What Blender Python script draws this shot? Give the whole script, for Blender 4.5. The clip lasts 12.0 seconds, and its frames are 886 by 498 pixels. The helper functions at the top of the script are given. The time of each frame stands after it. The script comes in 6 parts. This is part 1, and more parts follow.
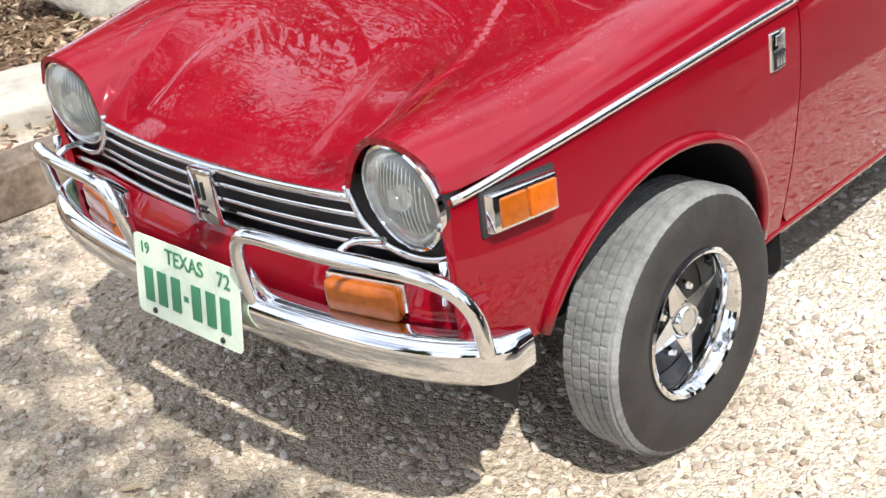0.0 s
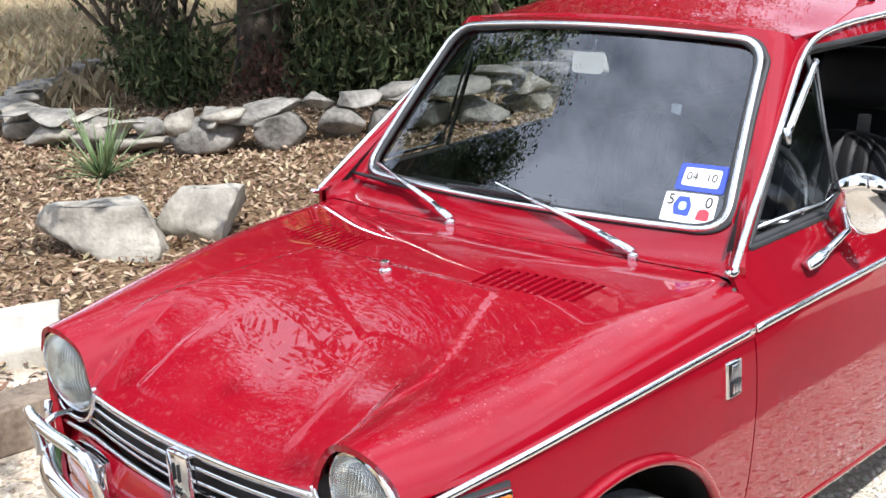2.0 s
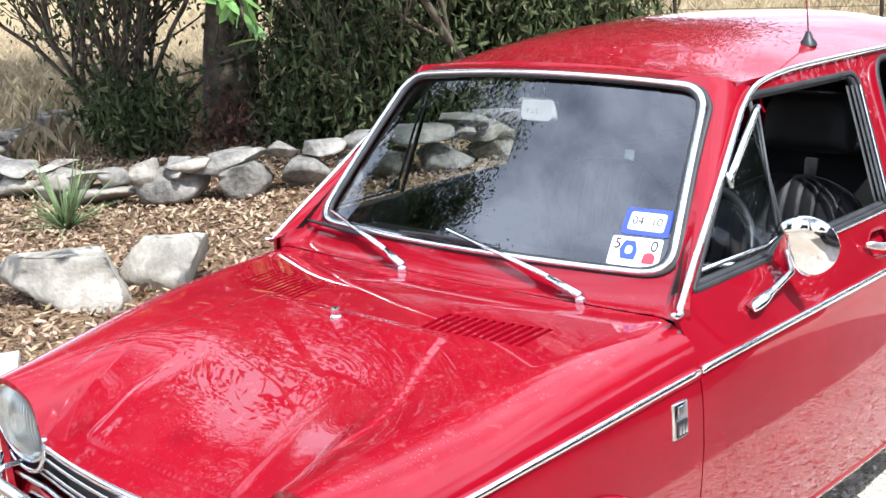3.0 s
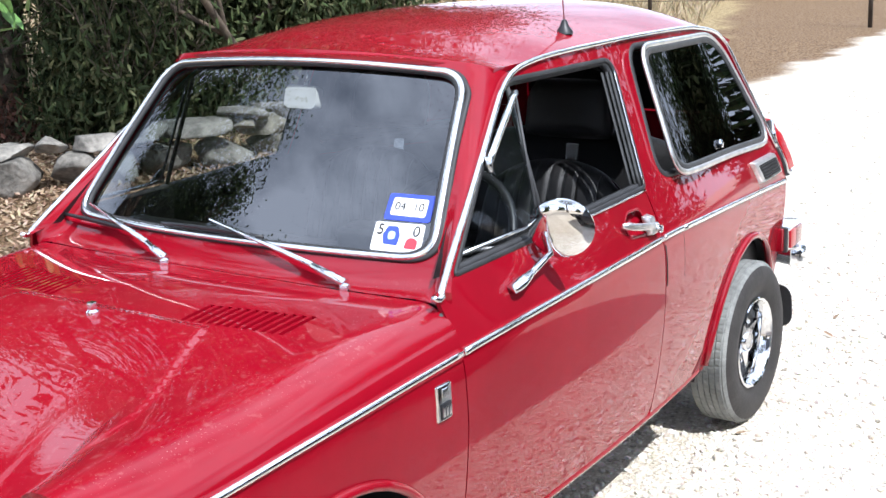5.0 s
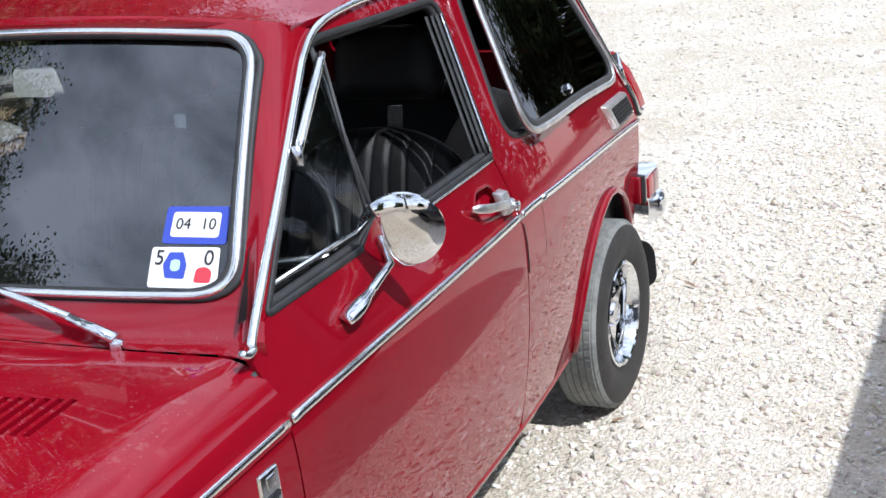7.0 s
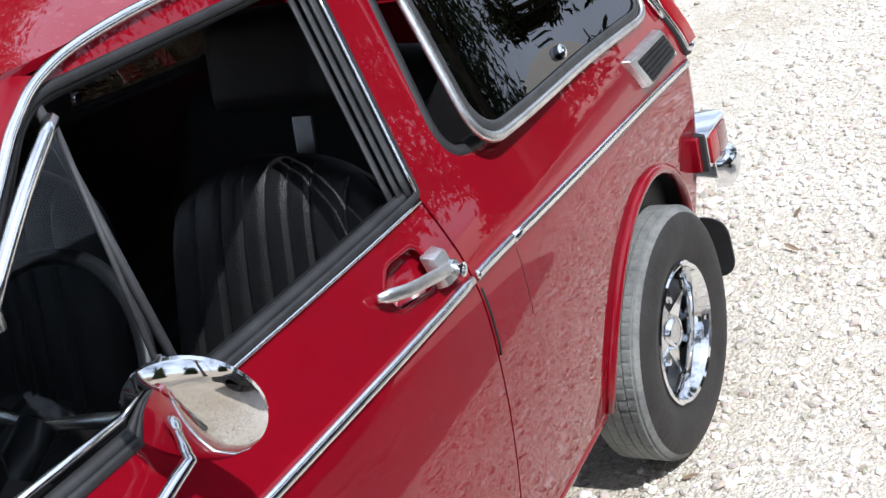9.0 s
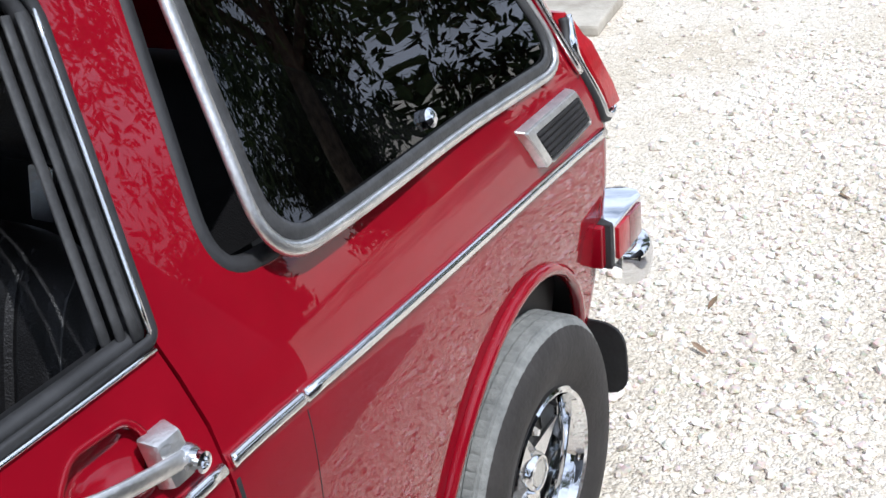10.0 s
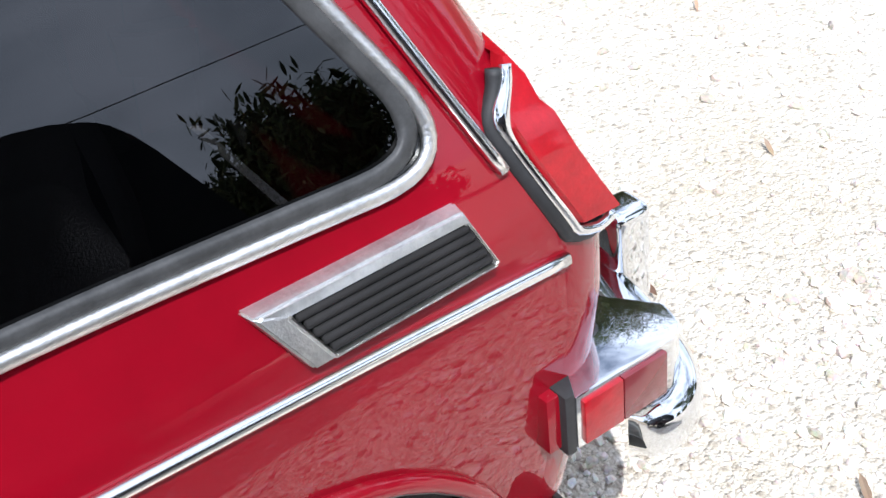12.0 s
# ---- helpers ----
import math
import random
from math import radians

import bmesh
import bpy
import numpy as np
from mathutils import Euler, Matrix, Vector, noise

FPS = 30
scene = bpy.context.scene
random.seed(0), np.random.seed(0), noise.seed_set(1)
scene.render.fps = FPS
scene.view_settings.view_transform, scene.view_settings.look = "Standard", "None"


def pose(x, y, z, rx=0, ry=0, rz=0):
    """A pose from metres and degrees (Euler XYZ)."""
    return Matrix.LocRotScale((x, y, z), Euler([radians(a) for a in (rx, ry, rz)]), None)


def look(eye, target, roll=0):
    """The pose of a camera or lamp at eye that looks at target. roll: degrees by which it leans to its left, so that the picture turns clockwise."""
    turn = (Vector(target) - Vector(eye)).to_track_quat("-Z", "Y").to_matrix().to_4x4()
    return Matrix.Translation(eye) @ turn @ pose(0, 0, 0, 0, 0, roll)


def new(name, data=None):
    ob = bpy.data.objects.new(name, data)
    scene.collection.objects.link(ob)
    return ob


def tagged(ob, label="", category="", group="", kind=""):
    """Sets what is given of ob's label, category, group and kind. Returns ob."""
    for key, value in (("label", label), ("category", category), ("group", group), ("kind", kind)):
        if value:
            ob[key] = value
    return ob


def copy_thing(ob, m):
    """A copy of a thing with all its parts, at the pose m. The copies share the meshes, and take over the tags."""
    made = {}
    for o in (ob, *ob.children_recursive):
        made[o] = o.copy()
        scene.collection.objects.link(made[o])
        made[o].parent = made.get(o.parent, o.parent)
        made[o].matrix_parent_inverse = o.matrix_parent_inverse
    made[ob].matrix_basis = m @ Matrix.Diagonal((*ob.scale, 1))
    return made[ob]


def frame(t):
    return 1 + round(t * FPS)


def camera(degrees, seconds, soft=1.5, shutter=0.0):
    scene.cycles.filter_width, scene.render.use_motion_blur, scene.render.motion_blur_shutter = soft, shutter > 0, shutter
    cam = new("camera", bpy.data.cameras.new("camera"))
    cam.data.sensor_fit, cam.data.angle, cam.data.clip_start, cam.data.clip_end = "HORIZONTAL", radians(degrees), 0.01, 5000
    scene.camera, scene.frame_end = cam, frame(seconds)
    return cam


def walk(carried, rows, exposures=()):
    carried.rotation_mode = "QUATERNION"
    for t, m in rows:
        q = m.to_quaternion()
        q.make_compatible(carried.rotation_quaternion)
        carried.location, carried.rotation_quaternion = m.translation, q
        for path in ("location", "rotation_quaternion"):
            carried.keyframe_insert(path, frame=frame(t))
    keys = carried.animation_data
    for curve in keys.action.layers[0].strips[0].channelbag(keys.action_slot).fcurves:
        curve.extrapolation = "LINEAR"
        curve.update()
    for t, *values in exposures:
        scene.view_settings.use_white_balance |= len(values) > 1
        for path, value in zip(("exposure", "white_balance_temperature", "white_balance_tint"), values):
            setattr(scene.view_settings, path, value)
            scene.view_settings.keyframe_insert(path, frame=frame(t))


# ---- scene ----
cam = camera(38.3, 12.0, 1.5)
PATH = [
    (0, (1.7611, -1.6451, 1.4461), (0.4552, -0.4236, 0.5503), -8.11),
    (0.5, (1.7996, -1.6879, 1.4723), (0.4599, -0.4843, 0.6025), -4.87),
    (1, (1.8103, -1.6499, 1.5008), (0.4768, -0.4175, 0.6623), -4.31),
    (1.5, (1.8360, -1.6592, 1.5624), (0.4907, -0.3481, 0.8761), -3.08),
    (2, (1.8551, -1.6522, 1.6010), (0.4794, -0.3116, 1.0441), -3.38),
    (2.5, (1.8793, -1.6575, 1.6127), (0.4818, -0.3160, 1.1155), -3.49),
    (3, (1.9073, -1.6358, 1.6030), (0.5511, -0.2493, 1.1144), -3.68),
    (3.5, (1.9382, -1.6163, 1.6114), (0.6927, -0.1289, 1.1251), -2.95),
    (3.7, (1.9527, -1.6071, 1.6133), (0.7461, -0.0876, 1.1283), -2.76),
    (5.3, (1.9391, -1.5846, 1.5730), (0.8845, 0.0287, 1.0392), -2.56),
    (5.5, (1.8804, -1.5497, 1.5714), (0.8712, 0.0790, 0.9981), -2.71),
    (6, (1.7185, -1.4356, 1.5713), (0.8185, 0.2477, 0.9742), -3.95),
    (6.5, (1.6220, -1.2966, 1.5422), (0.7943, 0.4110, 0.9105), -4.01),
    (7, (1.5825, -1.0317, 1.5301), (0.7462, 0.6721, 0.8995), -6.02),
    (7.5, (1.5499, -0.8247, 1.5177), (0.6974, 0.8576, 0.8520), -6.10),
    (7.7, (1.5346, -0.7281, 1.5143), (0.6985, 0.9576, 0.8366), -5.58),
    (9.3, (1.479, 0.123, 1.425), (0.422, 1.636, 0.656), -15.8),
    (9.5, (1.401, 0.256, 1.401), (0.38, 1.782, 0.606), -12.6),
    (10, (1.323, 0.522, 1.414), (0.401, 2.085, 0.571), -5.3),
    (10.5, (1.382, 0.885, 1.415), (0.2, 2.268, 0.585), -8.9),
    (11, (1.483, 1.189, 1.443), (0.042, 2.339, 0.67), -10.5),
    (11.5, (1.448, 1.485, 1.438), (-0.05, 2.445, 0.525), -8.2),
    (12, (1.332, 1.764, 1.42), (-0.056, 2.58, 0.233), -7.3),
]
walk(cam, [(t, look(eye, target, roll)) for t, eye, target, roll in PATH],
     exposures=[(0.0, 0.50, 6500, 10), (1.2, 0.50, 6350, 10), (2.0, 0.70, 6200, 10), (2.5, 1.02, 6050, 10), (3.7, 1.02, 6000, 10), (5.3, 0.58, 5950, 10), (7.0, 0.08, 5950, 10), (9.3, 0.07, 5950, 10), (10.6, 0.10, 5950, 10), (12.0, 0.40, 5950, 10)])

# ---- light ----
SUN_DIR = Vector((0.55, -0.22, 0.84)).normalized()
world = bpy.data.worlds.new("world")
scene.world = world
world.use_nodes = True
wn, wl = world.node_tree.nodes, world.node_tree.links
sky = wn.new("ShaderNodeTexSky")
sky.sky_type, sky.sun_disc = "NISHITA", False
sky.sun_elevation, sky.sun_rotation = math.asin(SUN_DIR.z), math.atan2(SUN_DIR.x, SUN_DIR.y)
sky.dust_density, sky.air_density = 2.0, 1.0
tc = wn.new("ShaderNodeTexCoord")
mp = wn.new("ShaderNodeMapping")
mp.inputs["Scale"].default_value = (1.2, 2.2, 4.0)
mp.inputs["Rotation"].default_value = (0.0, 0.0, 0.6)
cn = wn.new("ShaderNodeTexNoise")
cn.inputs["Scale"].default_value, cn.inputs["Detail"].default_value, cn.inputs["Roughness"].default_value = 1.6, 7.0, 0.55
cr = wn.new("ShaderNodeValToRGB")
cr.color_ramp.elements[0].position, cr.color_ramp.elements[1].position = 0.27, 0.58
mixc = wn.new("ShaderNodeMix")
mixc.data_type = "RGBA"
mixc.inputs[7].default_value = (12.6, 13.6, 16.0, 1)
wl.new(tc.outputs["Generated"], mp.inputs["Vector"])
wl.new(mp.outputs["Vector"], cn.inputs["Vector"])
wl.new(cn.outputs["Fac"], cr.inputs["Fac"])
wl.new(cr.outputs["Color"], mixc.inputs[0])
wl.new(sky.outputs["Color"], mixc.inputs[6])
wl.new(mixc.outputs[2], wn["Background"].inputs["Color"])
wn["Background"].inputs["Strength"].default_value = 0.09
sun_data = bpy.data.lights.new("sun", "SUN")
sun_data.energy, sun_data.angle, sun_data.color = 4.2, radians(0.6), (1.0, 0.975, 0.94)
sun = new("sun", sun_data)
sun.matrix_world = look(SUN_DIR * 30, (0, 0, 0))

# ---- materials ----
def mat(name, color, rough=0.5, metal=0.0, coat=0.0, spec=0.5, var=0.0, scale=8.0, bump=0.0, bscale=60.0, color2=None, detail=6.0):
    """A principled material with colour varied by noise at two scales and a fine bump."""
    m = bpy.data.materials.new(name)
    m.use_nodes = True
    n, l = m.node_tree.nodes, m.node_tree.links
    b = n["Principled BSDF"]
    b.inputs["Base Color"].default_value = (*color, 1)
    b.inputs["Roughness"].default_value = rough
    b.inputs["Metallic"].default_value = metal
    b.inputs["Coat Weight"].default_value = coat
    b.inputs["Coat Roughness"].default_value = 0.03
    b.inputs["Specular IOR Level"].default_value = spec
    co = n.new("ShaderNodeTexCoord")
    if var or color2:
        t1, t2 = n.new("ShaderNodeTexNoise"), n.new("ShaderNodeTexNoise")
        t1.inputs["Scale"].default_value, t1.inputs["Detail"].default_value = scale, detail
        t2.inputs["Scale"].default_value, t2.inputs["Detail"].default_value = scale * 7, 4.0
        add = n.new("ShaderNodeMath")
        add.operation = "MULTIPLY_ADD"
        add.inputs[1].default_value = 0.4
        ramp = n.new("ShaderNodeValToRGB")
        c2 = color2 or tuple(min(1, c * (1 + var)) for c in color)
        c1 = color if color2 else tuple(c * (1 - var) for c in color)
        ramp.color_ramp.elements[0].color, ramp.color_ramp.elements[1].color = (*c1, 1), (*c2, 1)
        ramp.color_ramp.elements[0].position, ramp.color_ramp.elements[1].position = 0.52, 0.88
        l.new(co.outputs["Object"], t1.inputs["Vector"])
        l.new(co.outputs["Object"], t2.inputs["Vector"])
        l.new(t2.outputs["Fac"], add.inputs[0])
        l.new(t1.outputs["Fac"], add.inputs[2])
        l.new(add.outputs[0], ramp.inputs["Fac"])
        l.new(ramp.outputs["Color"], b.inputs["Base Color"])
    if bump:
        t3, bp = n.new("ShaderNodeTexNoise"), n.new("ShaderNodeBump")
        t3.inputs["Scale"].default_value, t3.inputs["Detail"].default_value = bscale, 5.0
        bp.inputs["Strength"].default_value, bp.inputs["Distance"].default_value = bump, 0.01
        l.new(co.outputs["Object"], t3.inputs["Vector"])
        l.new(t3.outputs["Fac"], bp.inputs["Height"])
        l.new(bp.outputs["Normal"], b.inputs["Normal"])
    return m


def pane_mat(name, tint, gloss=0.02, ior=2.0):
    """A thin pane: what is behind it shows through its tint, with a fresnel gloss."""
    m = bpy.data.materials.new(name)
    m.use_nodes = True
    n, l = m.node_tree.nodes, m.node_tree.links
    tr, gl, mx, fr = (n.new("ShaderNodeBsdfTransparent"), n.new("ShaderNodeBsdfGlossy"), n.new("ShaderNodeMixShader"), n.new("ShaderNodeFresnel"))
    tr.inputs["Color"].default_value = (*tint, 1)
    gl.inputs["Roughness"].default_value = gloss
    fr.inputs["IOR"].default_value = ior
    l.new(fr.outputs[0], mx.inputs[0])
    l.new(tr.outputs[0], mx.inputs[1])
    l.new(gl.outputs[0], mx.inputs[2])
    l.new(mx.outputs[0], n["Material Output"].inputs["Surface"])
    return m


def island_mat(name, stops, rough=0.8, bump=0.4, bscale=40.0):
    """Colour picked piece by piece along the stops, with noise on top."""
    m = mat(name, (1, 1, 1), rough, bump=bump, bscale=bscale, spec=0.2)
    n, l = m.node_tree.nodes, m.node_tree.links
    geo, ramp, tn, mx = n.new("ShaderNodeNewGeometry"), n.new("ShaderNodeValToRGB"), n.new("ShaderNodeTexNoise"), n.new("ShaderNodeMix")
    els = ramp.color_ramp.elements
    while len(els) < len(stops):
        els.new(0.5)
    for i, c in enumerate(stops):
        els[i].position, els[i].color = i / (len(stops) - 1), (*c, 1)
    co = n.new("ShaderNodeTexCoord")
    tn.inputs["Scale"].default_value, tn.inputs["Detail"].default_value = bscale, 6.0
    mx.data_type, mx.blend_type = "RGBA", "MULTIPLY"
    mx.inputs[0].default_value = 0.55
    l.new(co.outputs["Object"], tn.inputs["Vector"])
    l.new(geo.outputs["Random Per Island"], ramp.inputs["Fac"])
    l.new(ramp.outputs["Color"], mx.inputs[6])
    l.new(tn.outputs["Color"], mx.inputs[7])
    hs = n.new("ShaderNodeHueSaturation")
    hs.inputs["Saturation"].default_value, hs.inputs["Value"].default_value = 0.85, 1.35
    l.new(mx.outputs[2], hs.inputs["Color"])
    l.new(hs.outputs["Color"], n["Principled BSDF"].inputs["Base Color"])
    return m


def dusted(m, dust):
    """Dried water spots and pollen on the faces that look up: small pale marks, which also dull the coat."""
    n, l = m.node_tree.nodes, m.node_tree.links
    b = n["Principled BSDF"]
    co, geo, sep = n.new("ShaderNodeTexCoord"), n.new("ShaderNodeNewGeometry"), n.new("ShaderNodeSeparateXYZ")
    up = n.new("ShaderNodeMapRange")
    up.inputs["From Min"].default_value, up.inputs["From Max"].default_value = 0.72, 0.92
    l.new(geo.outputs["Normal"], sep.inputs[0])
    l.new(sep.outputs["Z"], up.inputs["Value"])
    masks = []
    for scale, lo, hi, amount in ((230.0, 0.64, 0.72, 0.20), (42.0, 0.61, 0.73, 0.11), (9.0, 0.52, 0.78, 0.035)):
        t, r = n.new("ShaderNodeTexNoise"), n.new("ShaderNodeMapRange")
        t.inputs["Scale"].default_value, t.inputs["Detail"].default_value = scale, 3.0
        r.inputs["From Min"].default_value, r.inputs["From Max"].default_value, r.inputs["To Max"].default_value = lo, hi, amount
        l.new(co.outputs["Object"], t.inputs["Vector"])
        l.new(t.outputs["Fac"], r.inputs["Value"])
        masks.append(r.outputs[0])
    a1, a2, k = n.new("ShaderNodeMath"), n.new("ShaderNodeMath"), n.new("ShaderNodeMath")
    k.operation = "MULTIPLY"
    l.new(masks[0], a1.inputs[0])
    l.new(masks[1], a1.inputs[1])
    l.new(a1.outputs[0], a2.inputs[0])
    l.new(masks[2], a2.inputs[1])
    l.new(a2.outputs[0], k.inputs[0])
    l.new(up.outputs[0], k.inputs[1])
    mx = n.new("ShaderNodeMix")
    mx.data_type = "RGBA"
    base = b.inputs["Base Color"].links[0].from_socket
    l.new(k.outputs[0], mx.inputs[0])
    l.new(base, mx.inputs[6])
    mx.inputs[7].default_value = (*dust, 1)
    l.new(mx.outputs[2], b.inputs["Base Color"])
    cr = n.new("ShaderNodeMapRange")
    cr.inputs["To Min"].default_value, cr.inputs["To Max"].default_value = 0.012, 0.30
    l.new(k.outputs[0], cr.inputs["Value"])
    l.new(cr.outputs[0], b.inputs["Coat Roughness"])


PAINT = mat("red_paint", (0.225, 0.0019, 0.0098), 0.5, coat=1.0, spec=0.02, var=0.08, scale=3.0)
dusted(PAINT, (0.42, 0.30, 0.27))
CHROME = mat("chrome", (0.78, 0.79, 0.80), 0.045, metal=1.0, var=0.06, scale=14.0)
BRUSHED = mat("dull_aluminium", (0.62, 0.63, 0.63), 0.26, metal=1.0, var=0.12, scale=30.0, bump=0.05, bscale=300)
RUBBER = mat("black_rubber", (0.022, 0.022, 0.023), 0.62, var=0.3, scale=20.0)
GREYRUBBER = mat("grey_weatherstrip", (0.045, 0.045, 0.047), 0.6, var=0.3, scale=20.0)
TYRE = mat("tyre_rubber", (0.030, 0.027, 0.025), 0.72, var=0.25, scale=14.0, bump=0.15, bscale=150)
TREAD = mat("dusty_tread", (0.14, 0.145, 0.14), 0.85, color2=(0.27, 0.275, 0.26), scale=12.0, bump=0.3, bscale=200)
BLACK = mat("black_plastic", (0.012, 0.012, 0.013), 0.45, var=0.3, scale=20.0)
UNDER = mat("underbody_black", (0.010, 0.009, 0.009), 0.85, var=0.4, scale=9.0)
VINYL = mat("black_vinyl", (0.009, 0.0085, 0.009), 0.46, var=0.25, scale=25.0, bump=0.25, bscale=420)
AGED = mat("aged_aluminium", (0.78, 0.77, 0.74), 0.38, metal=1.0, var=0.16, scale=26.0, bump=0.12, bscale=220)
GASKET = mat("grey_gasket", (0.040, 0.040, 0.040), 0.55, var=0.30, scale=34.0, bump=0.1, bscale=160)
STITCH = mat("grey_seam", (0.085, 0.085, 0.085), 0.6)
HEADLINER = mat("headliner", (0.030, 0.028, 0.028), 0.8, var=0.2)
PAINT.node_tree.nodes["Principled BSDF"].inputs["Coat IOR"].default_value = 1.50
GLASS = pane_mat("clear_glass", (0.54, 0.58, 0.58), 0.006, 2.5)
TINT = pane_mat("tinted_glass", (0.05, 0.05, 0.055), 0.006, 1.72)
FILM = pane_mat("dark_film_glass", (0.03, 0.03, 0.033), 0.006, 1.25)
WING = pane_mat("vent_glass", (0.72, 0.78, 0.80), 0.006, 1.42)
MIRROR = mat("mirror_silver", (0.86, 0.87, 0.88), 0.015, metal=1.0)
WHITE = mat("white_plastic", (0.78, 0.78, 0.76), 0.5, var=0.05)
PLATE = mat("pale_green_plate", (0.62, 0.70, 0.55), 0.45, var=0.10, scale=18.0)
PLATEGREEN = mat("plate_green_ink", (0.04, 0.20, 0.10), 0.5)
BLUE = mat("sticker_blue", (0.04, 0.07, 0.42), 0.5)
STICKRED = mat("sticker_red", (0.55, 0.04, 0.06), 0.5)
INK = mat("black_ink", (0.02, 0.02, 0.02), 0.6)
REFLECTOR = mat("lamp_reflector", (0.90, 0.91, 0.88), 0.16, metal=1.0, var=0.1, scale=40)


def lens_mat(name, color, rough=0.12):
    m = mat(name, color, rough, coat=0.6, spec=0.3, var=0.15, scale=60.0, bump=0.10, bscale=120.0)
    m.node_tree.nodes["Principled BSDF"].inputs["Transmission Weight"].default_value = 0.10
    return m


LAMPGLASS = mat("ribbed_lamp_glass", (0.86, 0.90, 0.86), 0.05, coat=1.0, var=0.06, scale=26.0, bump=0.35, bscale=45.0)
LAMPGLASS.node_tree.nodes["Principled BSDF"].inputs["Transmission Weight"].default_value = 0.9
BRIGHT = mat("bright_moulding", (0.86, 0.86, 0.85), 0.17, metal=1.0, var=0.05, scale=30.0)
AMBER = lens_mat("amber_lens", (0.60, 0.13, 0.008))
DARKAMBER = lens_mat("dark_amber_lens", (0.42, 0.10, 0.008))
REDLENS = lens_mat("red_lens", (0.38, 0.003, 0.010), 0.28)

# ---- building helpers ----
from mathutils.geometry import delaunay_2d_cdt


def lerp(a, b, t):
    return a + (b - a) * t


def smooth(a, b, v):
    t = min(1.0, max(0.0, (v - a) / (b - a)))
    return t * t * (3 - 2 * t)


def curve_at(keys, v):
    """A smooth value between keyed (place, value) pairs."""
    ks, vs = [k for k, _ in keys], [w for _, w in keys]
    if v <= ks[0]:
        return vs[0]
    if v >= ks[-1]:
        return vs[-1]
    i = max(j for j in range(len(ks)) if ks[j] <= v)
    def slope(j):
        a, b = max(0, j - 1), min(len(ks) - 1, j + 1)
        return (vs[b] - vs[a]) / (ks[b] - ks[a])
    h = ks[i + 1] - ks[i]
    t = (v - ks[i]) / h
    return ((2 * t**3 - 3 * t * t + 1) * vs[i] + (t**3 - 2 * t * t + t) * h * slope(i)
            + (3 * t * t - 2 * t**3) * vs[i + 1] + (t**3 - t * t) * h * slope(i + 1))


def link_mesh(name, me, material, parent=None, label="", smooth_faces=False):
    ob = new(name, me)
    if material:
        me.materials.append(material)
    if smooth_faces:
        me.polygons.foreach_set("use_smooth", [True] * len(me.polygons))
    if parent:
        ob.parent = parent
    if label:
        ob["label"] = label
    return ob


def part(name, bm, material, parent, label="", smooth_faces=True, sharp=35):
    """One bmesh as one mesh object under a thing or a part."""
    me = bpy.data.meshes.new(name)
    if sharp:
        for e in bm.edges:
            if len(e.link_faces) == 2 and e.calc_face_angle(0) > radians(sharp):
                e.smooth = False
    bm.to_mesh(me)
    bm.free()
    return link_mesh(name, me, material, parent, label, smooth_faces)


def thing(name, label, category, group="", place=(0, 0, 0)):
    ob = new(name)
    ob.location = place
    return tagged(ob, label, category, group)


def inside(p, poly):
    c, j = False, len(poly) - 1
    for i in range(len(poly)):
        (xi, yi), (xj, yj) = poly[i], poly[j]
        if (yi > p[1]) != (yj > p[1]) and p[0] < (xj - xi) * (p[1] - yi) / (yj - yi) + xi:
            c = not c
        j = i
    return c


def resample(poly, step):
    out = []
    for i, a in enumerate(poly):
        b = poly[(i + 1) % len(poly)]
        k = max(1, int(math.dist(a, b) / step + 0.5))
        out += [(lerp(a[0], b[0], j / k), lerp(a[1], b[1], j / k)) for j in range(k)]
    return out


def rounded(corners, radius, seg=8):
    """A polygon with its corners rounded. radius: one for all or one for each."""
    out, n = [], len(corners)
    for i in range(n):
        p, a, b = (Vector(corners[j % n]) for j in (i, i - 1, i + 1))
        r = radius[i] if isinstance(radius, (list, tuple)) else radius
        da, db = (a - p), (b - p)
        la, lb = da.length, db.length
        da.normalize(), db.normalize()
        r = min(r, la * 0.49, lb * 0.49)
        if r < 1e-5:
            out.append(tuple(p))
            continue
        s, e = p + da * r, p + db * r
        for k in range(seg + 1):
            t = k / seg
            q = s * (1 - t) ** 2 + p * 2 * t * (1 - t) + e * t * t
            out.append((q.x, q.y))
    return out


def bulged(poly, step, way):
    """Resampled edges with a hair's bulge away from the panel, so that no three points lie in one line."""
    area = sum(a[0] * b[1] - b[0] * a[1] for a, b in zip(poly, poly[1:] + poly[:1]))
    way = way if area > 0 else -way
    out = []
    for i, a in enumerate(poly):
        b = poly[(i + 1) % len(poly)]
        d = math.dist(a, b)
        k = max(1, int(d / step + 0.5))
        for j in range(k):
            t = j / k
            e = 0.0002 * way * 4 * t * (1 - t) / max(d, 1e-6)
            out.append((lerp(a[0], b[0], t) + (b[1] - a[1]) * e, lerp(a[1], b[1], t) - (b[0] - a[0]) * e))
    return out


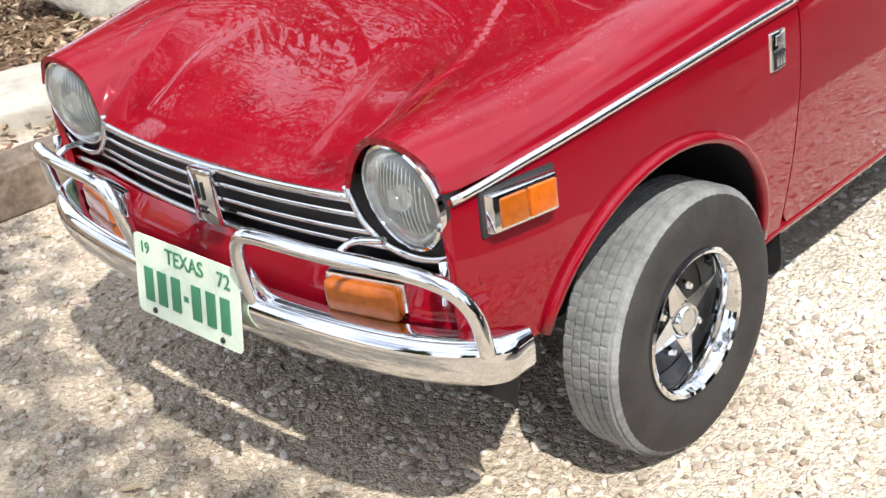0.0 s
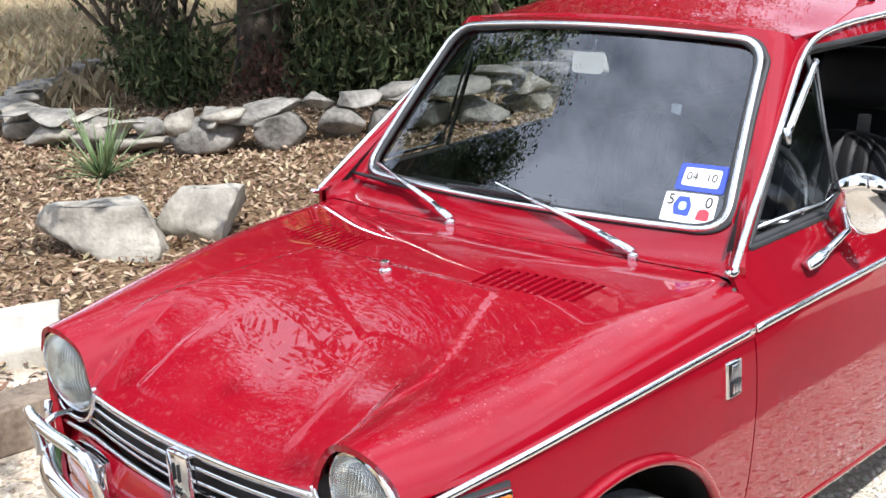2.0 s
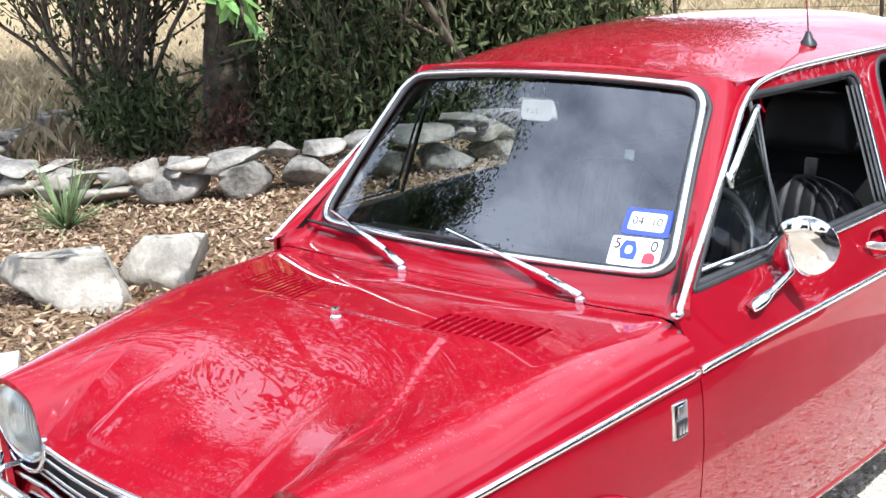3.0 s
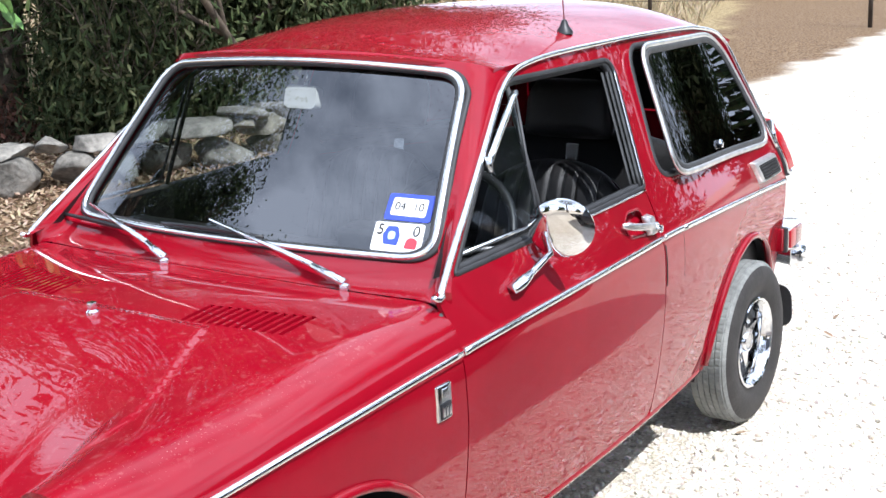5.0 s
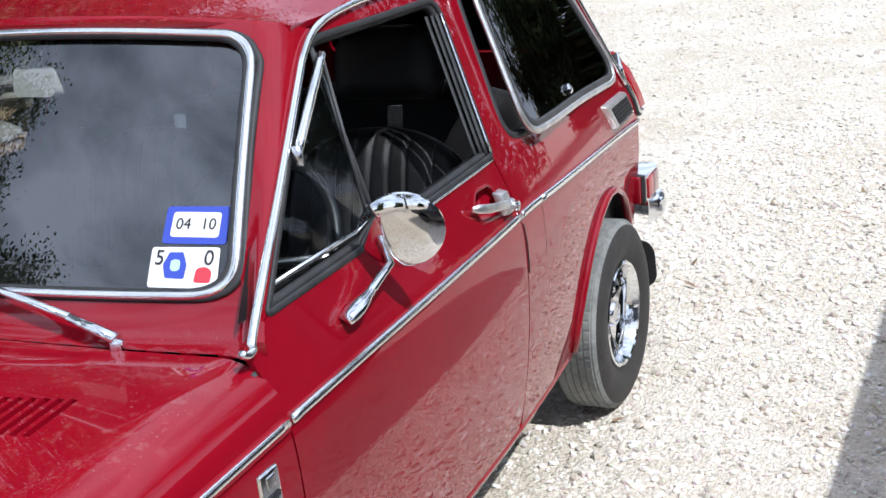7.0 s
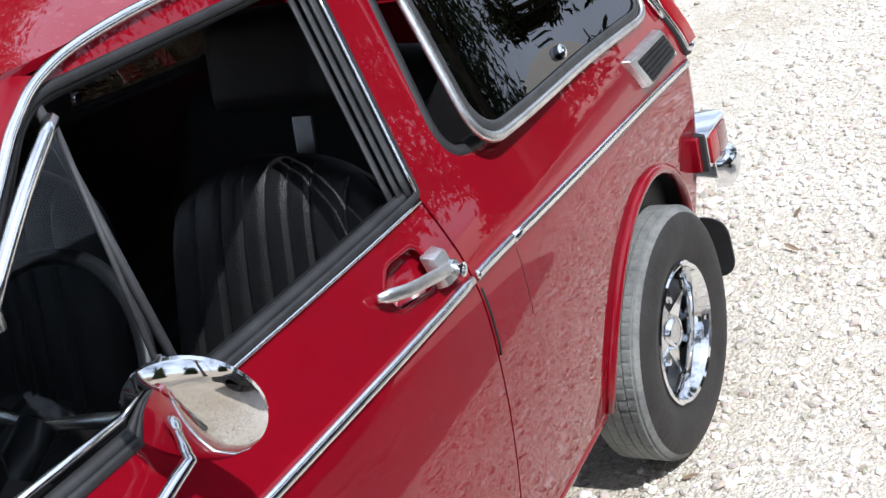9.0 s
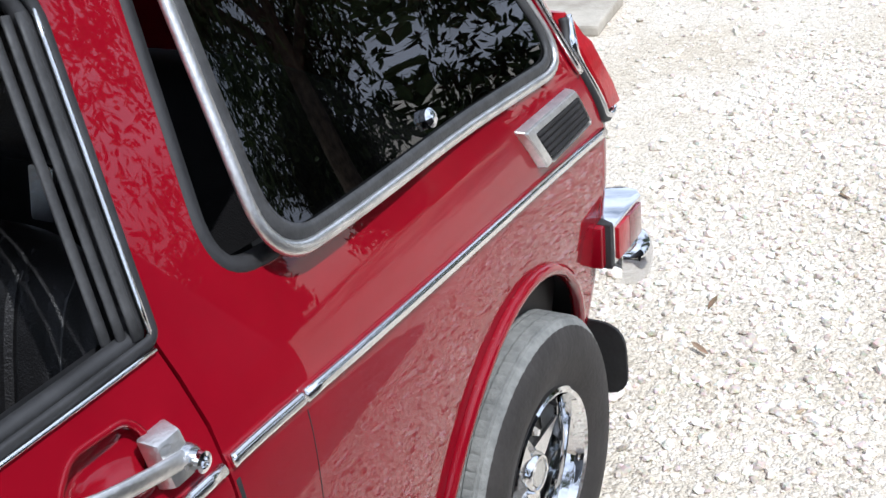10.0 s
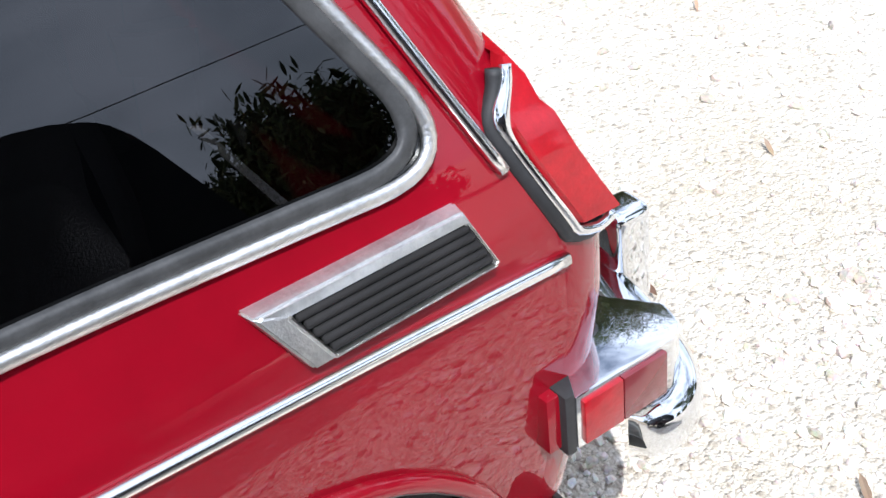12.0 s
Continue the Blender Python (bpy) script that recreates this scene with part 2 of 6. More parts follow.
def surf(name, fn, outer, holes, step, material, parent, out_dir, flange=0.014, label="", thick=0.0):
    """A smooth sheet-metal panel: fn maps the plan (a, b) to space; its edges, and those of its holes, are turned inwards by flange."""
    loops = [bulged(outer, step * 0.8, 1)] + [bulged(h, step * 0.8, -1) for h in holes]
    pts, edges = [], []
    for lp in loops:
        k = len(pts)
        pts += lp
        edges += [(k + i, k + (i + 1) % len(lp)) for i in range(len(lp))]
    xs, ys = [p[0] for p in outer], [p[1] for p in outer]
    a = min(xs) + step * 0.5
    row = 0
    while a < max(xs):
        b = min(ys) + (step * 0.5 if row % 2 else step * 0.25)
        while b < max(ys):
            if inside((a, b), loops[0]) and not any(inside((a, b), h) for h in loops[1:]):
                if min((p[0] - a) ** 2 + (p[1] - b) ** 2 for p in pts[:len(edges)]) > (step * 0.45) ** 2:
                    pts.append((a, b))
            b += step
        a += step
        row += 1
    v2, _, f2, *_ = delaunay_2d_cdt([Vector(p) for p in pts], edges, [], 0, 1e-6)
    faces = []
    for f in f2:
        c = (sum(v2[i].x for i in f) / len(f), sum(v2[i].y for i in f) / len(f))
        if inside(c, loops[0]) and not any(inside(c, h) for h in loops[1:]):
            faces.append(list(f))
    h = 1e-4
    co, no = [], []
    out_dir = Vector(out_dir)
    for p in v2:
        q = Vector(fn(p.x, p.y))
        n = (Vector(fn(p.x + h, p.y)) - Vector(fn(p.x - h, p.y))).cross(Vector(fn(p.x, p.y + h)) - Vector(fn(p.x, p.y - h)))
        n = n.normalized() if n.length > 0 else out_dir.copy()
        co.append(q)
        no.append(n if n.dot(out_dir) >= 0 else -n)
    for f in faces:
        g = (co[f[1]] - co[f[0]]).cross(co[f[2]] - co[f[0]])
        if g.dot(no[f[0]]) < 0:
            f.reverse()
    corner = [[no[i] for i in f] for f in faces]
    if flange:
        directed = {(f[i], f[(i + 1) % len(f)]) for f in faces for i in range(len(f))}
        inner = {}
        for i, j in sorted(directed):
            if (j, i) not in directed:
                for q in (i, j):
                    if q not in inner:
                        inner[q] = len(co)
                        co.append(co[q] - no[q] * flange)
                side = (co[j] - co[i]).cross(no[i])
                side = side.normalized() if side.length > 0 else out_dir
                faces.append([j, i, inner[i], inner[j]])
                corner.append([side] * 4)
    me = bpy.data.meshes.new(name)
    me.from_pydata([tuple(c) for c in co], [], faces)
    me.polygons.foreach_set("use_smooth", [True] * len(me.polygons))
    me.normals_split_custom_set([tuple(n) for c in corner for n in c])
    return link_mesh(name, me, material, parent, label)


def smooth_path(pts, n=6, closed=False):
    """Points along a smooth curve through pts."""
    p = [Vector(q) for q in pts]
    out = []
    m = len(p)
    for i in range(m if closed else m - 1):
        a, b = p[i], p[(i + 1) % m]
        t0 = (b - p[i - 1]) / 2 if closed or i > 0 else (b - a)
        t1 = (p[(i + 2) % m] - a) / 2 if closed or i + 2 < m else (b - a)
        for k in range(n):
            t = k / n
            out.append(a * (2 * t**3 - 3 * t * t + 1) + t0 * (t**3 - 2 * t * t + t) + b * (3 * t * t - 2 * t**3) + t1 * (t**3 - t * t))
    if not closed:
        out.append(p[-1])
    return out


def tube(points, r, seg=8, closed=False, flat=1.0, up=None, cap=True):
    """A swept bar along points as a bmesh; flat squeezes it along up."""
    bm = bmesh.new()
    pts = [Vector(p) for p in points]
    n = len(pts)
    rings, last = [], None
    for i, p in enumerate(pts):
        d = (pts[(i + 1) % n] - pts[i - 1]) if closed or 0 < i < n - 1 else (pts[1] - pts[0] if i == 0 else pts[-1] - pts[-2])
        d.normalize()
        if up is not None:
            u = Vector(up(p) if callable(up) else up)
        else:
            u = last if last is not None else (Vector((0, 0, 1)) if abs(d.z) < 0.9 else Vector((1, 0, 0)))
        u = (u - d * u.dot(d)).normalized()
        last = u
        s = d.cross(u)
        rr = r(i / max(1, n - 1)) if callable(r) else r
        rings.append([bm.verts.new(p + s * math.cos(2 * math.pi * k / seg) * rr + u * math.sin(2 * math.pi * k / seg) * rr * flat) for k in range(seg)])
    for i in range(n if closed else n - 1):
        a, b = rings[i], rings[(i + 1) % n]
        for k in range(seg):
            bm.faces.new((a[k], a[(k + 1) % seg], b[(k + 1) % seg], b[k]))
    if not closed and cap:
        bm.faces.new(rings[0][::-1])
        bm.faces.new(rings[-1])
    bmesh.ops.recalc_face_normals(bm, faces=bm.faces)
    return bm


def lathe(profile, seg=48, axis="x", closed=False, cap=True):
    """Turns (along, radius) pairs round the axis."""
    bm = bmesh.new()
    rings = []
    for a, r in profile:
        ring = []
        for k in range(seg):
            w = 2 * math.pi * k / seg
            c, s = math.cos(w) * r, math.sin(w) * r
            ring.append(bm.verts.new({"x": (a, c, s), "y": (s, a, c), "z": (c, s, a)}[axis]))
        rings.append(ring)
    for i in range(len(rings) - (0 if closed else 1)):
        a, b = rings[i], rings[(i + 1) % len(rings)]
        for k in range(seg):
            bm.faces.new((a[k], a[(k + 1) % seg], b[(k + 1) % seg], b[k]))
    if not closed and cap:
        for ring in (rings[0], rings[-1]):
            bm.faces.new(ring)
    bmesh.ops.remove_doubles(bm, verts=bm.verts, dist=1e-6)
    bmesh.ops.recalc_face_normals(bm, faces=bm.faces)
    return bm


def box(sx, sy, sz, bevel=0.0, at=(0, 0, 0), rot=None, seg=2):
    bm = bmesh.new()
    bmesh.ops.create_cube(bm, size=1)
    bmesh.ops.scale(bm, vec=(sx, sy, sz), verts=bm.verts)
    if bevel:
        bmesh.ops.bevel(bm, geom=bm.edges[:], offset=bevel, segments=seg, affect="EDGES", profile=0.6)
    m = Matrix.Translation(at) @ (rot or Matrix.Identity(4))
    bmesh.ops.transform(bm, matrix=m, verts=bm.verts)
    return bm


def merge(bms):
    out = bmesh.new()
    for b in bms:
        me = bpy.data.meshes.new("tmp")
        b.to_mesh(me)
        b.free()
        out.from_mesh(me)
        bpy.data.meshes.remove(me)
    return out


def prism(poly, fn, depth):
    """A plate of the plan poly: fn(a, b) gives the front, fn(a, b) + depth the back."""
    bm = bmesh.new()
    d = Vector(depth)
    fr = [bm.verts.new(fn(a, b)) for a, b in poly]
    bk = [bm.verts.new(Vector(fn(a, b)) + d) for a, b in poly]
    bm.faces.new(fr)
    bm.faces.new(bk[::-1])
    for i in range(len(poly)):
        j = (i + 1) % len(poly)
        bm.faces.new((fr[i], fr[j], bk[j], bk[i]))
    bmesh.ops.recalc_face_normals(bm, faces=bm.faces)
    return bm


def mirrored(bm):
    bmesh.ops.scale(bm, vec=(-1, 1, 1), verts=bm.verts)
    bmesh.ops.reverse_faces(bm, faces=bm.faces)
    return bm


def flip(bm, s):
    return mirrored(bm) if s < 0 else bm

# ---- the car: nose towards -y, front axle at y = 0, rear axle at y = 2 ----
car = thing("compact_car", "small red two-door vintage sedan with chrome trim parked on gravel", "car")

HALF = [(-0.50, 0.552), (-0.44, 0.570), (-0.30, 0.602), (-0.15, 0.622), (0.0, 0.634), (0.35, 0.645), (0.8, 0.650), (1.25, 0.648),
        (1.6, 0.629), (2.0, 0.596), (2.2, 0.579), (2.42, 0.564)]
HALF_FIT = np.polyfit([y for y, _ in HALF], [x for _, x in HALF], 7)
TRIM = [(-0.48, 0.684), (-0.35, 0.706), (-0.1, 0.733), (0.33, 0.752), (1.27, 0.762), (1.5, 0.752), (1.75, 0.736), (2.0, 0.717), (2.2, 0.701), (2.36, 0.688)]
CROWN = [(-0.5, 0.773), (-0.2, 0.812), (0.0, 0.832), (0.33, 0.848), (0.5, 0.856)]
RAIL = [(0.33, 0.868), (0.52, 1.020), (0.700, 1.160), (0.752, 1.198), (0.81, 1.226), (0.90, 1.241), (1.07, 1.246), (1.45, 1.240), (1.80, 1.226), (1.95, 1.212), (2.07, 1.188), (2.125, 1.155)]


def y_end(z):
    return 2.434 - max(0.0, z - 0.70) * 0.45 - max(0.0, 0.60 - z) * 0.15


def half_width(y):
    return float(np.polyval(HALF_FIT, min(2.45, max(-0.52, y))))


def x_side(y, z):
    """Half the width of the body at y and z."""
    u = z - 0.745
    x = half_width(y) - 0.25 * max(0.0, 0.70 - z) ** 2 - 0.18 * (u + math.sqrt(u * u + 0.0009))
    d = y_end(z) - y
    if d < 0.09:
        d = max(0.0, d)
        x -= 0.09 - math.sqrt(max(0.0, 0.09**2 - (0.09 - d) ** 2))
    d = y + 0.502
    if d < 0.012:
        d = max(0.0, d)
        x -= 0.012 - math.sqrt(max(0.0, 0.012**2 - (0.012 - d) ** 2))
    return x


TURN = 0.09  # radius by which the quarter turns into the tail


def arch(yc, zc, r, a0, a1, n=22):
    return [(yc + r * math.cos(lerp(a0, a1, i / n)), zc + r * math.sin(lerp(a0, a1, i / n))) for i in range(n + 1)]


def body_panel(name, outer, holes, material=PAINT, step=0.028, flange=0.014, label=""):
    for s in (1, -1):
        surf(name, lambda y, z, s=s: (s * x_side(y, z), y, z), outer, holes, step, material, car, (s, 0, 0), flange, label)


# lower flanks
trim_pts = lambda a, b, n: [(lerp(a, b, i / n), curve_at(TRIM, lerp(a, b, i / n))) for i in range(n + 1)]
GAP = 0.0022
SILL = 0.285
FA, RA = (-0.045, 0.300, 0.307), (1.965, 0.285, 0.305)
front_arch = arch(*FA, math.pi - 0.30, 0.0)
rear_arch = arch(*RA, math.pi, 0.0)
door_f = [(0.340, SILL + 0.03), (0.345, 0.45), (0.347, 0.60), (0.342, 0.70), (0.338, 0.752)]
door_r = [(1.258, 0.762), (1.261, 0.68), (1.262, 0.55), (1.258, 0.40), (1.250, SILL + 0.03)]
fender = ([(-0.492, 0.42), (-0.47, 0.395), (-0.42, 0.388)] + front_arch + [(0.262, SILL), (0.340 - GAP, SILL)]
          + [(y - GAP, z) for y, z in door_f] + trim_pts(0.336, -0.494, 16)[1:] + [(-0.502, 0.66), (-0.500, 0.56)])
body_panel("front_fender", fender, [])
belt_f = [(0.336, 0.78), (0.322, 0.83), (0.310, 0.866)]
door_outer = ([(0.36, SILL + 0.004), (1.232, SILL + 0.004)] + [(y - GAP, z) for y, z in reversed(door_r)]
              + [(1.256, 0.80), (1.249, 0.85), (1.240, 0.895)] + [(1.05, 0.893), (0.70, 0.890), (0.40, 0.888), (0.315 + GAP, 0.870)]
              + [(y + GAP, z) for y, z in reversed(belt_f[:2])] + [(y + GAP, z) for y, z in reversed(door_f)])
hollow = rounded([(1.088, 0.800), (1.175, 0.790), (1.194, 0.822), (1.180, 0.852), (1.112, 0.856), (1.082, 0.832)], 0.014, 5)
body_panel("door_panel", door_outer, [hollow], step=0.03, flange=0.010)

# side frames round the windows
rail_line = [(y, z) for y, z in RAIL]
win_door = rounded([(0.398, 0.890), (0.782, 1.211), (1.292, 1.200), (1.244, 0.893)], [0.012, 0.045, 0.05, 0.012])
win_rear = rounded([(1.342, 0.893), (1.404, 1.218), (2.060, 1.186), (2.258, 0.828)], [0.070, 0.06, 0.11, 0.10], 10)
pane_rear = rounded([(1.392, 0.892), (1.414, 1.222), (2.066, 1.188), (2.268, 0.826)], [0.075, 0.06, 0.11, 0.10], 10)
frame_outer = ([(1.253, SILL), (1.66, SILL)] + rear_arch + [(2.275, 0.30)] + [(y_end(z) - TURN, z) for z in (0.33, 0.36, 0.43, 0.50, 0.55, 0.60, 0.65, 0.70, 0.75, 0.80, 0.87, 0.95, 1.05, 1.12)]
               + list(reversed(rail_line[1:])) + [(0.348, 0.873), (0.40, 0.892), (0.70, 0.894), (1.05, 0.897), (1.244, 0.899)]
               + [(1.252 + GAP, 0.85), (1.259 + GAP, 0.80)] + [(y + GAP, z) for y, z in door_r])
win_rear_c = (1.78, 1.02)
body_panel("body_side", frame_outer, [win_door, win_rear], step=0.028, flange=0.010)


# hood, fender tops and cowl
CENTRE_FIT = np.polyfit((-0.505, -0.46, -0.38, -0.25, -0.10, 0.0, 0.15, 0.34, 0.50), (0.652, 0.681, 0.720, 0.774, 0.822, 0.840, 0.850, 0.851, 0.852), 5)


def centre_z(y):
    return float(np.polyval(CENTRE_FIT, min(0.34, max(-0.52, y))))


def top_z(x, y):
    ax = abs(x)
    w = half_width(y)
    tz, cz, kz = curve_at(TRIM, y), centre_z(y), curve_at(CROWN, y)
    cx = lerp(0.455, 0.535, smooth(-0.35, 0.25, y))
    # the pod over the lamp at the very front, which fades backwards
    u = max(0.0, 1 - ((ax - cx) / (w - cx + 0.002)) ** 2) if ax > cx else max(0.0, 1 - ((ax - cx) / 0.108) ** 2)
    pod = (tz if ax > cx else cz) + (kz - (tz if ax > cx else cz)) * math.sqrt(u) if u > 0 else cz
    t = min(1.0, max(0.0, (ax - cx) / (w - cx)))
    back = cz + (kz - cz) * smooth(lerp(0.20, 0.06, smooth(-0.45, 0.15, y)), cx + 0.02, ax)
    back -= (kz - tz) * (1 - math.sqrt(max(0.0, 1 - t**2.4)))
    k = smooth(-0.56, -0.20, y)
    z = lerp(pod, back, k)
    # raised centre panel, wide at the lamps and drawn in towards the louvres, and the shallow field behind the lip
    wide = curve_at([(-0.50, 0.36), (-0.41, 0.385), (-0.32, 0.402), (-0.23, 0.388), (-0.11, 0.335), (0.0, 0.285), (0.05, 0.27)], y)
    z += 0.0060 * (1 - smooth(wide - 0.012, wide + 0.004, ax)) * (1 - smooth(0.020, 0.034, y)) * smooth(-0.47, -0.33, y)
    z += 0.0034 * (1 - smooth(0.226, 0.240, ax)) * smooth(-0.455, -0.442, y) * (1 - smooth(-0.38, -0.24, y))
    return z


def seam_y(x):
    return 0.310 + 0.024 * (x / 0.56) ** 2


lv_holes = []
for s in (1, -1):
    for i in range(12):
        cx = 0.195 + 0.0202 * i
        y0, y1 = 0.040 + 0.0026 * i, 0.126 + 0.0040 * i
        lv_holes.append([(s * (cx - 0.006), y0), (s * (cx + 0.006), y0), (s * (cx + 0.006), y1), (s * (cx - 0.006), y1)])


def top_fn(a, b):
    """a: -1 to 1 across the width, b: along y."""
    w = half_width(b) + 0.0005
    s = max(0.0, (abs(a) - 0.8) / 0.2)
    x = math.copysign(min(abs(a), 0.8) + 0.2 * (s + s * s - s**3), a) * w
    lip = 0.014 * max(0.0, 1 - ((abs(x) - 0.46) / 0.085) ** 2) * (1 - smooth(-0.5, -0.40, b))
    return (x, b - lip - 0.030 * max(0.0, 1 - (x / 0.40) ** 2) * (1 - smooth(-0.5, -0.2, b)), top_z(x, b))


front_edge = [(x / 20 * 0.9992, -0.500) for x in range(-20, 21)]
hood_outer = front_edge + [(0.9992, y / 100) for y in range(-46, 32, 6)] + [(x / 20 * 0.9992, seam_y(x / 20 * 0.56) - 0.0014) for x in range(20, -21, -1)] + [(-0.9992, y / 100) for y in range(26, -50, -6)]
holes_a = [[(x / half_width(y), y) for x, y in h] for h in lv_holes]
surf("bonnet", top_fn, hood_outer, holes_a, 0.0145, PAINT, car, (0, 0, 1), 0.012, "smooth red bonnet with louvred air slots")


# windscreen and its frame
def ws_top(a, b):
    """a: -1 to 1 across, b: 0 at the base to 1 at the roof."""
    k = min(abs(a), 0.93)
    x = math.copysign(k, a) * lerp(0.590, 0.474, b)
    y = lerp(0.420, 0.712, b) - 0.060 * (1 - k * k) * lerp(1.0, 0.5, b) - 0.03 * b * (1 - b)
    z = lerp(0.893, 1.245, b) + 0.026 * (1 - k * k) * b
    if abs(a) > 0.93:
        t = (abs(a) - 0.93) / 0.07
        ry = lerp(0.335, 0.800, b)
        rz = curve_at(RAIL, ry)
        bulge = 0.008 * 4 * t * (1 - t)
        x = math.copysign(lerp(abs(x), x_side(ry, rz), t) + 0.7 * bulge, a)
        y, z = lerp(y, ry, t) - 0.6 * bulge, lerp(z, rz, t) + 0.3 * bulge
    return Vector((x, y, z))


def ws_fn(a, b):
    """The windscreen's frame, which runs out into the cowl below b = 0."""
    if b >= 0:
        return ws_top(a, b)
    p = ws_top(a, 0.0)
    t = min(1.0, -b / 0.30)
    x = a * 0.600
    sy = seam_y(x) + 0.0014
    q = Vector((x, sy, top_z(x, sy)))
    y = lerp(p.y, q.y, t)
    return Vector((lerp(p.x, q.x, t), y, lerp(p.z, q.z, 1 - (1 - t) ** 1.7)))


ws_hole = rounded([(-0.900, 0.03), (-0.925, 0.965), (0.925, 0.965), (0.900, 0.03)], 0.13, 10)
ws_outer = [(x / 10, -0.30) for x in range(-10, 11)] + [(1.0, b / 10) for b in range(-2, 11)] + [(x / 10, 1.03) for x in range(10, -11, -1)] + [(-1.0, b / 10) for b in range(10, -3, -1)]
surf("windscreen_frame", ws_fn, ws_outer, [ws_hole], 0.045, PAINT, car, (0, -1, 0.4), 0.02)
windscreen = surf("windscreen", lambda a, b: Vector(ws_fn(a, b)) + Vector((0, 0.006, -0.004)), ws_hole, [], 0.08, GLASS, car, (0, -1, 0.4), 0.0, "clear curved windscreen glass in a chrome and rubber surround")
windscreen.visible_shadow = False


def outline(fn, poly, shift, r, material, name, parent, step=0.03, flat=1.0, seg=6, grow=1.0, centre=(0, 0), label="", up=None):
    pts = [(centre[0] + (a - centre[0]) * grow, centre[1] + (b - centre[1]) * grow) for a, b in resample(poly, step)]
    return part(name, tube([Vector(fn(a, b)) + Vector(shift) for a, b in pts], r, seg, closed=True, flat=flat, up=up), material, parent, label, sharp=0)


outline(ws_fn, ws_hole, (0, -0.004, 0.003), 0.0078, BRIGHT, "chrome_surround", car, 0.04, grow=1.000, centre=(0, 0.5), seg=8)
outline(ws_fn, ws_hole, (0, -0.001, 0.001), 0.0075, RUBBER, "rubber_seal", car, 0.04, grow=0.980, centre=(0, 0.5), seg=8)
outline(ws_fn, ws_hole, (0, -0.001, 0.001), 0.0065, RUBBER, "rubber_seal", car, 0.04, grow=1.018, centre=(0, 0.5), seg=8)


# roof
def roof_fn(a, b):
    ys = lerp(0.700 + 0.06 * abs(a) ** 6 - 0.034 * (1 - a * a), 2.175 + 0.04 * (1 - a * a), b)
    zr = curve_at([(0.66, 1.246), (0.82, 1.242), (1.07, 1.247), (1.45, 1.242), (1.80, 1.228), (1.95, 1.214), (2.07, 1.190), (2.19, 1.150)], ys)
    xr = x_side(min(ys, 2.05), zr)
    crown = curve_at([(0.66, 0.026), (0.75, 0.042), (0.9, 0.070), (1.2, 0.086), (1.6, 0.086), (1.9, 0.075), (2.2, 0.05)], ys)
    return (a * xr, ys, zr + crown * (1 - abs(a) ** 2.8))


surf("roof_panel", roof_fn, [(x / 10, 0.0) for x in range(-10, 11)] + [(1.0, 0.5), (1.0, 1.0)] + [(x / 10, 1.0) for x in range(9, -11, -1)] + [(-1.0, 0.5)],
     [], 0.04, PAINT, car, (0, 0, 1), 0.012, "red steel roof with a low crown")

# tail
for s in (1, -1):
    surf("tail_corner", lambda d, z, s=s: (s * (x_side(y_end(z) - TURN, z) - TURN * (1 - math.cos(d / TURN))), y_end(z) - TURN + TURN * math.sin(d / TURN), z),
         [(0.0, 0.33), (0.1413, 0.36), (0.1413, 1.10), (0.0, 1.135)], [], 0.016, PAINT, car, (s, 1, 0), 0.0)


def tail_fn(x, z):
    return (x, y_end(z) - 0.0005, z)


surf("tail_panel", tail_fn, [(-0.470, 0.36), (0.470, 0.36), (0.478, 0.62), (0.462, 0.80), (0.432, 0.90), (0.365, 1.10), (0.34, 1.15), (-0.34, 1.15), (-0.365, 1.10), (-0.432, 0.90), (-0.462, 0.80), (-0.478, 0.62)],
     [rounded([(-0.38, 0.90), (-0.32, 1.11), (0.32, 1.11), (0.38, 0.90)], 0.06)], 0.05, PAINT, car, (0, 1, 0), 0.012)
rg = surf("rear_window", lambda x, z: (x, y_end(z) - 0.008, z), rounded([(-0.38, 0.90), (-0.32, 1.11), (0.32, 1.11), (0.38, 0.90)], 0.06), [], 0.08, GLASS, car, (0, 1, 0), 0.0)
rg.visible_shadow = False
outline(lambda x, z: (x, y_end(z) + 0.002, z), rounded([(-0.38, 0.90), (-0.32, 1.11), (0.32, 1.11), (0.38, 0.90)], 0.06), (0, 0, 0), 0.010, RUBBER, "rubber_seal", car)


# flank mouldings, drip rails, window surrounds, arch lips
def offset_side(s, d):
    return lambda y, z: (s * (x_side(y, z) + d), y, z)


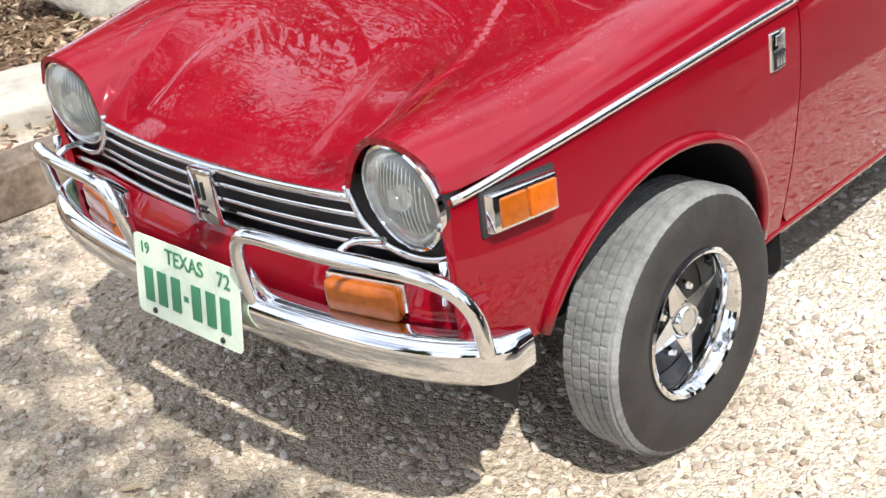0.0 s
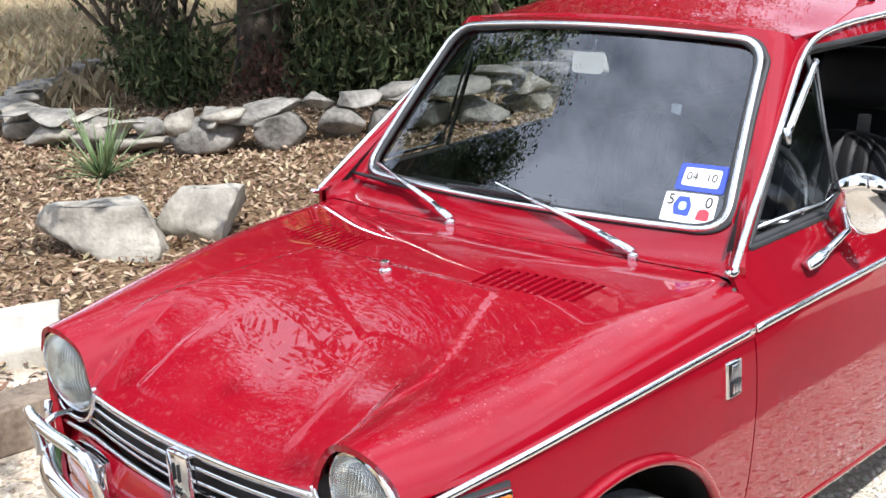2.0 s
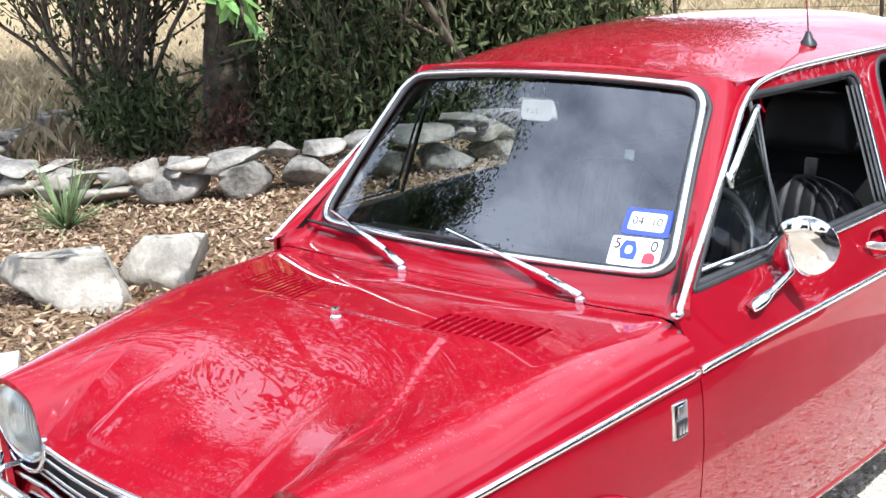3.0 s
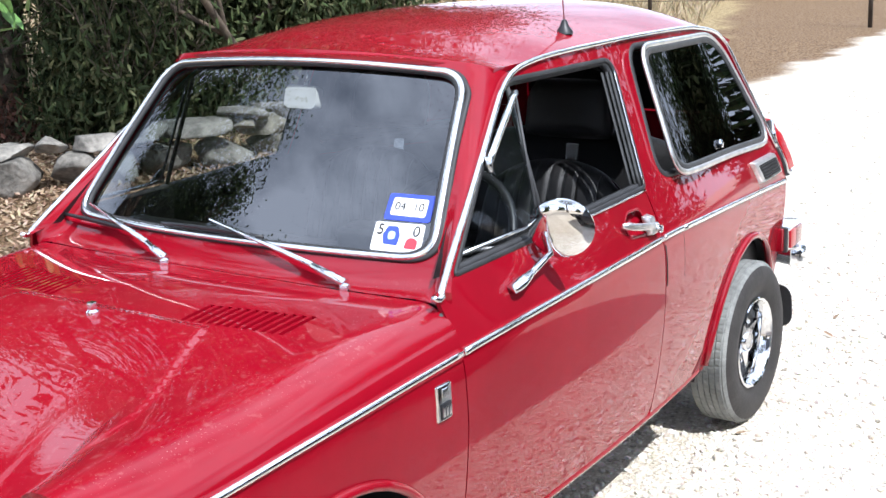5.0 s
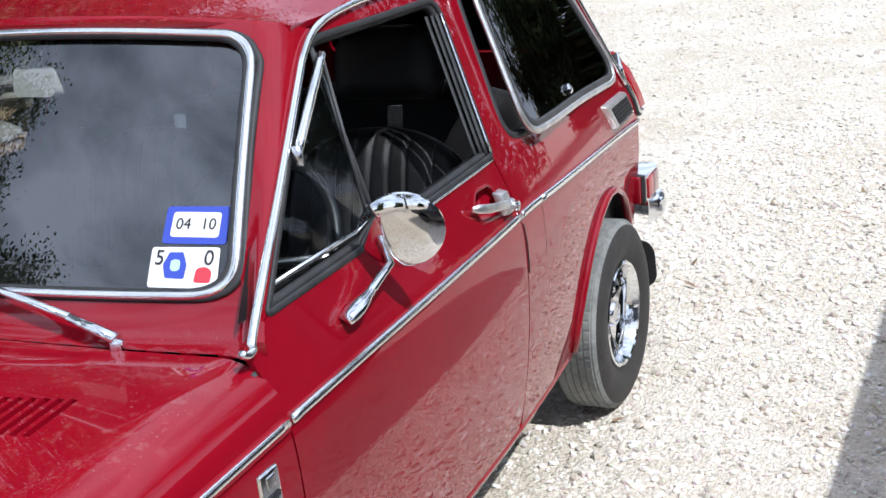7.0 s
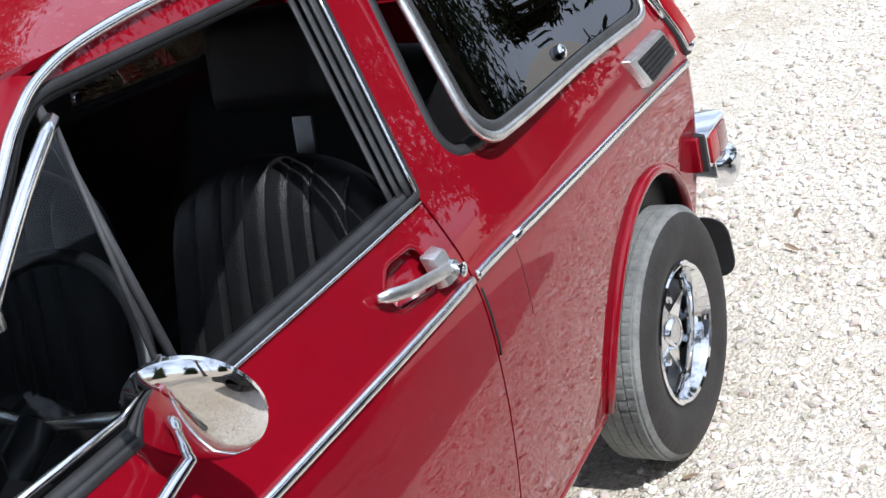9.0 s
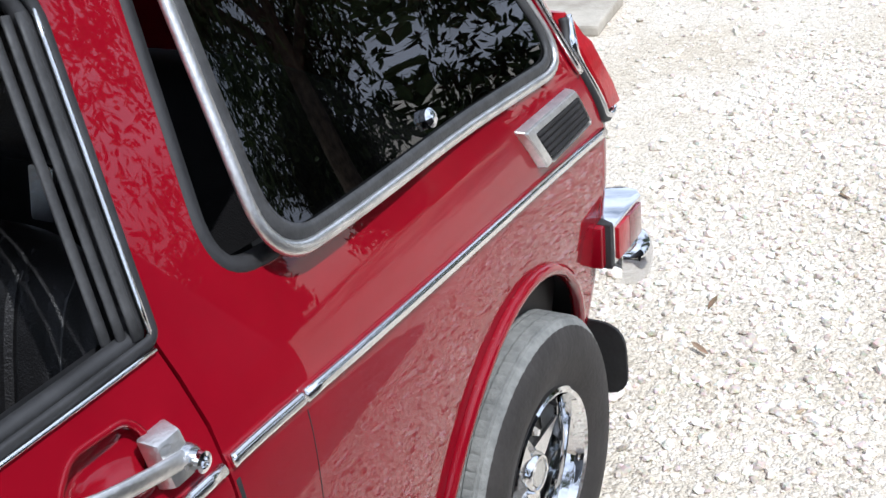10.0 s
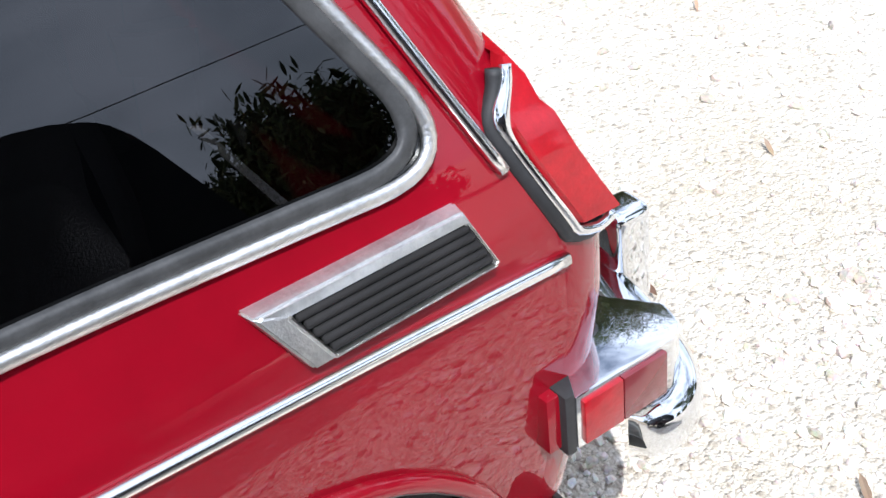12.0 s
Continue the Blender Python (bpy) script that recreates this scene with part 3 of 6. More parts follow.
for s in (1, -1):
    f = offset_side(s, 0.003)
    side_up = (s, 0, 0.0)
    for a, b in ((-0.490, 0.333), (0.344, 1.250), (1.264, 1.384), (1.389, 2.345)):
        pts = [f(y, curve_at(TRIM, y)) for y in np.linspace(a, b, 40)]
        body = part("side_moulding", tube(pts, 0.0080, 10, flat=0.85, up=side_up), BRIGHT, car, "bright chrome side moulding", sharp=0)
        part("rubber_underline", tube([(p[0] - s * 0.003, p[1], p[2] - 0.0085) for p in pts], 0.0030, 5, flat=0.6, up=side_up), RUBBER, body, sharp=0)
    # drip rail from the cowl over the door to the tail
    rail = [(0.300, 0.868), (0.312, 0.862), (0.328, 0.866), (0.345, 0.886)] + [(y, z) for y, z in RAIL[1:]] + [(2.150, 1.12), (2.21, 0.99), (2.25, 0.90), (2.292, 0.806)]
    rr = [(p.y, p.z) for p in smooth_path([(0, y, z) for y, z in rail], 6)]
    fr = offset_side(s, 0.006)
    part("drip_rail", tube([fr(*p) for p in rr], 0.0066, 8, flat=1.1, up=side_up), BRIGHT, car, "polished drip rail", sharp=0)
    outline(offset_side(s, 0.000), win_door, (0, 0, 0), 0.007, RUBBER, "door_window_trim", car, 0.03, grow=1.010, centre=(0.95, 1.03), flat=0.6, up=side_up)
    outline(offset_side(s, -0.012), win_door, (0, 0, 0), 0.010, RUBBER, "door_window_seal", car, 0.03, grow=0.980, centre=(0.95, 1.03))
    part("belt_strip", tube([offset_side(s, 0.004)(y, 0.886) for y in np.linspace(0.79, 1.238, 16)], 0.0028, 6), BRIGHT, car, "thin chrome belt strip", sharp=0)
    # ribbed weatherstrip and thin bright edge up the rear of the door window
    strip = [(lerp(1.236, 1.278, t), lerp(0.898, 1.172, t)) for t in np.linspace(0, 1, 12)]
    for dy, d, r in ((-0.006, -0.002, 0.0065), (-0.019, -0.007, 0.0060), (-0.031, -0.014, 0.0065)):
        part("door_weatherstrip", tube([offset_side(s, d)(y + dy, z) for y, z in strip], r, 8, flat=0.4, up=side_up), GASKET, car, "weathered grey rubber window channel", sharp=0)
    part("door_frame_edge", tube([offset_side(s, 0.002)(y + 0.006, z) for y, z in strip], 0.0026, 6), BRIGHT, car, sharp=0)
    # hinged rear side window, slightly open at its front edge
    def rw(d):
        return lambda y, z, s=s: (s * (x_side(y, z) + d + 0.024 * smooth(1.95, 1.42, y)), y, z)
    outline(offset_side(s, -0.008), win_rear, (0, 0, 0), 0.012, RUBBER, "window_seal", car, 0.03, grow=0.995, centre=win_rear_c)
    inner = [(win_rear_c[0] + (y - win_rear_c[0]) * 0.99, win_rear_c[1] + (z - win_rear_c[1]) * 0.985) for y, z in pane_rear]
    q = surf("rear_side_window", rw(0.004), inner, [], 0.06, TINT if s > 0 else FILM, car, (s, 0, 0), 0.0, "dark tinted rear side window propped slightly open")
    q.visible_shadow = False
    outline(rw(0.006), inner, (0, 0, 0), 0.0085, AGED, "window_trim", q, 0.03, flat=0.7, up=side_up, label="polished window trim")
    small = [(win_rear_c[0] + (y - win_rear_c[0]) * 0.952, win_rear_c[1] + (z - win_rear_c[1]) * 0.910) for y, z in pane_rear]
    outline(rw(0.005), small, (0, 0, 0), 0.0110, GASKET, "glass_gasket", q, 0.03, flat=0.45, up=side_up)
    cap = lathe([(-0.004, 0.010), (0.002, 0.013), (0.009, 0.0125), (0.013, 0.008), (0.014, 0.0)], 24)
    bmesh.ops.transform(cap, matrix=Matrix.Translation((x_side(1.792, 0.903) + 0.009, 1.792, 0.903)) @ pose(0, 0, 0, 0, -20, 0), verts=cap.verts)
    part("window_latch", flip(cap, s), CHROME, q, "chrome latch cap")
    for arc in (front_arch, rear_arch):
        part("arch_lip", tube([f(y, z) for y, z in arc], 0.011, 10, flat=1.0), PAINT, car, sharp=0)
    # dark rubber behind the shut lines
    for line_ in (door_f + belt_f[:2], door_r + [(1.290, 0.80)][:0]):
        part("shut_line_seal", tube([offset_side(s, -0.013)(y, z) for y, z in line_], 0.009, 6), RUBBER, car, sharp=0)
surf("windscreen_lining", lambda a, b: Vector(ws_fn(a, b)) + Vector((0, 0.026, -0.012)), [(-0.92, -0.02), (0.92, -0.02), (0.94, 1.02), (-0.94, 1.02)], [ws_hole], 0.08, BLACK, car, (0, 1, -0.4), 0.0)

# ---- front of the car ----
def nose_y(x):
    return -0.492 - 0.030 * max(0.0, 1 - (x / 0.40) ** 2)


# valance below the grille, and the dark recess behind the bars
surf("front_valance", lambda x, z: (x, -0.478 - 0.035 * max(0, 1 - (x / 0.5) ** 2) - 0.025 * math.sin((z - 0.36) / 0.17 * math.pi) + 0.03 * smooth(0.46, 0.57, abs(x)), z),
     [(-0.555, 0.40), (-0.3, 0.365), (0, 0.36), (0.3, 0.365), (0.555, 0.40), (0.555, 0.535), (0.3, 0.525), (0, 0.522), (-0.3, 0.525), (-0.555, 0.535)], [], 0.03, PAINT, car, (0, -1, 0), 0.02)
surf("grille_recess", lambda x, z: (x, nose_y(x) + 0.035 + 0.02 * smooth(0.34, 0.4, abs(x)), z),
     [(-0.56, 0.515), (0.56, 0.515), (0.56, 0.70), (0.36, 0.672), (0, 0.66), (-0.36, 0.672), (-0.56, 0.70)], [], 0.04, BLACK, car, (0, -1, 0), 0.02)
for s in (1, -1):
    surf("headlight_pod", lambda x, z, s=s: (s * x, -0.455, z), [(0.33, 0.53), (0.56, 0.53), (0.56, 0.70), (0.53, 0.752), (0.46, 0.775), (0.39, 0.752), (0.345, 0.70)], [], 0.05, BLACK, car, (0, -1, 0), 0.0)

for i, (z, r, x1) in enumerate(((0.642, 0.0095, 0.350), (0.614, 0.0050, 0.358), (0.586, 0.0045, 0.375), (0.557, 0.0045, 0.44), (0.527, 0.0075, 0.548))):
    pts = [(x, nose_y(x) - 0.002 + (0.012 if i > 2 else 0.0), z + 0.012 * (x / 0.5) ** 2) for x in np.linspace(-x1, x1, 30)]
    part("grille_bar", tube(pts, r, 8, flat=0.7, up=(0, -1, 0)), CHROME, car, "chrome grille bar", sharp=0)
for s in (1, -1):
    fr = smooth_path([(s * 0.340, -0.503, 0.668), (s * 0.352, -0.502, 0.640), (s * 0.368, -0.500, 0.610), (s * 0.405, -0.496, 0.580), (s * 0.455, -0.492, 0.570), (s * 0.51, -0.487, 0.575), (s * 0.548, -0.480, 0.592)], 5)
    part("grille_surround", tube(fr, 0.006, 8), CHROME, car, sharp=0)
    part("grille_end", tube([(s * 0.541, -0.506, 0.590), (s * 0.543, -0.509, 0.560), (s * 0.540, -0.510, 0.520)], 0.010, 8, flat=0.6), CHROME, car, sharp=0)
emb = box(0.068, 0.020, 0.104, 0.009, at=(0, nose_y(0) - 0.014, 0.590))
emblem = part("grille_emblem", emb, CHROME, car, "chrome shield emblem on the grille")
part("emblem_bar", box(0.005, 0.004, 0.034, 0.0015, at=(-0.008, nose_y(0) - 0.0255, 0.604)), BLACK, emblem)
part("emblem_bar", box(0.005, 0.004, 0.034, 0.0015, at=(0.008, nose_y(0) - 0.0255, 0.604)), BLACK, emblem)
for i in range(2):
    for k in range(3):
        part("emblem_dot", lathe([(-0.002, 0.0028), (0.0, 0.0028), (0.002, 0.0)], 8, "y"), BLACK, emblem).location = (-0.008 + 0.008 * k, nose_y(0) - 0.0245, 0.572 - 0.009 * i)

# headlights
for s in (1, -1):
    c = Vector((0.460, -0.494, 0.671)) if s > 0 else Vector((-0.450, -0.492, 0.674))
    tilt = Matrix.Translation(c) @ pose(0, 0, 0, 4, 0, s * -4)
    def hl(prof, seg=48):
        bm = lathe([(a, r * 0.94) for a, r in prof], seg, "y", cap=False)
        bmesh.ops.transform(bm, matrix=tilt, verts=bm.verts)
        return bm
    lamp = part("headlight", hl([(0.052, 0.02), (0.044, 0.050), (0.022, 0.076), (0.0, 0.0855)]), REFLECTOR, car, "round sealed-beam headlight behind ribbed glass")
    part("headlight_ring", hl([(0.008, 0.086), (-0.004, 0.086), (-0.008, 0.0885), (-0.006, 0.0935), (0.002, 0.0955), (0.010, 0.0955)]), CHROME, lamp)
    part("headlight_rim", hl([(0.004, 0.0955), (0.006, 0.0975), (0.010, 0.0990), (0.040, 0.0990)]), BLACK, lamp)
    lens = part("headlight_lens", hl([(-0.003, 0.0865), (-0.013, 0.072), (-0.021, 0.050), (-0.026, 0.028), (-0.028, 0.0)]), LAMPGLASS, lamp, "convex ribbed glass lens")
    lens.visible_shadow = False
    for k in range(-9, 10):
        x = k * 0.0074
        h = math.sqrt(max(0.0, 0.070**2 - x * x))
        rib = tube([tilt @ Vector((x, -0.0265 + 3.1 * (x * x + z * z), z)) for z in np.linspace(-h, h, 9)], 0.0010, 5)
        part("lens_rib", rib, LAMPGLASS, lamp, sharp=0).visible_shadow = False
    bulb = lathe([(-0.012, 0.0), (-0.010, 0.012), (0.0, 0.018), (0.02, 0.018)], 16, "y")
    bmesh.ops.transform(bulb, matrix=tilt, verts=bulb.verts)
    part("bulb_shield", bulb, CHROME, lamp)

# bumper blade
BUMP = [(0.0, -0.604), (0.2, -0.598), (0.35, -0.583), (0.45, -0.565), (0.53, -0.540), (0.585, -0.510), (0.617, -0.475), (0.628, -0.430)]
half = smooth_path([(x, y, 0.0) for x, y in BUMP], 5)
line = [Vector((-p.x, p.y, 0)) for p in reversed(half[1:])] + half


def blade(path, section, z):
    """Sweeps a section of (outwards, up) pairs along a level path."""
    bm = bmesh.new()
    rings = []
    for i, p in enumerate(path):
        d = (path[min(i + 1, len(path) - 1)] - path[max(i - 1, 0)]).normalized()
        o = Vector((d.y, -d.x, 0))
        k = min(1.0, 0.55 + 0.45 * min(i, len(path) - 1 - i) / 4)
        rings.append([bm.verts.new(p + o * a * k + Vector((0, 0, z + b * (0.7 + 0.3 * k)))) for a, b in section])
    n = len(section)
    for i in range(len(rings) - 1):
        for k in range(n):
            bm.faces.new((rings[i][k], rings[i][(k + 1) % n], rings[i + 1][(k + 1) % n], rings[i + 1][k]))
    bm.faces.new(rings[0])
    bm.faces.new(rings[-1][::-1])
    bmesh.ops.recalc_face_normals(bm, faces=bm.faces)
    return bm


SECTION = [(-0.040, 0.032), (-0.014, 0.036), (0.000, 0.033), (0.009, 0.024), (0.013, 0.010), (0.013, -0.012), (0.009, -0.030), (-0.004, -0.046), (-0.026, -0.054), (-0.028, -0.046), (-0.010, -0.036), (0.001, -0.020), (0.002, 0.010), (-0.006, 0.022), (-0.040, 0.026)]
bumper = part("front_bumper", blade(line, SECTION, 0.432), CHROME, car, "polished chrome bumper with tubular guards", sharp=60)
for s in (1, -1):
    g = smooth_path([(s * x, y, z) for x, y, z in ((0.168, -0.592, 0.445), (0.168, -0.604, 0.50), (0.176, -0.613, 0.560), (0.200, -0.616, 0.594), (0.245, -0.613, 0.602), (0.36, -0.600, 0.599), (0.46, -0.580, 0.595), (0.535, -0.555, 0.585), (0.580, -0.532, 0.560), (0.602, -0.515, 0.515), (0.608, -0.505, 0.450))], 5)
    part("bumper_guard", tube(g, 0.0135, 12), CHROME, bumper, "bent chrome guard tube", sharp=0)
    st = smooth_path([(s * 0.40, -0.595, 0.600), (s * 0.405, -0.56, 0.612), (s * 0.43, -0.515, 0.600)], 4)
    part("guard_stay", tube(st, 0.006, 6), CHROME, bumper, sharp=0)
    st = smooth_path([(s * 0.172, -0.600, 0.520), (s * 0.20, -0.580, 0.465), (s * 0.27, -0.555, 0.450), (s * 0.33, -0.53, 0.452)], 4)
    part("guard_leg", tube(st, 0.008, 8), CHROME, bumper, sharp=0)
    part("bumper_bracket", box(0.035, 0.13, 0.02, 0.003, at=(s * 0.30, -0.53, 0.44)), UNDER, bumper)
    # front turn signals
    sig_c = (s * 0.375, -0.532, 0.492)
    turn = Matrix.Translation(sig_c) @ pose(0, 0, 0, 0, 0, s * 12)
    base = box(0.156, 0.03, 0.070, 0.010, at=(0, 0.020, 0))
    bmesh.ops.transform(base, matrix=turn, verts=base.verts)
    sig = part("turn_signal", base, CHROME, car, "amber front turn signal below the grille")
    ln = box(0.142, 0.034, 0.058, 0.014, at=(0, 0.002, 0), seg=4)
    bmesh.ops.transform(ln, matrix=turn, verts=ln.verts)
    part("signal_lens", ln, DARKAMBER, sig, "amber lens")

# licence plate, with the green state line readable and the number as plain bars
plate_m = Matrix.Translation((0.004, -0.622, 0.443)) @ pose(0, 0, 0, 80, 0, 0)
pl = prism(rounded([(-0.1525, -0.076), (0.1525, -0.076), (0.1525, 0.076), (-0.1525, 0.076)], 0.012, 4), lambda a, b: (a, b, 0.0), (0, 0, -0.0025))
bmesh.ops.transform(pl, matrix=plate_m, verts=pl.verts)
plate = part("licence_plate", pl, PLATE, car, "pale green pressed-metal licence plate with dark green lettering", smooth_faces=False)


def lettering(text, size, at, material, parent, name="lettering", depth=0.0008, m=Matrix.Identity(4), sx=1.0):
    cu = bpy.data.curves.new(name, "FONT")
    cu.body, cu.size, cu.extrude, cu.align_x, cu.align_y = text, size, depth, "CENTER", "CENTER"
    tmp = bpy.data.objects.new("tmp", cu)
    me = bpy.data.meshes.new_from_object(tmp)
    bpy.data.objects.remove(tmp)
    me.transform(m @ Matrix.Translation(at) @ Matrix.Diagonal((sx, 1, 1, 1)))
    me.name = name
    return link_mesh(name, me, material, parent)


lettering("TEXAS", 0.040, (0.0, 0.050, 0.0012), PLATEGREEN, plate, m=plate_m, sx=0.95)
lettering("19", 0.030, (-0.118, 0.052, 0.0012), PLATEGREEN, plate, m=plate_m)
lettering("72", 0.038, (0.112, 0.046, 0.0012), PLATEGREEN, plate, m=plate_m)
for k, x in enumerate((-0.112, -0.072, -0.030, 0.030, 0.072, 0.112)):
    bar = box(0.026, 0.064, 0.002, 0.0006, at=(x, -0.016, 0.001))
    bmesh.ops.transform(bar, matrix=plate_m, verts=bar.verts)
    part("number_bar", bar, PLATEGREEN, plate)
bar = box(0.012, 0.010, 0.002, 0.0006, at=(0.0, -0.016, 0.001))
bmesh.ops.transform(bar, matrix=plate_m, verts=bar.verts)
part("number_bar", bar, PLATEGREEN, plate)
for x in (-0.1, 0.1):
    bo = lathe([(0.0, 0.006), (0.003, 0.005), (0.004, 0.0)], 10, "z")
    bmesh.ops.transform(bo, matrix=plate_m @ Matrix.Translation((x, -0.064, 0)), verts=bo.verts)
    part("plate_bolt", bo, BLACK, plate)

# side markers, badges, handles, vents on both flanks
def frame_box(y0, y1, z0, z1, d0, d1, s, inset=0.0, bevel=0.004):
    """A slab that follows the flank between y0..y1 and z0..z1, from d0 to d1 outside it."""
    bm = bmesh.new()
    rows = []
    for d in (d0, d1):
        k = inset if d == d1 else 0.0
        rows.append([bm.verts.new((s * (x_side(y, z) + d), y, z)) for y, z in ((y0 + k, z0 + k), (y1 - k, z0 + k), (y1 - k, z1 - k), (y0 + k, z1 - k))])
    bm.faces.new(rows[0])
    bm.faces.new(rows[1][::-1])
    for i in range(4):
        bm.faces.new((rows[0][i], rows[0][(i + 1) % 4], rows[1][(i + 1) % 4], rows[1][i]))
    bmesh.ops.recalc_face_normals(bm, faces=bm.faces)
    if bevel:
        bmesh.ops.bevel(bm, geom=bm.edges[:], offset=bevel, segments=2, affect="EDGES", profile=0.6)
    return bm


for s in (1, -1):
    mk = part("side_marker", frame_box(-0.447, -0.312, 0.606, 0.684, -0.004, 0.006, s), RUBBER, car, "amber side marker lamp in a chrome frame on the wing")
    part("marker_frame", frame_box(-0.442, -0.318, 0.611, 0.679, 0.004, 0.020, s, 0.004), CHROME, mk)
    part("marker_lens", frame_box(-0.428, -0.380, 0.620, 0.670, 0.016, 0.024, s, 0.002, 0.002), DARKAMBER, mk, "amber lens")
    part("marker_lens", frame_box(-0.378, -0.326, 0.620, 0.670, 0.016, 0.024, s, 0.002, 0.002), AMBER, mk, "amber lens")
    bd = part("wing_badge", frame_box(0.238, 0.288, 0.640, 0.716, -0.002, 0.006, s, 0.003), CHROME, car, "chrome badge plate on the wing")
    part("badge_field", frame_box(0.247, 0.280, 0.646, 0.678, 0.005, 0.008, s, 0.0, 0.001), BLACK, bd)
    for k in range(3):
        part("badge_bar", frame_box(0.250 + 0.010 * k, 0.257 + 0.010 * k, 0.652, 0.672, 0.007, 0.0095, s, 0.0, 0.0008), CHROME, bd)
    part("badge_emblem", frame_box(0.252, 0.275, 0.688, 0.708, 0.005, 0.008, s, 0.002, 0.001), BRUSHED, bd)

# bonnet details
noz = lathe([(0.0, 0.013), (0.006, 0.013), (0.010, 0.008), (0.016, 0.010), (0.024, 0.010), (0.028, 0.0)], 20, "z")
bmesh.ops.translate(noz, vec=(0.0, -0.01, top_z(0, -0.01) - 0.002), verts=noz.verts)
part("washer_nozzle", noz, CHROME, car, "small chrome washer nozzle on the bonnet")

# wipers
for s, piv, elbow, b0, b1 in ((1, (0.372, 0.322, 0.856), (-0.038, 0.372, 0.945), (-0.189, 0.368, 0.922), (0.120, 0.366, 0.922)),
                              (-1, (-0.118, 0.300, 0.858), (-0.465, 0.402, 0.935), (-0.567, 0.398, 0.902), (-0.272, 0.355, 0.898))):
    wp = part("wiper", merge([lathe([(-0.012, 0.010), (-0.004, 0.012), (0.004, 0.011), (0.007, 0.007), (0.008, 0.0)], 20, "z")]), CHROME, car, "chrome windscreen wiper with a black blade")
    wp.location = piv
    a = Vector((0, 0, 0.008))
    e = Vector(elbow) - Vector(piv)
    mid = a.lerp(e, 0.22) + Vector((0, 0, 0.006))
    part("wiper_arm", tube([a, mid], lambda t: 0.012 - 0.003 * t, 8, flat=0.7), CHROME, wp, sharp=0)
    part("wiper_rod", tube([mid, e], lambda t: 0.008 - 0.003 * t, 8, flat=0.7), CHROME, wp, sharp=0)
    p0, p1 = Vector(b0) - Vector(piv), Vector(b1) - Vector(piv)
    part("blade_holder", tube([p0.lerp(p1, t) + Vector((0, -0.008, 0.006)) * math.sin(math.pi * t) for t in np.linspace(0, 1, 9)], 0.0038, 6), BLACK, wp, sharp=0)
    part("blade_rubber", tube([p0, p1], 0.004, 6), RUBBER, wp, sharp=0)

# papers on the windscreen
def stick_fn(d):
    return lambda a, b: Vector(ws_fn(a, b)) + Vector((0, 0.006, -0.004)) + Vector((0, -0.77, 0.62)) * d


def paper(name, quad, material, parent, d, label="", r=0.012):
    return surf(name, stick_fn(d), rounded(quad, r, 4), [], 0.03, material, parent, (0, -1, 0.6), 0.0, label)


st1 = paper("registration_sticker", [(0.672, 0.213), (0.860, 0.211), (0.872, 0.344), (0.680, 0.341)], BLUE, windscreen, 0.0012, "blue and white paper sticker inside the windscreen")
paper("sticker_field", [(0.694, 0.236), (0.838, 0.234), (0.846, 0.322), (0.702, 0.322)], WHITE, st1, 0.0018)
st2 = paper("inspection_sticker", [(0.641, 0.063), (0.838, 0.060), (0.846, 0.201), (0.646, 0.200)], WHITE, windscreen, 0.0012, "white paper sticker with blue and red marks inside the windscreen")
paper("blue_mark", [(0.690, 0.095), (0.745, 0.092), (0.752, 0.140), (0.740, 0.183), (0.700, 0.183), (0.682, 0.140)], BLUE, st2, 0.0018, r=0.006)
paper("pale_mark", [(0.704, 0.118), (0.732, 0.118), (0.734, 0.158), (0.706, 0.158)], mat("pale_blue_ink", (0.45, 0.65, 0.8), 0.5), st2, 0.0024, r=0.02)
paper("red_mark", [(0.772, 0.080), (0.820, 0.078), (0.824, 0.120), (0.806, 0.135), (0.780, 0.128)], STICKRED, st2, 0.0018, r=0.01)


def ws_text(text, size, a, b, material, parent):
    o = Vector(ws_fn(a, b)) + Vector((0, 0.006, -0.004))
    dx = (Vector(ws_fn(a + 0.02, b)) - Vector(ws_fn(a - 0.02, b))).normalized()
    dy = (Vector(ws_fn(a, b + 0.02)) - Vector(ws_fn(a, b - 0.02))).normalized()
    n = dx.cross(dy).normalized()
    dy = n.cross(dx)
    m = Matrix((dx, dy, n)).transposed().to_4x4()
    m.translation = o + n * 0.0026
    return lettering(text, size, (0, 0, 0), material, parent, depth=0.0003, m=m)


ws_text("04", 0.026, 0.733, 0.279, INK, st1)
ws_text("10", 0.026, 0.808, 0.279, INK, st1)
ws_text("5", 0.034, 0.672, 0.162, INK, st2)
ws_text("0", 0.034, 0.815, 0.162, INK, st2)

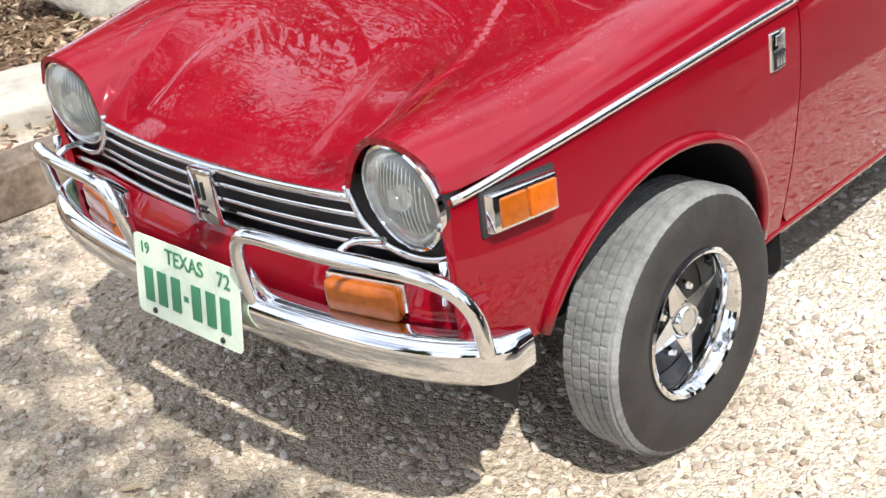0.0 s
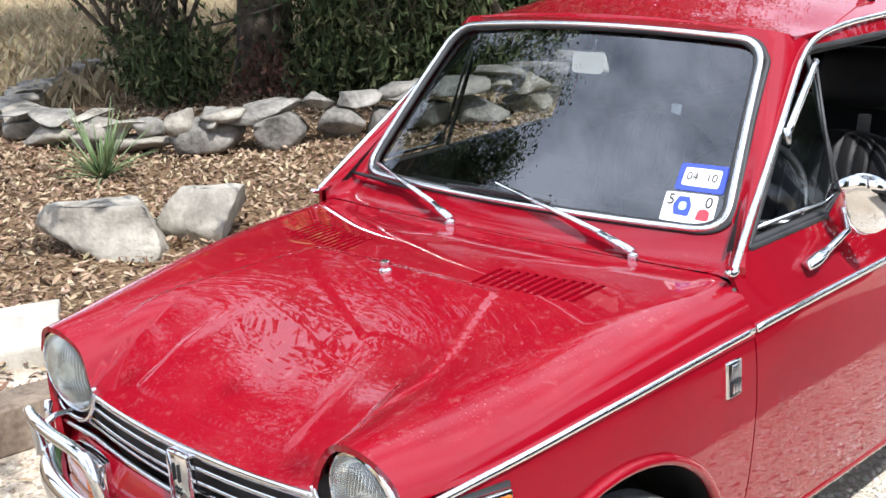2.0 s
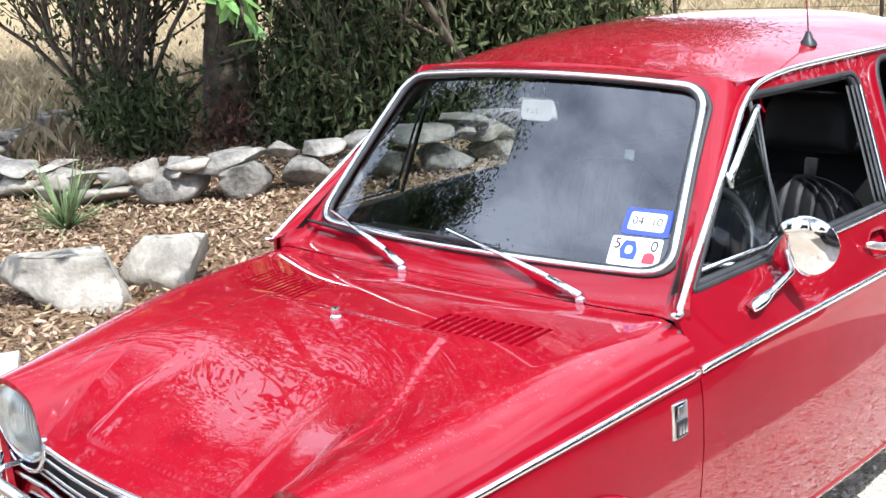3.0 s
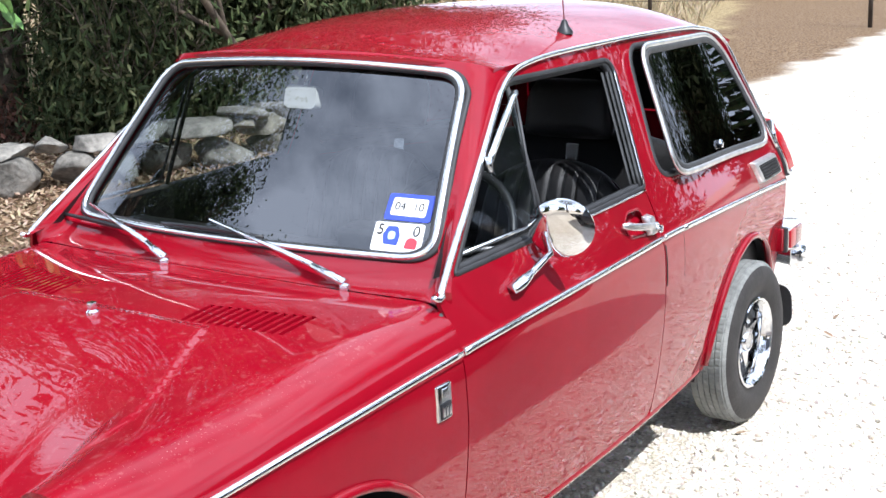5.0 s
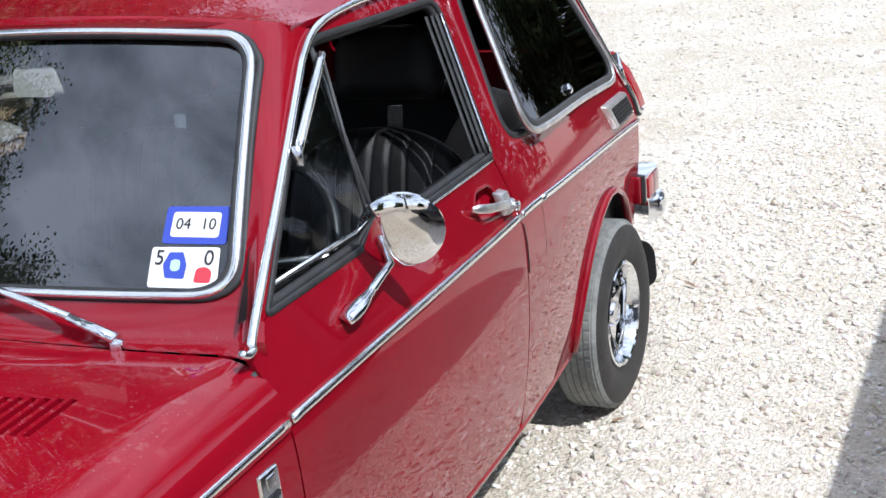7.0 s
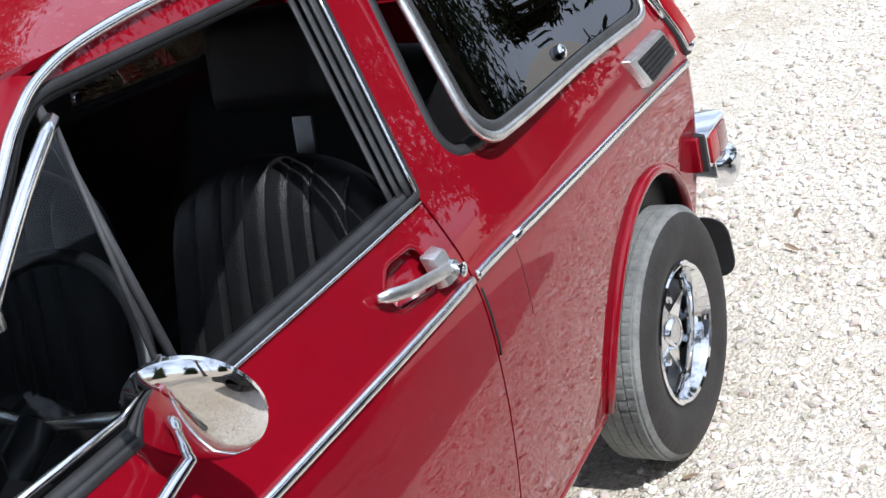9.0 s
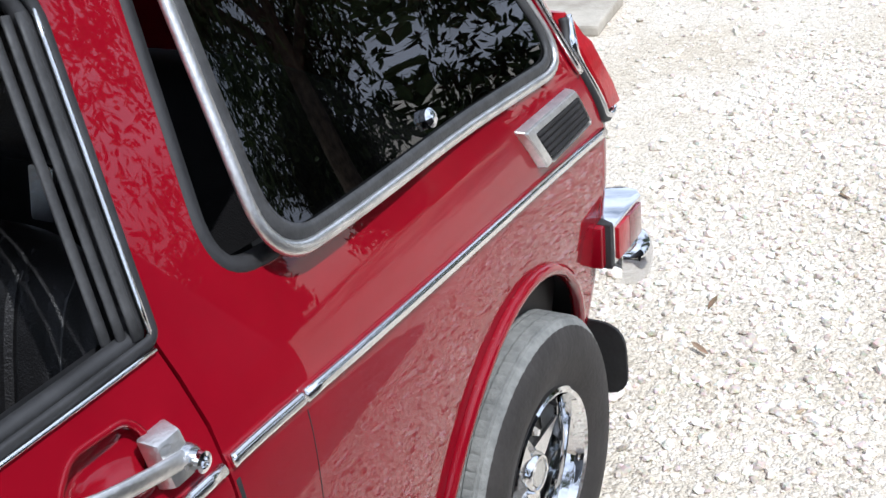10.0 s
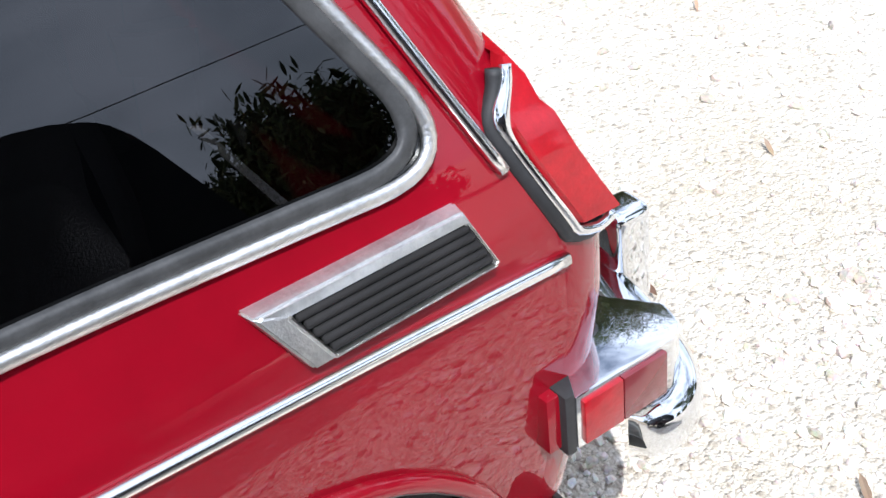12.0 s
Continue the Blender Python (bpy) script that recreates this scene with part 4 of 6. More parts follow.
# ---- sides and rear of the car ----
for s in (1, -1):
    # recessed hollow and pull handle
    part("handle_hollow", tube([offset_side(s, 0.0005)(y, z) for y, z in resample(hollow, 0.008)], 0.004, 6, closed=True, flat=0.5, up=(s, 0, 0)), PAINT, car, sharp=0)
    surf("handle_recess", lambda y, z, s=s: (s * (x_side(y, z) - 0.004 - 0.022 * max(0.0, 1 - ((y - 1.138) / 0.062) ** 2) * max(0.0, 1 - ((z - 0.824) / 0.036) ** 2)), y, z), hollow, [], 0.008, PAINT, car, (s, 0, 0), 0.0)
    hp = [(1.058, 0.838, 0.010), (1.072, 0.835, 0.018), (1.105, 0.826, 0.022), (1.16, 0.815, 0.022), (1.204, 0.805, 0.018)]
    hpts = smooth_path([(s * (x_side(y, z) + d), y, z) for y, z, d in hp], 5)
    handle = part("door_handle", tube(hpts, lambda t: 0.0055 + 0.0038 * min(1.0, t * 4), 10, flat=0.55, up=(s, 0, 0)), AGED, car, "chromed pull-out door handle", sharp=0)
    hub = lathe([(-0.004, 0.015), (0.018, 0.014), (0.022, 0.012)], 20)
    bmesh.ops.transform(hub, matrix=Matrix.Translation((x_side(1.208, 0.802), 1.208, 0.802)), verts=hub.verts)
    part("handle_base", flip(hub, s), BRUSHED, handle)
    key = lathe([(0.018, 0.010), (0.030, 0.010), (0.031, 0.006), (0.026, 0.005), (0.026, 0.0)], 20)
    bmesh.ops.transform(key, matrix=Matrix.Translation((x_side(1.212, 0.799), 1.212, 0.799)), verts=key.verts)
    part("key_lock", flip(key, s), CHROME, handle)
    part("handle_bridge", frame_box(1.176, 1.216, 0.786, 0.834, 0.0, 0.020, s, 0.004), AGED, handle)
    # fuel flap seam (one flank only) and lower sill strip
    if s > 0:
        part("fuel_flap_gap", tube([offset_side(s, -0.001)(y, z) for y, z in ((1.266, 0.742), (1.269, 0.70), (1.270, 0.655), (1.268, 0.636))], 0.0036, 5), UNDER, car, sharp=0)
        part("fuel_flap_seam", tube([offset_side(s, -0.0010)(1.390, z) for z in np.linspace(0.742, 0.630, 6)], 0.0015, 5), UNDER, car, sharp=0)
    part("sill_strip", tube([offset_side(s, -0.012)(y, SILL - 0.004) for y in np.linspace(0.27, 1.65, 30)], 0.016, 8), PAINT, car, sharp=0)
    # vent on the rear quarter
    q = [(2.018, 0.806), (2.236, 0.799), (2.263, 0.735), (2.058, 0.739)]
    def quad_at(u, v, d, s=s):
        y = lerp(lerp(q[0][0], q[1][0], u), lerp(q[3][0], q[2][0], u), v)
        z = lerp(lerp(q[0][1], q[1][1], u), lerp(q[3][1], q[2][1], u), v)
        return Vector((s * (x_side(y, z) + d), y, z))
    def ring(u0, v0, u1, v1, d):
        return [quad_at(u, v, d) for u, v in ((u0, v0), (u1, v0), (u1, v1), (u0, v1))]
    bm = bmesh.new()
    loops = [[bm.verts.new(p) for p in ring(*a)] for a in ((0, 0, 1, 1, 0.0), (0.02, 0.03, 0.99, 0.98, 0.016), (0.125, 0.19, 0.975, 0.95, 0.018), (0.14, 0.21, 0.965, 0.93, 0.002))]
    for a, b in zip(loops, loops[1:]):
        for k in range(4):
            bm.faces.new((a[k], a[(k + 1) % 4], b[(k + 1) % 4], b[k]))
    bmesh.ops.recalc_face_normals(bm, faces=bm.faces)
    bmesh.ops.bevel(bm, geom=[e for e in bm.edges if not e.is_boundary], offset=0.0022, segments=2, affect="EDGES")
    vent = part("quarter_vent", flip(bm, 1), AGED, car, "chrome-framed black air vent on the rear quarter")
    bm = bmesh.new()
    bm.faces.new([bm.verts.new(p) for p in ring(0.12, 0.18, 0.98, 0.95, 0.0035)])
    part("vent_back", bm, UNDER, vent)
    for k in range(5):
        v = 0.285 + 0.140 * k
        part("vent_slat", tube([quad_at(u, v, 0.011) for u in np.linspace(0.145, 0.962, 8)], 0.0048, 6, flat=1.2, up=(s, 0, 0)), UNDER, vent, sharp=0)
    # tail lamp
    front_line = [(0.700, 2.372), (0.712, 2.362), (0.730, 2.352), (0.78, 2.328), (0.835, 2.305), (0.850, 2.304), (0.872, 2.318), (0.892, 2.324)]
    def lamp_at(z, back, out):
        """A point of the tail lamp: back behind its front edge, out from the flank."""
        yf = curve_at(front_line, z)
        return Vector((s * (x_side(min(yf, y_end(z) - 0.07), z) + out), yf + back, z))
    rows = []
    bm = bmesh.new()
    for z, depth, out in ((0.716, 0.040, 0.002), (0.724, 0.052, 0.012), (0.76, 0.050, 0.014), (0.80, 0.050, 0.015), (0.838, 0.051, 0.015), (0.850, 0.042, 0.010), (0.872, 0.024, 0.004), (0.889, 0.010, -0.003)):
        a, b = lamp_at(z, 0.004, out - 0.006), lamp_at(z, depth, out)
        rows.append([bm.verts.new(p) for p in (lamp_at(z, 0.004, -0.02), a, a.lerp(b, 0.12) + Vector((s * 0.005, 0, 0)), a.lerp(b, 0.9) + Vector((s * 0.001, 0, 0)), b, b + Vector((s * -0.05, 0.010, 0)), b + Vector((s * -0.10, -0.012, 0)))])
    for a, b in zip(rows, rows[1:]):
        for k in range(6):
            bm.faces.new((a[k], a[k + 1], b[k + 1], b[k]))
    bm.faces.new(rows[0])
    bm.faces.new(rows[-1])
    bmesh.ops.recalc_face_normals(bm, faces=bm.faces)
    lampt = part("tail_lamp", bm, REDLENS, car, "wedge-shaped red tail lamp in a chrome edge", sharp=25)
    zs = np.linspace(0.716, 0.888, 16)
    edge = [lamp_at(0.712, 0.040, 0.004), lamp_at(0.708, 0.018, 0.006)] + [lamp_at(z, 0.0, 0.007) for z in zs]
    part("tail_lamp_trim", tube(smooth_path(edge, 2), lambda t: 0.0058 + 0.0045 * math.exp(-((t - 0.80) / 0.09) ** 2), 8), CHROME, lampt, sharp=0)
    part("tail_lamp_seal", tube(smooth_path([p + Vector((s * -0.005, -0.009, -0.003)) for p in edge], 2), 0.0085, 8), RUBBER, lampt, sharp=0)
    # marker lamp in a chrome box that juts out where the quarter turns in
    def plan_box(poly, z0, z1, bevel):
        bm = bmesh.new()
        lo, hi = ([bm.verts.new((s * x, y, z)) for x, y in poly] for z in (z0, z1))
        bm.faces.new(lo)
        bm.faces.new(hi)
        for k in range(len(poly)):
            bm.faces.new((lo[k], lo[(k + 1) % len(poly)], hi[(k + 1) % len(poly)], hi[k]))
        bmesh.ops.recalc_face_normals(bm, faces=bm.faces)
        bmesh.ops.bevel(bm, geom=bm.edges[:], offset=bevel, segments=2, affect="EDGES", profile=0.6)
        return bm
    rm = part("rear_marker", plan_box([(0.545, 2.329), (0.590, 2.331), (0.586, 2.466), (0.570, 2.490), (0.535, 2.498), (0.46, 2.44), (0.50, 2.36)], 0.459, 0.531, 0.004), CHROME, car, "red rear marker lamp in a chrome box")
    part("marker_seal", plan_box([(0.540, 2.317), (0.588, 2.319), (0.588, 2.331), (0.548, 2.352), (0.522, 2.418), (0.47, 2.432), (0.50, 2.36)], 0.454, 0.536, 0.003), RUBBER, rm)
    part("marker_base", plan_box([(0.535, 2.301), (0.578, 2.303), (0.578, 2.320), (0.545, 2.345), (0.518, 2.412), (0.47, 2.424), (0.49, 2.35)], 0.460, 0.534, 0.003), PAINT, rm)
    part("marker_lens", plan_box([(0.584, 2.338), (0.595, 2.338), (0.594, 2.390), (0.584, 2.390)], 0.466, 0.524, 0.0015), REDLENS, rm, "red lens")
    part("marker_lens", plan_box([(0.584, 2.391), (0.594, 2.391), (0.592, 2.452), (0.582, 2.452)], 0.466, 0.524, 0.0015), mat("dark_red_lens", (0.16, 0.01, 0.015), 0.15, coat=1.0), rm, "dark red lens")
# rear bumper
RB = [(0.0, 2.590), (0.25, 2.582), (0.40, 2.566), (0.49, 2.545), (0.545, 2.525), (0.578, 2.500), (0.592, 2.468), (0.588, 2.440), (0.566, 2.420)]
rb = smooth_path([(-x, y, 0.0) for x, y in RB], 5)
rline = [Vector((-p.x, p.y, 0)) for p in reversed(rb[1:])] + rb
rear_bumper = part("rear_bumper", blade(rline, SECTION, 0.415), CHROME, car, "polished chrome rear bumper", sharp=60)
for s in (1, -1):
    over = box(0.055, 0.060, 0.150, 0.018, at=(s * 0.36, 2.590, 0.455), seg=4)
    part("overrider", over, CHROME, rear_bumper, "upright chrome overrider")

# mud flaps
for s in (1, -1):
    for y, z0 in ((0.335, 0.17), (2.335, 0.195)):
        fl = prism(rounded([(0.46, z0), (0.605, z0), (0.600, 0.34), (0.46, 0.34)], 0.05, 6), lambda x, z, y=y: (s * x, y + 0.03 * (0.34 - z), z), (0, 0.006, 0))
        part("mud_flap", fl, RUBBER, car, "black rubber mud flap")

# outside mirror on the left door
mirror = part("door_mirror", tube(smooth_path([(0.628, 0.545, 0.820), (0.635, 0.580, 0.833), (0.640, 0.618, 0.846)], 5), lambda t: 0.010 + 0.008 * math.sin(math.pi * min(1, 0.15 + t)), 12, flat=0.7, up=(0, 0, 1)), CHROME, car, "round chrome door mirror on a slim stalk", sharp=0)
part("mirror_stalk", tube(smooth_path([(0.640, 0.610, 0.843), (0.644, 0.650, 0.859), (0.649, 0.688, 0.876), (0.657, 0.692, 0.902)], 5), lambda t: 0.0085 - 0.002 * t, 10), CHROME, mirror, sharp=0)
mm = Matrix.Translation((0.675, 0.676, 0.924)) @ pose(0, 0, 0, 0, 0, 24) @ pose(0, 0, 0, 16, 0, 0)
head = lathe([(-0.016, 0.0), (-0.0155, 0.018), (-0.012, 0.042), (-0.005, 0.062), (0.002, 0.070), (0.007, 0.070), (0.009, 0.068), (0.007, 0.065)], 40, "y", cap=False)
bmesh.ops.transform(head, matrix=mm, verts=head.verts)
part("mirror_head", head, CHROME, mirror)
glassm = lathe([(0.0065, 0.066), (0.0055, 0.066), (0.0055, 0.0)], 40, "y")
bmesh.ops.transform(glassm, matrix=mm, verts=glassm.verts)
part("mirror_glass", glassm, MIRROR, mirror)

# vent wing in the door window, tilted open, with its chrome frame
for s in (1, -1):
    in_ = lambda y, z, d=-0.010, s=s: Vector((s * (x_side(y, z) + d), y, z))
    part("vent_wing_post", tube([in_(0.762, 0.897), in_(0.800, 1.202)], 0.006, 6), GREYRUBBER, car, sharp=0)
    k = 0.030 if s > 0 else 0.0
    low_f, low_r, top_r, mid_f = in_(0.445, 0.915, -0.012), in_(0.735, 0.915, -0.012 + 0.3 * k), in_(0.790, 1.188, 0.4 * k), in_(0.606, 1.070, 0.5 * k)
    bm = bmesh.new()
    bm.faces.new([bm.verts.new(p) for p in (low_f, low_r, top_r, mid_f)])
    bmesh.ops.triangulate(bm, faces=bm.faces[:])
    vw = part("vent_wing", bm, WING, car, "small triangular hinged vent window, tilted open")
    vw.visible_shadow = False
    part("vent_wing_frame", tube(smooth_path([mid_f, mid_f.lerp(top_r, 0.55) + Vector((s * 0.006, -0.006, 0.006)), top_r], 4), 0.0085, 8), BRIGHT, vw, "bright upper frame of the vent window", sharp=0)
    part("vent_wing_frame", tube([low_f, low_r], 0.005, 6), BRIGHT, vw, sharp=0)
    part("vent_wing_edge", tube([low_r, top_r], 0.0035, 6), GREYRUBBER, vw, sharp=0)
    part("vent_wing_hinge", tube([mid_f - Vector((0, 0, 0.02)), mid_f + Vector((0, 0, 0.012))], 0.009, 8), BRUSHED, vw, sharp=0)
    bm = prism([(0.700, 0.905), (0.765, 0.905), (0.765, 0.918), (0.742, 0.946)], lambda y, z: in_(y, z, 0.002), (s * 0.006, 0, 0))
    part("vent_wing_latch", bm, BRUSHED, vw, smooth_faces=False)

# aerial on the roof edge
aer = lathe([(0.0, 0.022), (0.008, 0.020), (0.018, 0.012), (0.034, 0.006), (0.036, 0.0)], 20, "z")
ap = Vector(roof_fn(0.86, 0.33))
bmesh.ops.translate(aer, vec=ap - Vector((0, 0, 0.004)), verts=aer.verts)
aerial = part("aerial", aer, BLACK, car, "black roof aerial with a thin whip")
part("aerial_whip", tube([ap + Vector((0, 0, 0.03)), ap + Vector((-0.02, -0.02, 0.55))], 0.0018, 6), BRUSHED, aerial, sharp=0)

# wheels
def tyre_mesh():
    prof = []
    R, w = 0.252, 0.066
    raw = [(-w * 0.80, 0.142), (-w * 0.98, 0.160), (-w * 1.08, 0.190), (-w * 1.04, 0.218), (-w * 0.90, 0.238), (-w * 0.78, 0.247)]
    ribs = []
    edges = np.linspace(-w * 0.72, w * 0.72, 6)
    for i in range(5):
        a, b = edges[i], edges[i + 1]
        ribs += [(a + 0.0009, R - 0.005), (a + 0.0014, R), (b - 0.0014, R), (b - 0.0009, R - 0.005)]
    prof = raw + ribs + [(-a, r) for a, r in reversed(raw)] + [(0.03, 0.135), (-0.03, 0.135)]
    seg = 384
    bm = bmesh.new()
    rings = []
    nr = len(raw)
    for i, (a, r) in enumerate(prof):
        ring = []
        for k in range(seg):
            rr = r
            if nr <= i < nr + len(ribs) and k % 6 == (i - nr) // 4 % 2 and (i - nr) % 4 in (1, 2):
                rr = r - 0.0016
            elif i in (nr - 1, nr - 2, nr + len(ribs), nr + len(ribs) + 1) and k % 6 == 0:
                rr = r - 0.0018
            wv = 2 * math.pi * k / seg
            ring.append(bm.verts.new((a, math.cos(wv) * rr, math.sin(wv) * rr)))
        rings.append(ring)
    for i in range(len(rings)):
        a, b = rings[i], rings[(i + 1) % len(rings)]
        for k in range(seg):
            f = bm.faces.new((a[k], a[(k + 1) % seg], b[(k + 1) % seg], b[k]))
            if nr - 2 <= i < nr + len(ribs) + 1:
                f.material_index = 1
    bmesh.ops.recalc_face_normals(bm, faces=bm.faces)
    return bm


def make_wheel():
    wheel = new("wheel")
    t = part("tyre", tyre_mesh(), TYRE, wheel, "black tyre with a dusty grey tread")
    t.data.materials.append(TREAD)
    rim = lathe([(0.050, 0.1435), (0.060, 0.1425), (0.063, 0.138), (0.060, 0.132), (0.052, 0.128), (0.046, 0.124), (0.020, 0.120), (-0.010, 0.117), (-0.012, 0.119), (0.0, 0.125), (0.04, 0.132)], 64, closed=True)
    part("rim", rim, CHROME, wheel, "bright chrome wheel rim")
    part("wheel_disc", lathe([(-0.012, 0.118), (-0.016, 0.100), (-0.004, 0.070), (-0.002, 0.0)], 40), BLACK, wheel)
    cap = lathe([(0.006, 0.040), (0.022, 0.037), (0.036, 0.033), (0.040, 0.030), (0.040, 0.026), (0.036, 0.025), (0.037, 0.0)], 32)
    hubc = part("hub_cap", cap, CHROME, wheel)
    part("hub_emblem", lathe([(0.036, 0.022), (0.039, 0.021), (0.0392, 0.0)], 24), BRUSHED, hubc)
    for k in range(4):
        w = radians(16 + 90 * k)
        bm = bmesh.new()
        def P(r, t, x):
            return bm.verts.new((x, math.cos(w) * r - math.sin(w) * t, math.sin(w) * r + math.cos(w) * t))
        tip, l1, r1, top, root = P(0.119, 0, 0.020), P(0.028, -0.026, 0.024), P(0.028, 0.026, 0.024), P(0.034, 0, 0.033), P(0.028, 0, 0.000)
        tipb = P(0.118, 0, 0.014)
        for f in ((tip, l1, top), (tip, top, r1), (tipb, root, l1), (tipb, r1, root), (tip, tipb, l1), (tip, r1, tipb), (l1, root, top), (top, root, r1)):
            bm.faces.new(f)
        bmesh.ops.recalc_face_normals(bm, faces=bm.faces)
        part("spoke", bm, BRIGHT, wheel, smooth_faces=False)
        w2 = w + math.pi / 4
        nut = lathe([(-0.004, 0.010), (0.020, 0.009), (0.028, 0.006), (0.029, 0.0)], 6)
        bmesh.ops.rotate(nut, cent=(0, 0, 0), matrix=Matrix.Rotation(0.3, 3, "X"), verts=nut.verts)
        bmesh.ops.translate(nut, vec=(0, math.cos(w2) * 0.062, math.sin(w2) * 0.062), verts=nut.verts)
        part("lug_nut", nut, CHROME, wheel, smooth_faces=False)
    part("valve_stem", tube([(0.018, 0.09, 0.075), (0.034, 0.088, 0.072)], 0.0035, 6), RUBBER, wheel, sharp=0)
    return wheel


proto = make_wheel()
proto.location = (0.575, 0.0, 0.250)
proto.parent = car
WHEELS = [(-0.575, 0.0), (0.548, 2.0), (-0.548, 2.0)]
for x, y in WHEELS:
    w = copy_thing(proto, Matrix.Translation((x, y, 0.250)) @ pose(0, 0, 0, 0, 0, 180 if x < 0 else 0))
    w.parent = car

# underbody, wheel wells and inner shell
part("floor_pan", box(1.08, 1.30, 0.06, 0.01, at=(0, 0.96, 0.285)), UNDER, car)
part("floor_pan", box(0.86, 2.75, 0.10, 0.01, at=(0, 0.97, 0.36)), UNDER, car)
part("engine_block", box(0.66, 0.55, 0.22, 0.04, at=(0, -0.12, 0.36)), UNDER, car)
for yc, zc, r in (FA, RA):
    for s in (1, -1):
        bm = bmesh.new()
        arc = arch(yc, zc - 0.02, r + 0.02, math.pi + 0.1, -0.1, 24)
        ra, rb_ = [bm.verts.new((s * 0.40, y, z)) for y, z in arc], [bm.verts.new((s * (x_side(y, min(z, 0.66)) - 0.012), y, z)) for y, z in arc]
        for i in range(len(arc) - 1):
            bm.faces.new((ra[i], ra[i + 1], rb_[i + 1], rb_[i]))
        bm.faces.new(ra)
        part("wheel_well", bm, UNDER, car)
part("bulkhead", box(1.10, 0.02, 0.50, at=(0, 0.345, 0.58)), UNDER, car)
part("engine_bay_liner", box(0.80, 0.80, 0.02, at=(0, -0.06, 0.62)), UNDER, car)

# ---- interior ----
for s in (1, -1):
    surf("door_card", lambda y, z, s=s: (s * (x_side(y, z) - 0.035), y, z), [(0.36, 0.30), (2.20, 0.30), (2.25, 0.80), (1.9, 0.82), (1.40, 0.87), (1.26, 0.888), (0.42, 0.885)], [], 0.08, VINYL, car, (-s, 0, 0), 0.0)
    holes2 = [[(c[0] + (y - c[0]) * 0.975, c[1] + (z - c[1]) * 0.965) for y, z in w] for w, c in ((win_door, (0.95, 1.03)), (win_rear, win_rear_c))]
    surf("pillar_lining", lambda y, z, s=s: (s * (x_side(y, z) - 0.031), y, z), [(0.36, 0.885)] + RAIL[1:] + [(2.15, 1.10), (2.23, 0.95), (2.29, 0.82)] + [(2.27, 0.800), (2.1, 0.800), (1.9, 0.822), (1.6, 0.852), (1.40, 0.872), (1.262, 0.880), (0.5, 0.880)],
         holes2, 0.05, BLACK, car, (-s, 0, 0), 0.0)
surf("headlining", lambda a, b: Vector(roof_fn(a, b)) - Vector((0, 0, 0.03)), [(-0.97, 0.03), (0.97, 0.03), (0.97, 0.97), (-0.97, 0.97)], [], 0.1, HEADLINER, car, (0, 0, -1), 0.0)
part("cabin_floor", box(1.10, 1.95, 0.02, at=(0, 1.30, 0.335)), VINYL, car)
dash_sec = [(0.40, 0.60), (0.40, 0.842), (0.46, 0.850), (0.58, 0.852), (0.640, 0.846), (0.665, 0.825), (0.660, 0.79), (0.62, 0.74), (0.60, 0.62)]
bm = bmesh.new()
ra = [[bm.verts.new((x, y, z)) for y, z in dash_sec] for x in np.linspace(-0.555, 0.555, 9)]
for a, b in zip(ra, ra[1:]):
    for k in range(len(dash_sec)):
        bm.faces.new((a[k], a[(k + 1) % len(dash_sec)], b[(k + 1) % len(dash_sec)], b[k]))
bm.faces.new(ra[0])
bm.faces.new(ra[-1])
bmesh.ops.recalc_face_normals(bm, faces=bm.faces)
dash = part("dashboard", bm, VINYL, car, "black padded dashboard")
part("demister_slot", box(0.16, 0.03, 0.006, 0.002, at=(-0.36, 0.47, 0.853)), BLACK, dash)
part("instrument_cowl", box(0.26, 0.10, 0.07, 0.025, at=(0.29, 0.60, 0.872), seg=3), VINYL, dash)
sw = Matrix.Translation((0.29, 0.79, 0.83)) @ pose(0, 0, 0, -38, 0, 0)
bm = tube([sw @ Vector((math.cos(a) * 0.185, 0, math.sin(a) * 0.185)) for a in np.linspace(0, 2 * math.pi, 48, endpoint=False)], 0.011, 8, closed=True)
wheel_s = part("steering_wheel", bm, BLACK, car, "thin black two-spoke steering wheel", sharp=0)
part("steering_spoke", tube([sw @ Vector((-0.18, 0, 0)), sw @ Vector((0, 0.02, -0.02)), sw @ Vector((0.18, 0, 0))], 0.010, 6), BRUSHED, wheel_s, sharp=0)
part("steering_column", tube([sw @ Vector((0, 0.01, -0.02)), (0.29, 0.55, 0.68)], 0.025, 12), BLACK, wheel_s, sharp=0)


